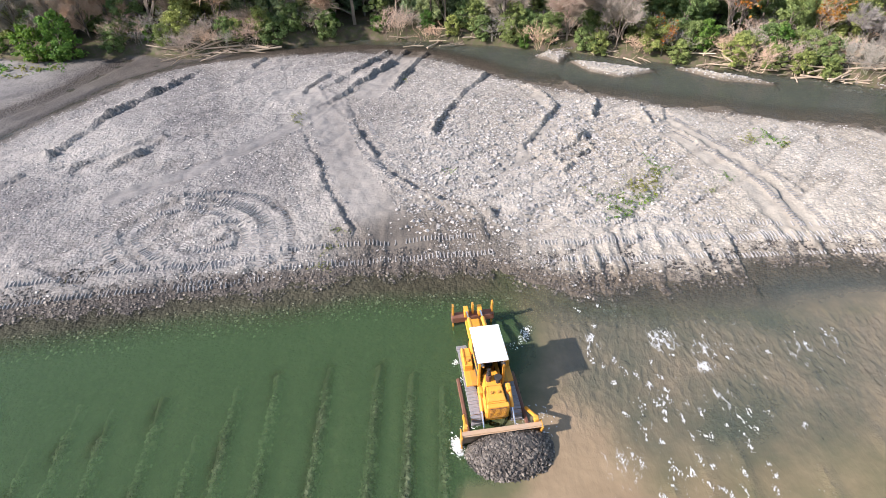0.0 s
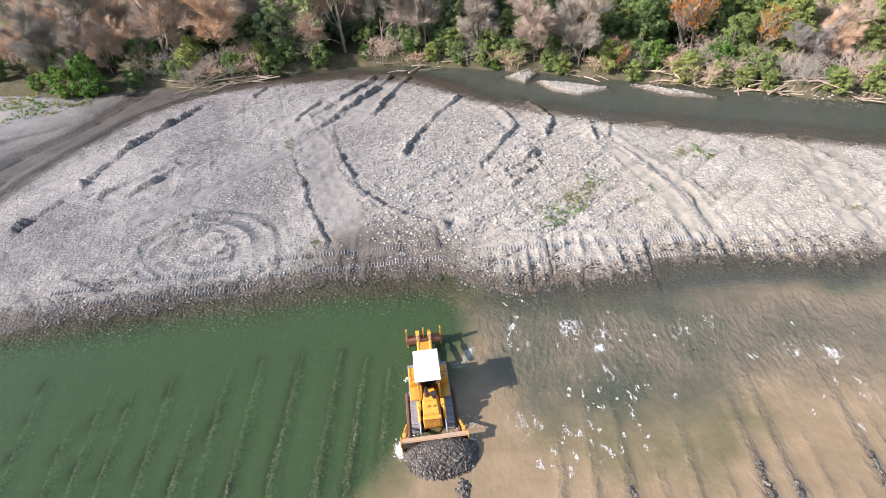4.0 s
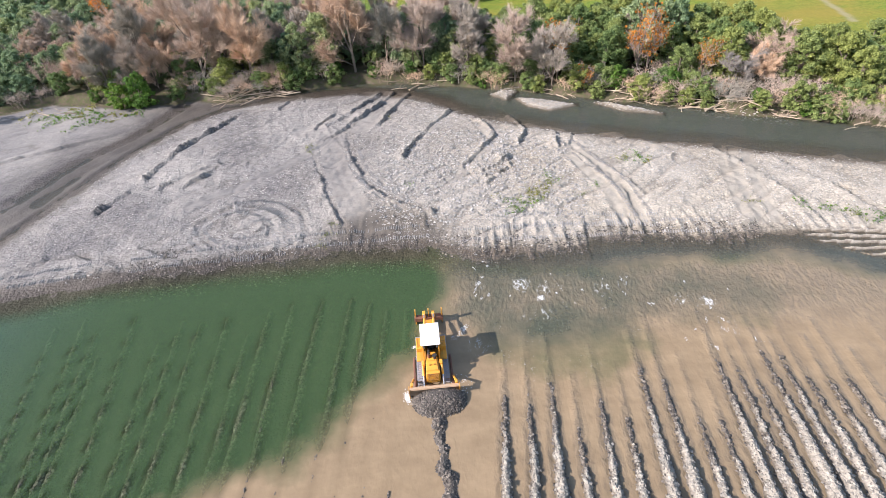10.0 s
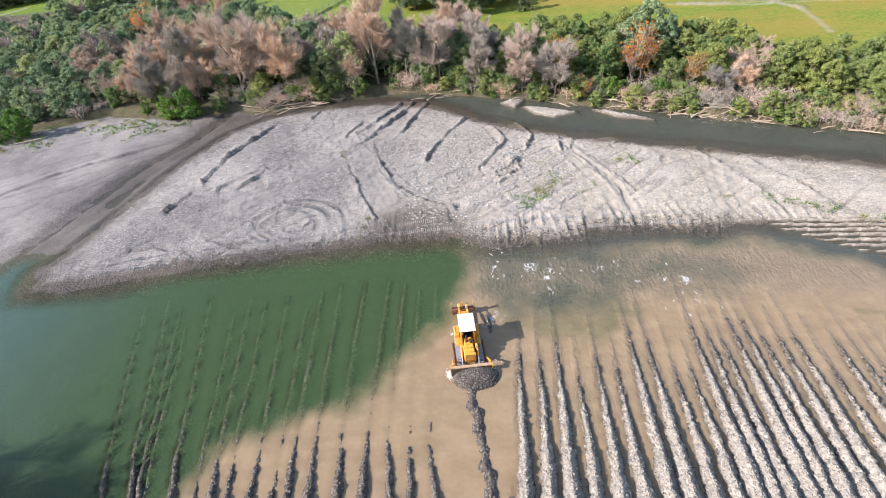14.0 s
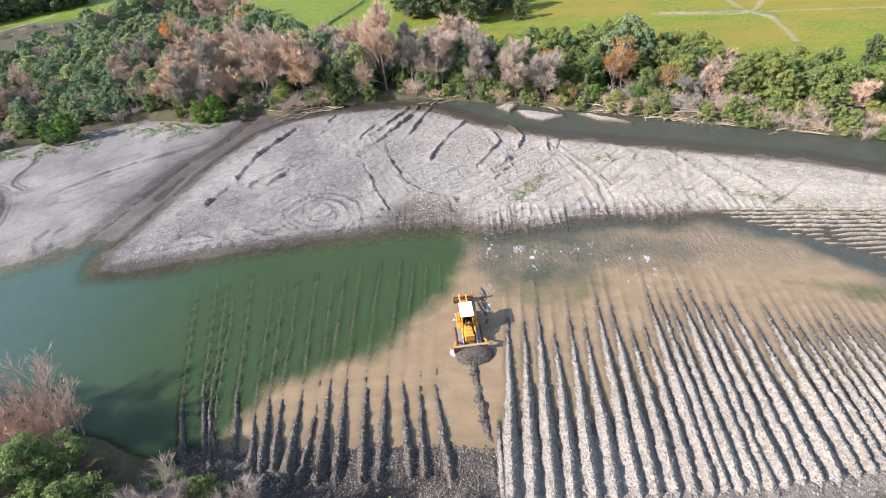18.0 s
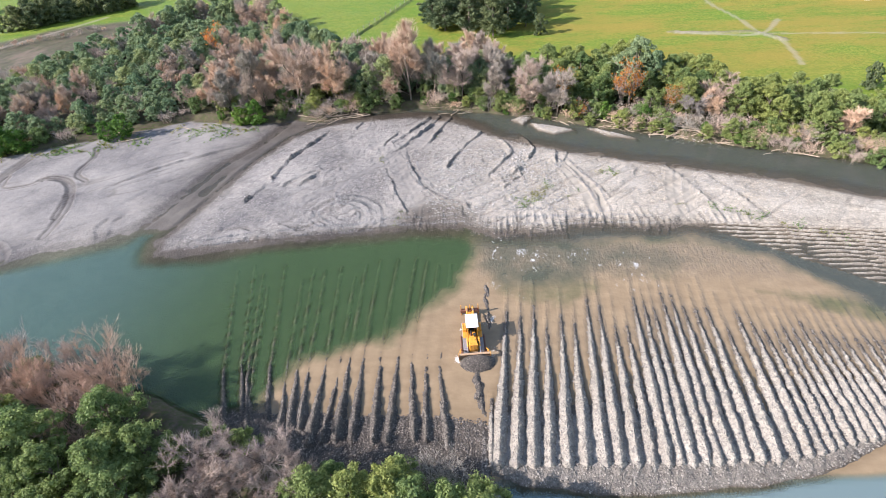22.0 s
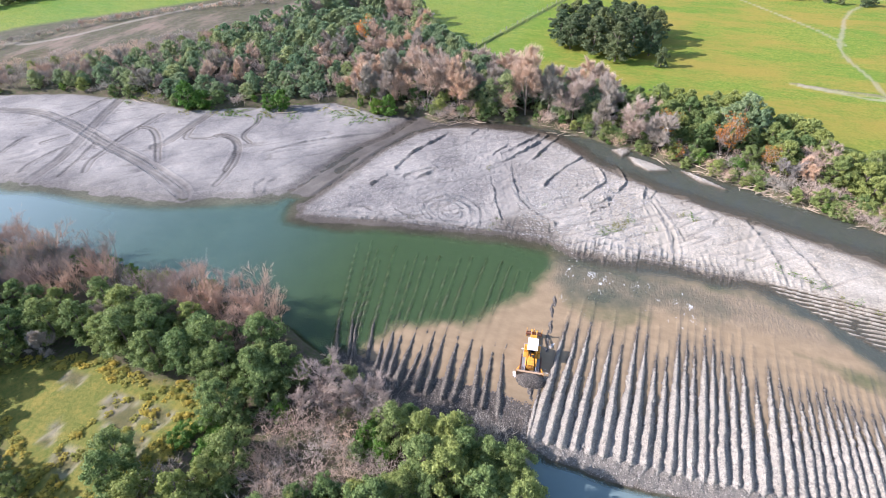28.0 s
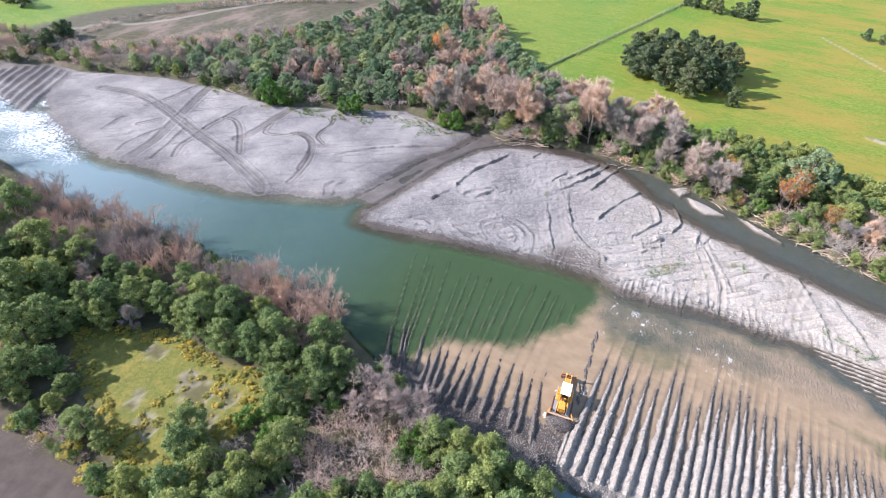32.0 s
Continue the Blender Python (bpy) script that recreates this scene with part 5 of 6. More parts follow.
def bare_mesh(name, seed, h, wide, mat, twigs=900, stems=1, upright=0.8, leaves=None):
    """Limbs, branches and fine twigs of a leafless tree."""
    rng = np.random.default_rng(seed)
    A, B, RA, RB = [], [], [], []

    def grow(p, d, length, r, level):
        q = p + d * length
        A.append(p), B.append(q), RA.append(r), RB.append(r * 0.62)
        if level == 0:
            return
        for k in range((8, 4, 4)[3 - level]):
            t = rng.uniform(0.12, 1.0) if level == 3 else rng.uniform(0.35, 1.0)
            nd = d * upright + rng.normal(size=3) * (0.55 if level > 1 else 0.65)
            nd[2] = abs(nd[2]) * 0.7 + 0.25 * upright
            nd /= np.linalg.norm(nd)
            grow(p + d * length * t, nd, length * rng.uniform(0.5, 0.72), r * 0.5, level - 1)

    for s in range(stems):
        a = rng.uniform(0, 2 * math.pi)
        base = np.array([math.cos(a), math.sin(a), 0]) * (0.0 if stems == 1 else wide * rng.uniform(0.05, 0.55))
        d = np.array([math.cos(a) * 0.25, math.sin(a) * 0.25, 1.0]) if stems > 1 else np.array([0.03, 0.02, 1.0])
        grow(base, d / np.linalg.norm(d), h * (0.40 if stems == 1 else 0.5) * rng.uniform(0.85, 1.1), h * (0.014 if stems == 1 else 0.006), 3 if stems == 1 else 2)
    A, B, RA, RB = map(np.array, (A, B, RA, RB))
    scale = h / B[:, 2].max()
    spread = wide / max(np.percentile(np.hypot(B[:, 0], B[:, 1]), 97), 0.1)
    for arr in (A, B):
        arr[:, 2] *= scale
        arr[:, :2] *= spread
    fine = np.argsort(RA)[: len(RA) * 3 // 4]
    pick = rng.choice(fine, twigs)
    t = rng.uniform(0.1, 1.0, (twigs, 1))
    p = A[pick] * (1 - t) + B[pick] * t
    d = (B - A)[pick]
    d = d / np.linalg.norm(d, axis=1, keepdims=True) + rng.normal(size=(twigs, 3)) * 0.5
    d[:, 2] += 0.35
    d /= np.linalg.norm(d, axis=1, keepdims=True)
    q = p + d * rng.uniform(0.05, 0.13, (twigs, 1)) * h
    wood, twig = limb_tris(A, B, RA, RB), limb_tris(p, q, np.full(twigs, 0.0017 * h), np.full(twigs, 0.0008 * h))
    if stems == 1:
        thick = RA > h * 0.0035
        tm = many_mesh("trunk", wood[thick], LIMB, BARK)
        me = many_mesh(name, np.concatenate([wood[~thick], twig]), LIMB, mat)
    else:
        tm, me = None, many_mesh(name, np.concatenate([wood, twig]), LIMB, mat)
    if leaves:
        k = rng.choice(len(q), leaves[1])
        cards = leaf_cards(rng, q[k], np.full(len(k), 0.25), 1, leaves[2])
        lm = many_mesh("leaves", cards, np.array([(0, 1, 2, 3)]), leaves[0])
        return me, tm, lm
    return me, tm


def trunk_mesh(h, r, lean=0.1):
    bm = bmesh.new()
    rod(bm, (0, 0, -0.3), (lean, 0, h * 0.35), r, r * 0.75, 7)
    rod(bm, (lean, 0, h * 0.34), (lean * 0.4, lean, h * 0.75), r * 0.75, r * 0.35, 7)
    for k in range(4):
        a = k * 1.7
        rod(bm, (lean, 0, h * (0.28 + 0.08 * k)), (math.cos(a) * h * 0.16, math.sin(a) * h * 0.16, h * (0.48 + 0.08 * k)), r * 0.4, r * 0.15, 5)
    return mesh_of("trunk", bm, BARK)


KINDS = {}


def kind(key, name, label, category, group, meshes):
    """meshes: variants, each a list of (part name, mesh). Planted by plant()."""
    KINDS[key] = dict(name=name, label=label, category=category, group=group, meshes=meshes, proto=[None] * len(meshes))


def plant(key, x, y, height, variant=0, turn=0.0, wide=1.0, sink=0.15):
    k = KINDS[key]
    variant %= len(k["meshes"])
    s = height / 10.0
    m = pose(x, y, ground_at(x, y) - sink, 0, 0, turn) @ Matrix.Diagonal((s * wide, s * wide, s, 1))
    if k["proto"][variant] is None:
        ob = tagged(new(k["name"]), k["label"], k["category"], k["group"])
        for name, me in k["meshes"][variant]:
            o = new(name, me)
            o.parent = ob
            if key == "weed":
                tagged(o, kind="stuff")
        k["proto"][variant] = ob
        ob.matrix_basis = m
        return ob
    src = k["proto"][variant]
    keep = src.matrix_basis.copy()
    src.matrix_basis = Matrix()
    ob = copy_thing(src, m)
    src.matrix_basis = keep
    return ob


TRUNK, THIN = trunk_mesh(10, 0.22), trunk_mesh(10, 0.16, 0.3)
kind("green", "evergreen_tree", "dense dark green broadleaf tree on the river bank", "tree", "bank trees", [[("trunk", TRUNK), ("crown", crown_mesh("crown", 10 + i, 10, (4.4, 4.0, 4.9, 3.7)[i], (74, 66, 84, 62)[i], 96, 0.155, LEAF, 0.12))] for i in range(4)])
kind("wood", "broadleaf_tree", "mid-green broadleaf tree in the wood across the river", "tree", "woodland trees", [[("trunk", TRUNK), ("crown", crown_mesh("crown", 20 + i, 10, (4.2, 3.7, 4.6, 3.9)[i], (70, 62, 80, 66)[i], 76, 0.18, LEAF_WOOD, 0.10))] for i in range(4)])
kind("shrub", "woodland_shrub", "mid-green evergreen shrub in the wood across the river", "shrub", "woodland shrubs", [[("stem", THIN), ("crown", crown_mesh("crown", 25 + i, 10, 5.8, 44, 60, 0.31, LEAF_WOOD, 0.05))] for i in range(3)])
kind("bright", "bright_shrub", "bright green leafy bush at the water's edge", "bush", "bank bushes", [[("stem", THIN), ("crown", crown_mesh("crown", 30 + i, 10, 5.2 + i, 44, 44, 0.30, LEAF_BRIGHT, 0.05))] for i in range(2)])
kind("scrub", "scrub_bush", "low dark green scrub bush", "bush", "scrub", [[("stem", THIN), ("crown", crown_mesh("crown", 40 + i, 10, 6.0, 40, 60, 0.32, LEAF, 0.05))] for i in range(3)])
kind("pine", "pine_tree", "dark green pine in a copse in the pasture", "tree", "pine copse", [[("trunk", TRUNK), ("crown", crown_mesh("crown", 50 + i, 10, 3.8 + 0.5 * i, 64, 70, 0.20, LEAF_PINE, 0.12, 0.45))] for i in range(3)])
kind("hedge", "hedge_tree", "dark hedgerow tree at the field's edge", "tree", "hedgerow", [[("trunk", THIN), ("crown", crown_mesh("crown", 60 + i, 10, 5.4, 26, 40, 0.5, LEAF_PINE, 0.02))] for i in range(2)])
kind("yellow", "yellow_scrub", "yellow-green scrub bush in rough grass", "bush", "clearing scrub", [[("stem", THIN), ("crown", crown_mesh("crown", 70 + i, 10, 9.0, 16, 46, 0.55, LEAF_YELLOW, 0.05))] for i in range(2)])
kind("orange", "autumn_tree", "slender tree with orange autumn leaves", "tree", "autumn trees", [list(zip(("crown", "trunk", "foliage"), bare_mesh("crown", 80 + i, 10, 2.6, GREY_TWIG, 350, 1, 1.0, (LEAF_ORANGE, 460, 0.19)))) for i in range(2)])
kind("brown", "bare_tree", "leafless brown willow with fine twigs on the bank", "tree", "bare trees", [list(zip(("crown", "trunk"), bare_mesh("crown", 90 + i, 10, 3.0 + 0.25 * i, TWIG, 9000, 1, 1.0))) for i in range(4)])
kind("grey", "bare_grey_tree", "leafless grey tree with spreading branches", "tree", "bare trees", [list(zip(("crown", "trunk"), bare_mesh("crown", 100 + i, 10, 5.0, GREY_TWIG, 4200, 1, 0.6))) for i in range(2)])
kind("thicket", "willow_thicket", "thicket of upright reddish-brown bare willow stems", "shrub", "willow thickets", [[("crown", bare_mesh("crown", 110 + i, 10, 6.0, RED_TWIG, 2600, 16, 1.5)[0])] for i in range(3)])
kind("rust", "brown_shrub", "low tangled brown leafless shrub", "shrub", "scrub", [[("crown", bare_mesh("crown", 120 + i, 10, 9.0, TWIG, 2200, 14, 0.7)[0])] for i in range(3)])

PLANTED = []


def put_tree(key, x, y, height, rng, wide=1.0):
    PLANTED.append((x, y, 0.14 * height * wide if key in ("green", "wood", "pine", "brown", "orange") else 0.2 * height))
    plant(key, x, y, height, int(rng.integers(0, 9)), float(rng.uniform(0, 360)), wide * float(rng.uniform(0.9, 1.15)))


def fill(rng, span, tries, gap, choose):
    """Scatter plants over a rectangle; choose(x, y) gives the kind and the height, or nothing."""
    xs, ys = rng.uniform(span[0], span[1], tries), rng.uniform(span[2], span[3], tries)
    for x, y, pick in zip(xs, ys, choose(xs, ys, rng)):
        if pick and all((x - a) ** 2 + (y - b) ** 2 > (gap + r) ** 2 for a, b, r in PLANTED):
            put_tree(pick[0], x, y, pick[1], rng)


rng = np.random.default_rng(11)
# trees that stand out on the far bank
for key, x, y, h in (("brown", -12, 59, 16), ("brown", -6, 60, 12), ("brown", 1, 57.5, 11), ("brown", 9, 55, 8), ("brown", 17, 51, 10), ("brown", 23, 48.5, 9), ("brown", -31, 57, 12), ("brown", -40, 57, 14), ("brown", -36, 60, 13),
                     ("brown", -52, 60, 12), ("orange", 24, 50, 10), ("orange", 37, 49, 11), ("orange", 39, 50, 11), ("orange", 46, 45, 8), ("orange", 83, 30, 7), ("orange", -76, 92, 11), ("orange", 28, 46, 5), ("wood", 42, 59, 13),
                     ("wood", 45, 56, 11), ("wood", 39, 57, 11), ("bright", -49, 50, 6.5), ("bright", -53, 50, 5), ("bright", -80, 44, 6.5), ("bright", -84, 43, 5), ("bright", -107, 37, 8.5), ("bright", -103, 38, 6),
                     ("wood", -18, 60, 11), ("wood", -22, 58, 10), ("wood", -3, 61, 10), ("grey", 50, 42, 7), ("grey", 56, 45, 9), ("wood", -1, 58.5, 6), ("bright", -1.5, 57, 2.6), ("bright", 33, 46, 4), ("bright", 41, 43.5, 4)):
    put_tree(key, x, y, h * (1.15 if key == "brown" else 1.0), rng)
for x, y, h in ((-6, 112, 12), (0, 108, 13), (7, 105, 13), (13, 109, 13), (19, 113, 12), (-11, 117, 12), (-4, 120, 13), (3, 116, 14), (10, 118, 14), (17, 121, 13), (-13, 125, 11), (-7, 128, 12), (0, 126, 13), (7, 127, 13), (14, 128, 12),
                (20, 128, 11), (-3, 134, 11), (4, 135, 12), (11, 135, 11), (17, 134, 10)):
    put_tree("pine", x + rng.uniform(-1.5, 1.5), y + rng.uniform(-1.5, 1.5), h, rng, 1.25)
plant("hedge", 22.5, 103, 6.5, 0, 40, 0.75)
plant("hedge", 92, 55, 6, 1, 80, 0.7)
# near bank
NEAR_TREES = [("green", [(-88, -52, 14), (-85, -48, 12), (-79, -58, 13), (-77, -54, 12), (-73.5, -62, 9), (-70.5, -59.5, 8), (-64, -64, 5), (-72.5, -46.5, 11), (-68.5, -43.5, 11), (-63, -42, 11), (-71, -49, 9), (-54.5, -42, 11), (-50, -40.5, 11), (-43, -42, 11)])]
NEAR_TREES += [("green", [(-40, -39.5, 12), (-48, -43, 10), (-36, -42, 11), (-33.5, -35.5, 11), (-28, -39, 10), (-25.5, -38.5, 7), (-28.5, -43, 9), (-31, -41.5, 11), (-56.5, -64.5, 7), (-51.5, -65, 6), (-46.5, -69, 7), (-42, -67.5, 8), (-41.5, -57.5, 9), (-39, -60.5, 11)])]
NEAR_TREES += [("green", [(-34.5, -61.5, 9), (-30.5, -62.5, 8), (-36, -65.5, 11), (-8.5, -43, 9), (-4.6, -43, 10), (-1.5, -42.4, 9), (-3, -46.5, 11), (1.5, -43.6, 10), (4.7, -43.6, 10), (7.4, -43.6, 9), (-7.5, -40.2, 6), (0.3, -47, 11), (5, -48, 11), (9.5, -48, 10), (13, -53, 9)])]
NEAR_TREES += [("bright", [(-30, -51.5, 4.5), (-31, -53, 4), (-36, -52, 3.5), (-33.5, -49.5, 3.5), (-93, -31, 4), (-90, -28.5, 4), (-80, -27.3, 4), (-73, -27, 4), (-68.5, -27, 3.5), (-25, -45, 4), (-12, -44, 4), (-9, -46, 4)])]
NEAR_TREES += [("grey", [(-21, -39, 8.5), (-14, -39.6, 8.5), (-20.6, -43, 7.5), (-17.5, -41.5, 6.5), (-11, -41, 6)])]
NEAR_TREES += [("rust", [(-21.4, -47, 4), (-18.6, -44.6, 4), (-22.6, -50, 4.5), (-16.4, -48, 4.5), (-20.6, -54, 4.5), (-17, -52, 4), (-12.2, -50.4, 4), (-8.4, -47.6, 4), (-6.2, -48.6, 4), (-24.3, -46.5, 4), (-35, -58, 3)])]
NEAR_TREES += [("thicket", [(-104, -43, 8), (-100, -39, 8), (-92, -40, 8), (-87, -36, 8), (-81, -36, 8), (-78.5, -32.5, 7), (-70.5, -32.5, 7.5), (-67.5, -30.5, 6), (-58, -33, 7.5), (-55, -31, 7.5), (-48, -31.5, 7.5), (-106, -39, 8), (-84, -39, 7), (-75, -36, 7), (-52, -34, 7), (-44, -31.5, 6.5), (-39, -31.8, 6),
                             (-62, -33, 6), (-96, -36, 7), (-90, -34, 7)])]
for key, pts in NEAR_TREES:
    for x, y, h in pts:
        put_tree(key, x, y, h * (0.86 if key == "green" else 1.0), rng)


def far_bank(xs, ys, rng):
    north = inside(xs, ys, NORTH_LAND)
    limit = np.interp(xs, [-260, -224, -204, -183, -151, -124, -98, -73, -57, -37, -17, 5, 23, 36, 52, 62, 82, 110, 170], [36, 36, 38, 44, 80, 106, 140, 134, 109, 84, 75, 76, 68, 72, 62, 53, 45, 30, 4])
    u = rng.uniform(0, 1, len(xs))
    for x, y, n, lim, r in zip(xs, ys, north, limit, u):
        if n < 0.7 or y > lim:
            yield None
        elif n < 3.0:
            yield ("rust", 2 + 2 * rng.random()) if r < 0.5 else (("scrub", 2.5 + 2 * rng.random()) if r < 0.9 else ("bright", 2.5))
        elif x > 10:
            yield ("green", 5.5 + 4 * rng.random() * min(n / 7, 1)) if r < 0.78 else (("brown", 7) if r < 0.9 else ("rust", 3))
        elif x > -28:
            yield ("brown", 8 + 4 * rng.random()) if r < 0.35 else ("wood", 6 + 3 * rng.random())
        elif x > -62 and n < 14:
            yield ("brown", 7 + 4 * rng.random()) if r < 0.6 else ("scrub", 5)
        elif x < -130 and lim - y < 26:
            yield ("rust", 2.5 + 2 * rng.random()) if r < 0.45 else (("thicket", 3 + 2 * rng.random()) if r < 0.62 else (("scrub", 3) if r < 0.75 else None))
        elif x > -112 and lim - y < 11:
            yield ("wood", 7 + 3.5 * rng.random()) if r < 0.75 else ("brown", 8 + 2 * rng.random())
        else:
            patch = rough_noise(np.array([x]), np.array([y]), 26.0, 31, 2)[0]
            yield ("shrub", 3.5 + 3.5 * rng.random()) if r < 0.80 + 0.5 * patch else (("brown", 5 + 4 * rng.random()) if r < 0.85 else ("thicket", 4 + 2 * rng.random()))


def water_edge(xs, ys, rng):
    for n, r in zip(inside(xs, ys, NORTH_LAND), rng.uniform(0, 1, len(xs))):
        yield (("rust", 2 + 2 * rng.random()) if r < 0.45 else (("scrub", 2.5 + 1.8 * rng.random()) if r < 0.9 else ("bright", 2.2))) if 0.4 < n < 4.5 else None


fill(rng, (-45, 110, 10, 62), 6500, 0.5, water_edge)
fill(rng, (8, 150, 5, 78), 4000, 1.2, far_bank)
fill(rng, (-62, 8, 48, 112), 4200, 1.3, far_bank)
fill(rng, (-262, -58, 13, 142), 5600, 2.2, far_bank)


def near_bank(xs, ys, rng):
    south = inside(xs, ys, SOUTH_LAND)
    clearing = inside(xs, ys, [*CLEARING])
    lane = inside(xs, ys, [(-95, -63), (-72, -67), (-65, -68), (-56, -68), (-48.5, -67.8), (-42, -69), (-30, -95), (-115, -100)])
    u = rng.uniform(0, 1, len(xs))
    for x, y, s, c, l, r in zip(xs, ys, south, clearing, lane, u):
        if s < 1.6 or c > -1 or l > -0.5 or y < -92 or (c > -6 and y < -54 and r < 0.5):
            yield None
        elif x < -36 and s < 9:
            yield ("thicket", 5 + 3.5 * rng.random()) if r < 0.8 else ("scrub", 4)
        elif x < -95:
            yield ("thicket", 6 + 3 * rng.random()) if r < 0.45 else (("brown", 8) if r < 0.7 else ("green", 8 + 4 * rng.random()))
        elif x > -28 and s < 10:
            yield ("rust", 3 + 2 * rng.random()) if r < 0.6 else ("scrub", 3 + 2 * rng.random())
        elif x > -34:
            yield ("green", 6 + 4 * rng.random()) if r < 0.4 else (("rust", 4 + 2 * rng.random()) if r < 0.75 else ("scrub", 4))
        elif c > -9 and y < -54:
            yield ("scrub", 2 + 2 * rng.random()) if r < 0.8 else ("rust", 3)
        else:
            yield ("green", 6.5 + 3 * rng.random()) if r < 0.7 else (("scrub", 4) if r < 0.85 else ("brown", 6))


fill(rng, (-40, 26, -92, -35), 900, 1.5, near_bank)
fill(rng, (-125, -36, -80, -24), 1100, 1.7, near_bank)
fill(rng, (-210, -120, -80, -20), 420, 2.6, near_bank)
# scrub in and round the clearing
for i in range(900):
    x, y = rng.uniform(-76, -36), rng.uniform(-66, -44)
    depth_in = inside(np.array([x]), np.array([y]), CLEARING)[0]
    if not (-0.8 < depth_in < 1.9 or (depth_in > 0 and x > -52 and i % 3 == 0)):
        continue
    plant("yellow", x, y, float(rng.uniform(0.25, 0.7)), i, float(rng.uniform(0, 360)), 1.7)
# rough hedge between the clearing and the lane
for i in range(34):
    u = i / 33
    x = -68 + 23 * u
    plant(("scrub", "yellow", "rust", "bright")[i % 4], x + float(rng.uniform(-0.6, 0.6)), -68.1 - 1.5 * u ** 2 + 0.8 * math.sin(u * 3.1) + float(rng.uniform(-0.7, 0.7)), float(rng.uniform(0.8, 2.2)), i, float(rng.uniform(0, 360)))
# hedgerows of the far fields
for (ax, ay), (bx, by), gap, h in (((-208, 19), (-206, 30), 2.5, 6), ((-206, 30), (-212, 47), 3, 6), ((-182, 137), (-146, 168), 2.6, 8), ((-185, 141), (-150, 172), 2.8, 9), ((-262, 90), (-215, 175), 4, 7), ((-5, 208), (28, 200), 5, 7), ((66, 196), (110, 190), 6, 5), ((-330, 120), (-230, 160), 9, 9), ((100, 235), (170, 190), 7, 6), ((-330, 60), (-252, 58), 7, 8)):
    n = int(math.hypot(bx - ax, by - ay) / gap)
    for i in range(n):
        if rng.random() < 0.85:
            plant("hedge", ax + (bx - ax) * i / n + rng.uniform(-2, 2), ay + (by - ay) * i / n + rng.uniform(-2, 2), h * float(rng.uniform(0.7, 1.2)), i, float(rng.uniform(0, 360)))
# brown scrub along the edge of the ploughed field
for (ax, ay), (bx, by) in (((-207, 40), (-206, 62)), ((-206, 62), (-194, 90)), ((-194, 90), (-171, 113)), ((-171, 113), (-138, 134))):
    for i in range(int(math.hypot(bx - ax, by - ay) / 2.6)):
        u = i * 2.6 / math.hypot(bx - ax, by - ay)
        plant("rust" if i % 3 else "thicket", ax + (bx - ax) * u + rng.uniform(-1, 1), ay + (by - ay) * u + rng.uniform(-1, 1), float(rng.uniform(1.6, 3.2)), i, float(rng.uniform(0, 360)))
# weeds on the bar: loose low tufts
def weed_mesh(seed, mat):
    r = np.random.default_rng(seed)
    c = np.stack([r.normal(0, 0.75, 26), r.normal(0, 0.45, 26), r.uniform(0.02, 0.16, 26)], -1)
    return many_mesh("foliage", leaf_cards(r, c, np.full(26, 0.16), 6, 0.075), np.array([(0, 1, 2, 3)]), mat)


kind("weed", "weed_patch", "sparse green weeds growing among the stones", "weeds", "weeds", [[("foliage", weed_mesh(140 + i, (LEAF_BRIGHT, OLIVE_WEED)[i % 2]))] for i in range(4)])
for i, (x, y, h) in enumerate(((15, 14.2, 1.2), (16.4, 15.8, 1.2), (13.6, 13, 1.0), (17.8, 17, 1.0), (19, 18.4, 0.8), (29, 24, 1.0), (30.8, 23.6, 1.2), (32, 22.8, 0.8), (49, 11, 1.1), (51, 10, 1.3), (53, 9.2, 1.2), (56, 7.4, 1.2), (58, 6.6, 1.0),
                             (61, 5, 1.2), (64, 3.6, 1.2), (-4, 40.5, 0.7), (-14.5, 29.5, 0.7), (-15, 30.6, 0.7), (-8, 11.5, 0.7), (-8.3, 9.6, 0.7), (-8.6, 7.6, 0.6), (-26.5, 6.6, 0.5), (0.8, 19, 0.5), (41, 13, 0.7), (46, 12, 0.9), (22, 15.5, 0.6), (24, 17.4, 0.6), (12, 15.4, 0.6))):
    plant("weed", x, y, 10 * h, i if x > -3 else 1, float(rng.uniform(0, 360)), 1.0, 0.02)
for i in range(9):
    u = i / 8
    plant("weed", 13.2 + 6.2 * u + float(rng.normal()) * 0.7, 12.8 + 6.0 * u + float(rng.normal()) * 0.7, float(rng.uniform(5, 9)), 1 + 2 * (i % 2) if i % 4 else 0, float(rng.uniform(0, 360)), 1.0, 0.02)
for i in range(60):
    s, d = rng.uniform(0, 1), rng.normal() * 2.0
    plant("weed", -46 - 90 * s, 47 - 12 * s + d + 3 * math.sin(s * 9), float(rng.uniform(9, 22)), int(rng.integers(0, 4)), float(rng.uniform(0, 360)), 1.0, 0.02)


# ---- driftwood ----
def log_mesh(seed, length, r):
    rng = np.random.default_rng(seed)
    bm = bmesh.new()
    p, q = Vector((-length / 2, 0, 0)), Vector((0, rng.uniform(-0.2, 0.2), rng.uniform(-0.05, 0.1)))
    rod(bm, p, q, r, r * 0.8, 7)
    rod(bm, q, (length / 2, 0, 0.05), r * 0.8, r * 0.45, 7)
    for k in range(3):
        x = rng.uniform(-0.1, 0.42) * length
        rod(bm, (x, 0, 0), (x + rng.uniform(0.3, 0.9), rng.uniform(-0.7, 0.7), rng.uniform(0.1, 0.8)), r * 0.35, r * 0.12, 5)
    return mesh_of("driftwood_log", bm, DRIFTWOOD)


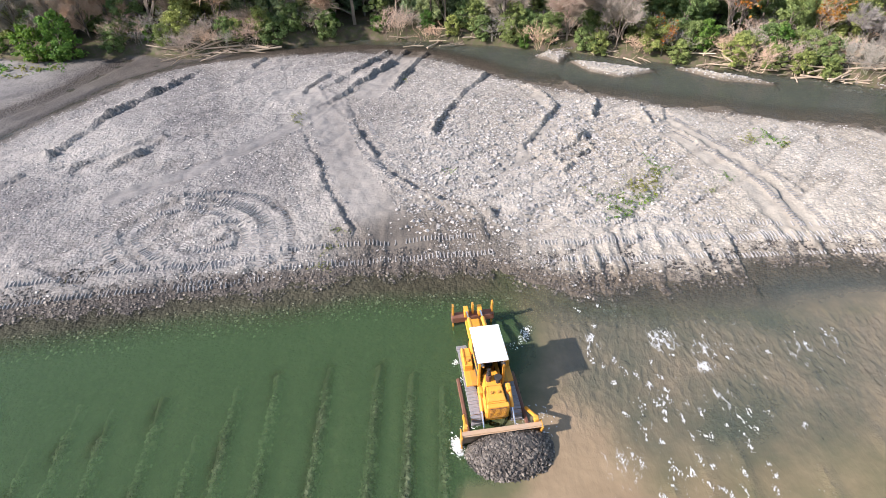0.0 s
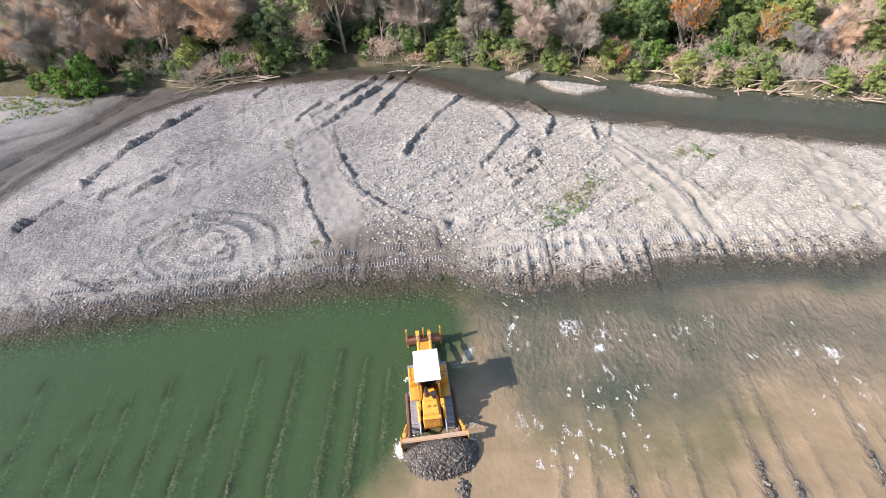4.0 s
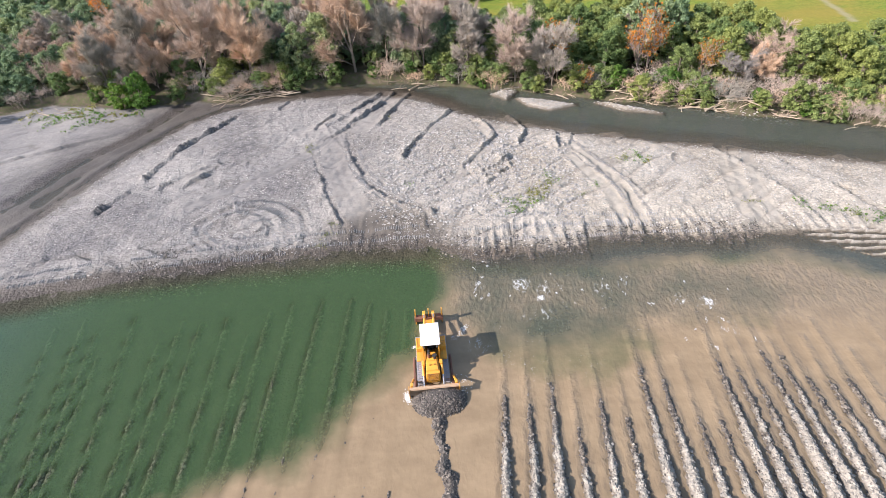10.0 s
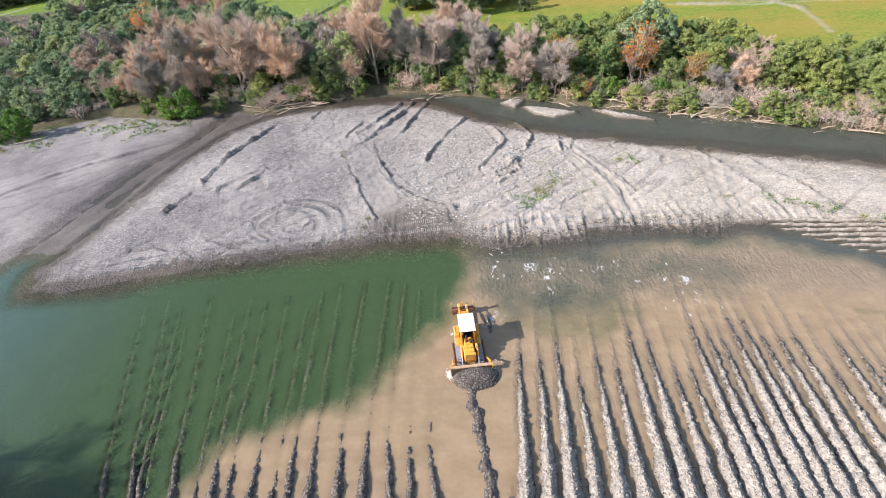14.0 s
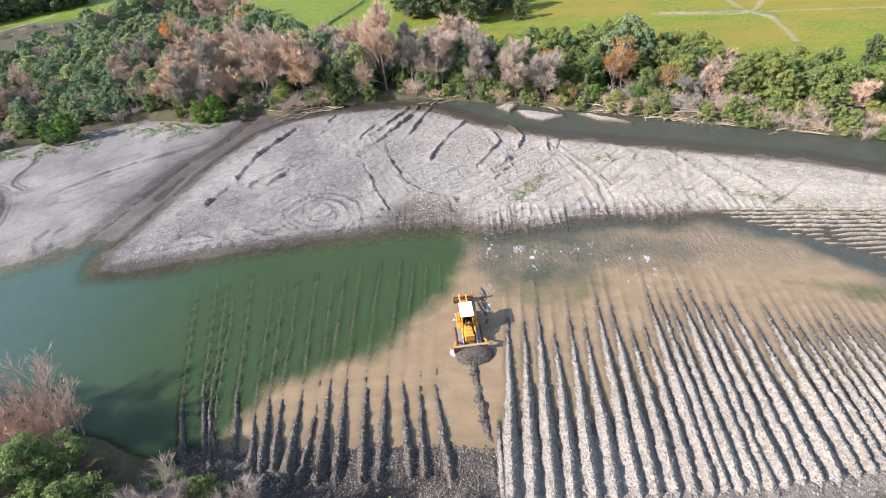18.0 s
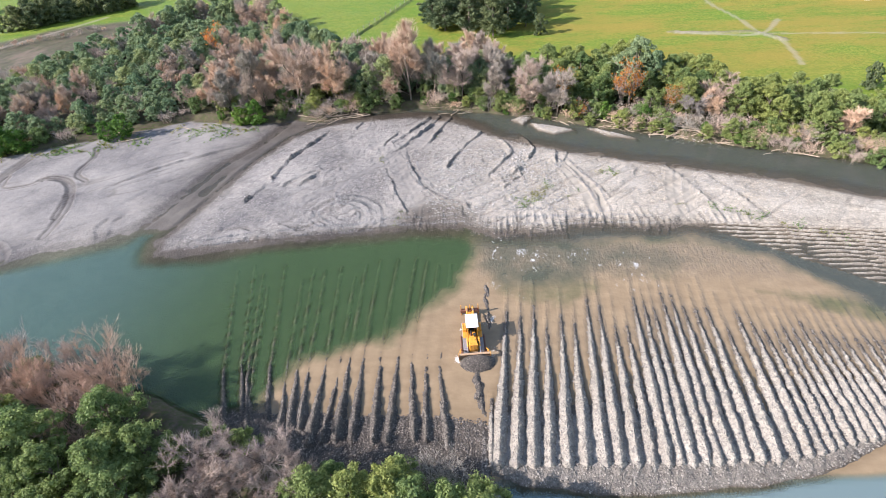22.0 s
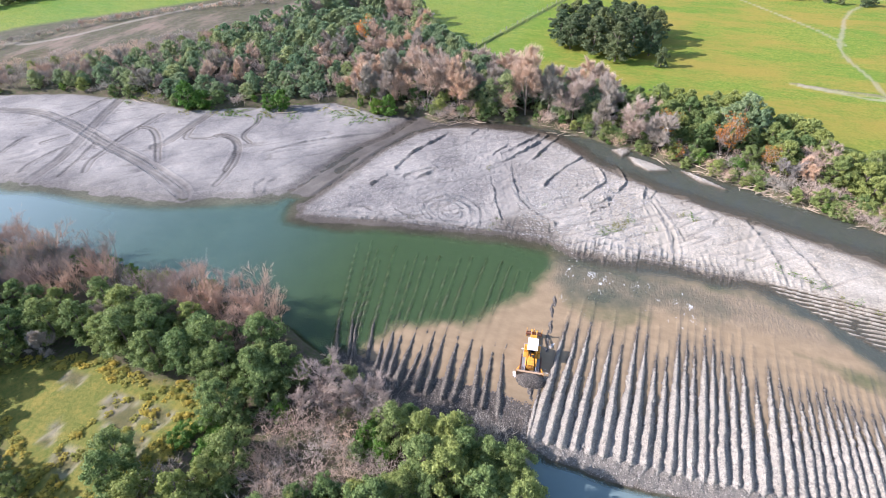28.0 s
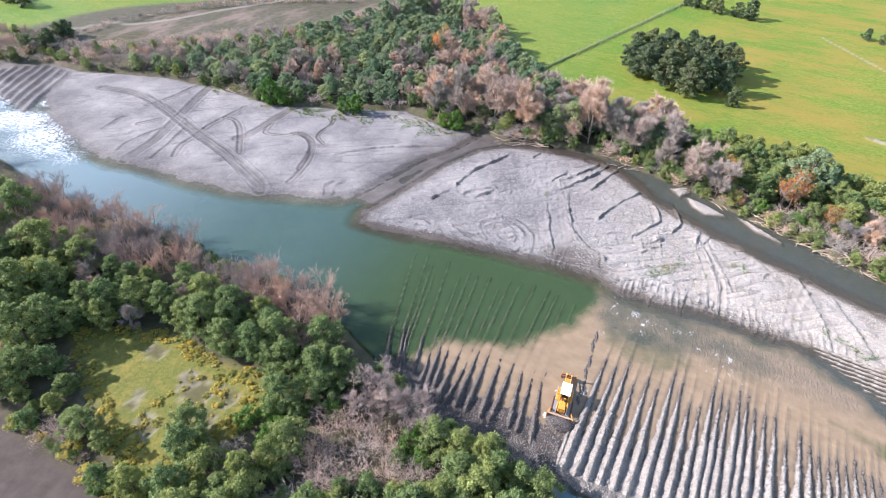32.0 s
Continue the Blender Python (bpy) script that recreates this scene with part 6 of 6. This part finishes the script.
LOGS = [log_mesh(200 + i, (2.0, 2.8, 4.0, 5.6, 2.4, 1.4)[i], (0.045, 0.07, 0.09, 0.13, 0.10, 0.04)[i]) for i in range(6)]
rng = np.random.default_rng(31)
for (ax, ay), (bx, by), n, spread in (((-24, 54.5), (-36, 50.6), 60, 1.3), ((-6, 55.8), (4, 54.6), 14, 1.2), ((32, 44.6), (43, 40.4), 44, 0.55), ((44, 39.8), (57, 34.6), 36, 0.6), ((14, 51), (26, 47), 10, 1.0), ((58, 33.6), (70, 29.5), 16, 1.2), ((-60, 50), (-82, 44), 10, 2.0), ((-126, 37), (-122, 35), 4, 1.0)):
    for i in range(n):
        s = rng.uniform(0, 1)
        x, y = ax + (bx - ax) * s + rng.normal() * spread * 0.6, ay + (by - ay) * s + rng.normal() * spread
        o = tagged(new("driftwood_log", LOGS[int(rng.integers(0, 6))]), "bleached driftwood log stranded on the bank", "log", "driftwood")
        along = math.degrees(math.atan2(by - ay, bx - ax))
        o.matrix_basis = pose(x, y, max(ground_at(x, y), 0) + 0.12 + 0.25 * rng.random(), rng.uniform(-15, 15), rng.uniform(-14, 10), along + rng.normal() * 40)

# ---- fence, silos ----
POST = shade_mat("weathered_post", (0.25, 0.23, 0.20), 0.9, wear=0.4)
WIRE = shade_mat("galvanised_wire", (0.35, 0.35, 0.34), 0.5, 0.6)
SILO = shade_mat("galvanised_silo", (0.62, 0.64, 0.66), 0.35, 0.5, wear=0.2)


def fence(a, b, gap=4.0):
    f = tagged(new("wire_fence"), "post and wire fence between green pastures", "fence")
    a, b = Vector(a), Vector(b)
    n = int((b - a).length / gap)
    post = mesh_of("post", built(box, (0, 0, 0.6), (0.16, 0.16, 1.4), 0.02), POST)
    for i in range(n + 1):
        p = a.lerp(b, i / n)
        o = new("post", post)
        o.parent = f
        o.location = (p.x, p.y, ground_at(p.x, p.y))
    for z in (0.4, 0.75, 1.1):
        bm = bmesh.new()
        for i in range(n):
            p, q = a.lerp(b, i / n), a.lerp(b, (i + 1) / n)
            rod(bm, (p.x, p.y, ground_at(p.x, p.y) + z), (q.x, q.y, ground_at(q.x, q.y) + z), 0.012, None, 4)
        part("wire", bm, WIRE, f)


fence((-40, 100, 0), (-2, 220, 0))
for x, y, h in ((121, 127, 6), (126, 124, 7)):
    s = tagged(new("grain_silo"), "small galvanised grain silo in the pasture", "silo", "silos")
    s.location = (x, y, ground_at(x, y) - 0.1)
    part("barrel", built(rod, (0, 0, 0), (0, 0, h * 0.75), 2.0, None, 20), SILO, s)
    part("cone_roof", built(rod, (0, 0, h * 0.75), (0, 0, h), 2.15, 0.3, 20), SILO, s)
    for k in range(3):
        part("hoop", built(rod, (0, 0, h * (0.15 + 0.22 * k)), (0, 0, h * (0.15 + 0.22 * k) + 0.08), 2.04, None, 20), SILO, s)

# ---- stones ----
rng = np.random.default_rng(41)


def heights(x, y):
    i = np.clip(np.searchsorted(gx_lines, x) - 1, 0, len(gx_lines) - 2)
    j = np.clip(np.searchsorted(gy_lines, y) - 1, 0, len(gy_lines) - 2)
    u = (x - gx_lines[i]) / (gx_lines[i + 1] - gx_lines[i])
    v = (y - gy_lines[j]) / (gy_lines[j + 1] - gy_lines[j])
    return (GZ[j, i] * (1 - u) + GZ[j, i + 1] * u) * (1 - v) + (GZ[j + 1, i] * (1 - u) + GZ[j + 1, i + 1] * u) * v


def cobbles(name, label, n, span, sizes, test, mat):
    x, y = rng.uniform(span[0], span[1], n), rng.uniform(span[2], span[3], n)
    z = heights(x, y)
    keep = test(x, y, z)
    x, y, z = x[keep], y[keep], z[keep]
    s = sizes[0] * (sizes[1] / sizes[0]) ** (rng.uniform(0, 1, len(x)) ** 2.2)
    v, tri = stone_verts(len(x), rng, s)
    v += np.stack([x, y, z + s * 0.18], -1)[:, None]
    tagged(new(name, many_mesh(name, v, tri, mat)), label, "stones", kind="stuff")


def on_bar(x, y, z):
    lumpy = rough_noise(x, y, 7.0, 51, 3)
    return (inside(x, y, MAIN_BAR) > 0.2) & (z > 0.12) & (lumpy + 0.55 * step(x, -10, 12) > rng.uniform(-0.7, 0.9, len(x))) & (cover["fine"][np.searchsorted(gy_lines, y) - 1, np.searchsorted(gx_lines, x) - 1] < 0.6)


def on_apron(x, y, z):
    return (z > 0.03) & (inside(x, y, SOUTH_LAND) < 0) & (y < np.interp(x, [10, 20, 30, 39, 44, 48, 52, 60, 70], [-35.2, -35, -34.6, -33.8, -33, -31.4, -30.4, -28.4, -26]))


cobbles("cobbles", "grey and buff river cobbles on the gravel bar", 56000, (-46, 60, 1, 52), (0.05, 0.14), on_bar, STONE)
cobbles("large_cobbles", "large pale river stones on the crown of the bar", 5200, (-4, 22, 11, 34), (0.10, 0.24), lambda x, y, z: rough_noise(x, y, 6.0, 53, 3) > rng.uniform(-0.7, 0.5, len(x)), STONE)
cobbles("apron_cobbles", "brown river cobbles at the foot of the windrows", 30000, (8, 71, -40, -26), (0.06, 0.17), on_apron, APRON_STONE)
cobbles("wet_cobbles", "dark wet cobbles on the gravel under the bank", 16000, (-25, 9.3, -38, -28), (0.06, 0.16), lambda x, y, z: (z > -0.05) & (inside(x, y, SOUTH_LAND) < 0), WET_STONE)
cobbles("islet_cobbles", "pale cobbles on the islets and the far bank", 9000, (10, 62, 33, 52), (0.08, 0.24), lambda x, y, z: (z > 0.05) & (np.maximum.reduce([inside(x, y, o) for o in ISLETS]) > -0.6) | ((np.abs(inside(x, y, NORTH_LAND)) < 0.8) & (x > 44) & (x < 56)), STONE)
cobbles("shore_cobbles", "wet cobbles along the water's edge", 16000, (-30, 40, 2, 9.5), (0.06, 0.15), lambda x, y, z: (z > -0.06) & (z < 0.30), WET_STONE)
cobbles("drowned_cobbles", "cobbles under shallow green water", 16000, (-36, 6, -24, 5), (0.06, 0.13), lambda x, y, z: (z > -0.42) & (z < -0.14), APRON_STONE)


# ---- the windrows, one by one: a ragged bank with its loose stones ----
def windrow(r, seed):
    tx, ty, fx, fy, top, tail, lean, dark = r
    rnd = np.random.default_rng(seed)
    rows = np.arange(fy - 1.2, ty + tail, 0.17)
    u = np.linspace(-1, 1, 17)
    X, Y = np.meshgrid(u, rows)
    _, _, mid, crest = ridge_height(r, 0 * X, Y)
    X = mid + X * (np.maximum(crest, -0.3) + 0.62) / 1.0
    Z, S, _, _ = ridge_height(r, X, Y)
    if dark:
        wet, pale = np.where(S < 0.02, 0.62, 0.80) + 0.15 * rough_noise(X, Y, 1.5, 44, 2), 0 * X + 0.25
    else:
        wet = np.clip(np.maximum(step(0.26 - Z, 0, 0.22), 0.9 * step(0.24 - S, 0, 0.16)), 0, 0.95)
        wet = np.maximum(wet, 0.28 * step(0.55 - (Z - crest + 0.7), 0, 0.35))
        pale = 0 * X + 0.66
        wet = np.maximum(wet, 0.16 + 0.1 * rough_noise(X, Y, 2.0, 45, 2))
    ob = tagged(new("gravel_windrow"), "ragged windrow of dark wet gravel rising out of the water" if dark else "long ragged windrow of pale river gravel pushed up by the blade", "gravel windrow", "windrows west" if dark else "windrows east")
    i = np.arange(X.size).reshape(X.shape)
    quads = np.stack([i[:-1, :-1], i[:-1, 1:], i[1:, 1:], i[1:, :-1]], -1).reshape(-1, 4)
    me = many_mesh("bank", np.stack([X, Y, Z], -1).reshape(1, -1, 3), quads, GROUND)
    for key, v in dict(wet=wet, pale=pale).items():
        me.attributes.new(key, "FLOAT", "POINT").data.foreach_set("value", v.ravel().astype(np.float32))
    bank = new("bank", me)
    bank.parent = ob
    out = 0.92 * tail if dark else min(tail, 8) * 0.6
    n = int((ty - fy) * 62 + out * (60 if dark else 20))
    py = rnd.uniform(fy - 0.8, ty + out, n)
    _, _, mid, crest = ridge_height(r, 0 * py, py)
    px = mid + np.clip(rnd.normal(0, 0.36, n), -0.9, 0.9) * (np.maximum(crest, -0.1) + 0.5) / 1.0
    pz, ps, _, _ = ridge_height(r, px, py)
    damp = (pz < 0.10 + rnd.normal(0, 0.05, n)) | (ps < 0.16 + rnd.normal(0, 0.03, n)) | dark
    drowned = (ps < -0.02) & damp & dark & (pz < -0.12)
    size = rnd.uniform(0.05, 0.12, n) * rnd.uniform(0.7, 1.5, n) * np.where(drowned, 1.1, np.where((ps < 0) & dark, 0.6, 1.0))
    v, tri = stone_verts(n, rnd, size)
    v += np.stack([px, py, pz + 0.02], -1)[:, None]
    for name, keep, mat in (("rubble", ~damp, BUFF_STONE), ("wet_rubble", damp & ~drowned, WET_STONE), ("drowned_rubble", drowned, APRON_STONE)):
        if keep.any():
            st = new(name, many_mesh(name, v[keep], tri, mat))
            st.parent = ob
            tagged(st, kind="stuff")


for i, r in enumerate(RIDGES):
    windrow(r, 500 + i)

# the larger stones of the bar, one by one
shapes = []
for i in range(8):
    v, tri = stone_verts(1, rng, np.array([1.0]), 0.7)
    shapes.append(many_mesh("stone", v, tri, STONE))
count = 0
while count < 300:
    x, y = rng.uniform(-1, 19), rng.uniform(11.5, 29)
    if rough_noise(np.array([x]), np.array([y]), 4.0, 61, 2)[0] < rng.uniform(-0.6, 0.5):
        continue
    s = rng.uniform(0.12, 0.27)
    o = new("stone", shapes[count % 8])
    o.parent = ground
    o.matrix_basis = pose(x, y, ground_at(x, y) + s * 0.25, rng.uniform(-20, 20), rng.uniform(-20, 20), rng.uniform(0, 360)) @ Matrix.Diagonal((s, s * rng.uniform(0.7, 1.0), s, 1))
    count += 1


# ---- cleat prints of the crawler tracks: low bars of pressed sand, too many to count ----
SAND = Nodes("pressed_sand")
_f = SAND.noise(SAND.coords(), 6, 5)
SAND = SAND.set(Base_Color=SAND.mix(_f, (0.17, 0.163, 0.152), (0.30, 0.288, 0.268)), Roughness=0.92)
rng = np.random.default_rng(77)
PRINTS = [[(-21.4, 7.8), (-23.8, 10), (-24.3, 12.4), (-21, 15.2), (-15.4, 13.3), (-13.6, 9.9), (-14.6, 7.2), (-18.5, 6.6)], [(-23, 14.6), (-18.5, 15.6), (-15.3, 14.8), (-12.8, 12), (-12, 7.2)], [(-17.5, 11.4), (-15.6, 11.8), (-15, 9.4), (-17.8, 8.4), (-20, 9.4), (-19.6, 11)],
          [(-30, 5.2), (-22, 6.4), (-12, 7.6)], [(-12, 8.4), (-4, 9.2), (4, 9.6)], [(7, 8.6), (16, 8.6), (26, 9.2), (36, 8.8)], [(-34, 4.6), (-40, 3.4), (-44, 2.4)], [(10, 10.6), (20, 10.9), (30, 10.2)], [(22.5, 30), (24, 25), (26.6, 19), (28.3, 11)], [(-8.2, 29), (-6.6, 24), (-3, 18), (1, 14.2)],
          [(-147, 21.9), (-134, 19), (-119, 13.8), (-96, 6.3), (-79, -1.2)]]
bars = []
for pts in PRINTS:
    line = np.array(curve(pts, 60))
    wide = 0.95 if pts[0][0] > -100 else 1.2
    gap = 0.27 if pts[0][0] > -100 else 0.55
    seg = np.linalg.norm(np.diff(line, axis=0), axis=1)
    at = np.concatenate([[0], np.cumsum(seg)])
    for s in np.arange(0.2, at[-1] - 0.2, gap):
        p = np.array([np.interp(s, at, line[:, 0]), np.interp(s, at, line[:, 1])])
        q = np.array([np.interp(s + 0.1, at, line[:, 0]), np.interp(s + 0.1, at, line[:, 1])])
        d = (q - p) / np.linalg.norm(q - p)
        for side in (-1, 1):
            if rng.random() < 0.82:
                c = p + side * wide * np.array([-d[1], d[0]])
                bars.append((c[0], c[1], d[0], d[1]))
bars = np.array(bars)
z = heights(bars[:, 0], bars[:, 1])
ok = z > 0.02
bars, z = bars[ok], z[ok]
unit = np.array([(-0.06, -0.27, -0.05), (0.06, -0.27, -0.05), (0.06, 0.27, -0.05), (-0.06, 0.27, -0.05), (-0.02, -0.25, 0.06), (0.03, -0.25, 0.06), (0.03, 0.25, 0.06), (-0.02, 0.25, 0.06)])
v = unit[None] * (1 + rng.uniform(-0.2, 0.2, (len(bars), 8, 3)))
cx, cy = bars[:, 2, None], bars[:, 3, None]
v = np.stack([v[:, :, 0] * cx - v[:, :, 1] * cy + bars[:, 0, None], v[:, :, 0] * cy + v[:, :, 1] * cx + bars[:, 1, None], v[:, :, 2] + z[:, None]], -1)
faces = np.array([(4, 5, 6, 7), (0, 1, 5, 4), (1, 2, 6, 5), (2, 3, 7, 6), (3, 0, 4, 7)])
tagged(new("track_prints", many_mesh("track_prints", v, faces, SAND)), "cleat prints of crawler tracks pressed into the gravel", "track marks", kind="stuff")


# ---- splash where the blade cuts the water ----
FOAM = Nodes("white_foam")
_f = FOAM.noise(FOAM.coords(), 5, 6, 0.7)
FOAM = FOAM.set(Base_Color=FOAM.mix(_f, (0.46, 0.46, 0.43), (0.72, 0.72, 0.69)), Roughness=0.7)


def splash_part(name, spots, parent):
    """Flat shreds of foam round the given spots: x, y, spread, count."""
    r = np.random.default_rng(len(spots) + 3)
    v = []
    for sx, sy, spread, n in spots:
        c = np.stack([sx + r.normal(0, spread, n), sy + r.normal(0, spread * 1.3, n), r.uniform(0.44, 0.50, n)], -1)
        size = r.uniform(0.012, 0.045, n)
        w, tri = stone_verts(n, r, size, 0.35)
        w = w * np.array([r.uniform(1.2, 2.0), 0.8, 0.5])
        a = r.normal(-1.05, 0.5, n)[:, None]
        w = np.stack([w[:, :, 0] * np.cos(a) - w[:, :, 1] * np.sin(a), w[:, :, 0] * np.sin(a) + w[:, :, 1] * np.cos(a), w[:, :, 2]], -1)
        v.append(w + c[:, None])
    o = new(name, many_mesh(name, np.concatenate(v), tri, FOAM))
    o.parent = parent
    return tagged(o, kind="stuff")


splash = tagged(new("water_splash"), "white water splashing round the blade and tracks", "splash")
splash_part("blade_foam", [(-2.25, -3.75, 0.13, 260), (-2.3, -3.4, 0.12, 90), (-2.2, -4.1, 0.10, 70), (2.3, -3.7, 0.14, 50), (-1.5, -3.0, 0.2, 30), (1.4, -3.0, 0.2, 30)], splash)
splash_part("track_foam", [(-1.5, 1.6, 0.10, 40), (-1.5, 0.2, 0.08, 30), (2.1, 2.3, 0.2, 20), (2.8, 2.7, 0.16, 40), (3.1, 3.1, 0.13, 60), (3.3, 3.5, 0.11, 50), (2.5, -2.6, 0.3, 24)], splash)


# ---- white water that the blade throws up: crests of foam in rigid patches that drift off and go under ----
def foam_patch(seed, crests, span):
    r = np.random.default_rng(seed)
    ob = tagged(new("whitecap_patch"), "broken white crests on the current beside the blade", "whitecaps", "whitecaps")
    v = []
    for k in range(crests):
        cx, cy = r.uniform(span[0], span[1]), r.uniform(span[2], span[3])
        length, turn, n = r.uniform(0.15, 0.6), r.normal(1.75, 0.4), int(r.integers(4, 26))
        u = r.normal(0, 0.5, n)
        bend = 0.25 * u * u * length
        across = bend + r.normal(0, 0.07, n)
        c = np.stack([cx + u * length * math.cos(turn) - across * math.sin(turn), cy + u * length * math.sin(turn) + across * math.cos(turn), r.uniform(0.0, 0.05, n)], -1)
        w, tri = stone_verts(n, r, r.uniform(0.008, 0.04, n) * np.exp(-u * u), 0.4)
        v.append(w * np.array([1.0, 2.2, 0.6]) + c[:, None])
    o = new("foam", many_mesh("foam", np.concatenate(v), tri, FOAM))
    o.parent = ob
    tagged(o, kind="stuff")
    return ob


WHITE_WATER = [foam_patch(700 + i, n, span) for i, (n, span) in enumerate(((16, (9.4, 12.6, -6.6, -1.6)), (22, (11.5, 16.5, -9.6, -4.4)), (18, (8.6, 12.5, -10.6, -6.8)), (6, (15.5, 19, -9, -3.5))))]
STANDING = [foam_patch(720, 10, (8.2, 10.0, -1.6, 4.4)), foam_patch(721, 14, (11, 24, -1.4, 2.0)), foam_patch(722, 6, (24, 35, -3.6, 0.4)), foam_patch(723, 8, (26, 34, -8.5, -3.5))]

# ---- what moves ----
# seconds, place of the middle of the bulldozer, heading; the heap keeps just ahead of the blade
DRIVE = [(0, 2.3, -2.3, 7.2), (3, 2.6, -4.4, 6.8), (5, 3.05, -5.9, 6.0), (7, 3.55, -7.3, 5.0), (9, 4.2, -8.4, 5.4), (13, 5.3, -10.7, 5.6), (16, 5.45, -13.0, 6.2),
         (19, 5.6, -15.3, 6.8), (23, 5.95, -18.7, 6.8), (25.5, 6.05, -20.5, 6.6), (28, 6.2, -22.2, 6.2), (30, 6.2, -23.6, 6.0), (32, 6.15, -24.8, 5.8)]


def windrow_mesh(seed, half, top):
    """A length of loose gravel bank, ragged at its ends."""
    r = np.random.default_rng(seed)
    n = 700
    py = np.clip(r.normal(0, 1.0, n), -1.9, 1.9)
    swing = 0.14 * np.sin(py * 1.9 + seed)
    px = r.normal(0, half * 0.62, n) + swing
    taper = np.clip(2.1 - np.abs(py), 0.1, 1)
    pz = top * np.clip(1 - np.abs(px - swing) / (half * 1.25), 0, 1) * taper * (0.85 + 0.2 * np.sin(py * 3.3 + seed * 1.7)) - 0.04
    v, tri = stone_verts(n, r, r.uniform(0.05, 0.16, n))
    v += np.stack([px, py, pz], -1)[:, None]
    me = many_mesh("gravel_windrow", v, tri, WET_STONE)
    bm = bmesh.new()
    bm.from_mesh(me)
    rows = []
    for k in range(9):
        y = -1.7 + 3.4 * k / 8
        h = top * 0.8 * min(max(2.1 - abs(y), 0), 1) * (0.85 + 0.2 * math.sin(y * 3.3 + seed * 1.7))
        m = 0.14 * math.sin(y * 1.9 + seed)
        rows.append([bm.verts.new((m + u * half * (1 + 0.2 * r.normal()), y, z)) for u, z in ((-1.5, -0.5), (-0.6, h * 0.5), (0, h), (0.6, h * 0.5), (1.5, -0.5))])
    for p, q in zip(rows, rows[1:]):
        for k in range(4):
            bm.faces.new((p[k], p[k + 1], q[k + 1], q[k]))
    bm.to_mesh(me)
    bm.free()
    return me


WINDROWS = [windrow_mesh(300 + i, 0.62 + 0.08 * i, 0.44 + 0.07 * i) for i in range(3)]
LOW_WINDROWS = [windrow_mesh(310 + i, 0.42 + 0.05 * i, 0.30 + 0.04 * i) for i in range(3)]
FRESH, OLD = [], []
for i in range(9):
    o = tagged(new("gravel_windrow", LOW_WINDROWS[i % 3]), "length of dark gravel windrow freshly dropped by the blade", "gravel windrow", "fresh windrow")
    y = -6.4 - 2.1 * i
    FRESH.append((o, 7.45 + 0.06 * (-6.4 - y) + 0.12 * math.sin(i * 2.2), y))
for i in range(9):
    o = tagged(new("gravel_windrow", WINDROWS[(i + 1) % 3]), "length of dark wet gravel windrow ahead of the blade", "gravel windrow", "old windrow")
    y = -12.6 - 2.0 * i
    OLD.append((o, 4.9 + 0.155 * (-12.6 - y) + 0.1 * math.sin(i * 1.7), y))


def motions():
    def depth(t):
        return -0.45 + 0.10 * min(max((t - 20) / 12, 0), 1)

    def passing(y, ahead):
        """When a point that far ahead of the middle of the bulldozer comes to y."""
        ys = [-(b - ahead) for _, _, b, _ in DRIVE]
        return float(np.interp(-y, ys, [t for t, *_ in DRIVE]))

    walk(dozer, [(t, pose(x, y, depth(t), 0, 0, r)) for t, x, y, r in DRIVE])
    walk(heap, [(t, pose(x, y, depth(t), 0, 0, r) @ pose(0, -4.15, 0.12)) for t, x, y, r in DRIVE])
    walk(splash, [(t, pose(x, y, -0.45, 0, 0, r)) for t, x, y, r in DRIVE])
    for i, o in enumerate(WHITE_WATER):
        late = 3.4 + 0.7 * i
        walk(o, [(0, pose(0, 0, 0)), (late, pose(0.5, -0.5, 0)), (late + 1.6, pose(0.8, -0.7, -0.35)), (32, pose(0.8, -0.7, -0.35))])
    # the blade's end leaves a bank behind it
    for o, x, y in FRESH:
        t = min(max(passing(y, -0.5), 0.5), 30.0)
        low, high = pose(x, y, -1.15, 0, 0, 4), pose(x, y, -0.20 - 0.03 * math.cos(y * 1.9) - (0.12 if y > -7 else 0), 0, 0, 4)
        late = passing(y, -0.5) < 31.5
        walk(o, [(0, low), (t, low), (t + 1.6, high if late else low), (32, high if late else low)])
    # and takes up the one before it
    for o, x, y in OLD:
        t = min(max(passing(y, 4.9), 0.5), 30.0)
        low, high = pose(x, y, -1.15, 0, 0, 8), pose(x, y, -0.22, 0, 0, 8)
        gone = passing(y, 4.9) < 31.5
        walk(o, [(0, high), (t, high), (t + 1.6, low if gone else high), (32, low if gone else high)])


motions()
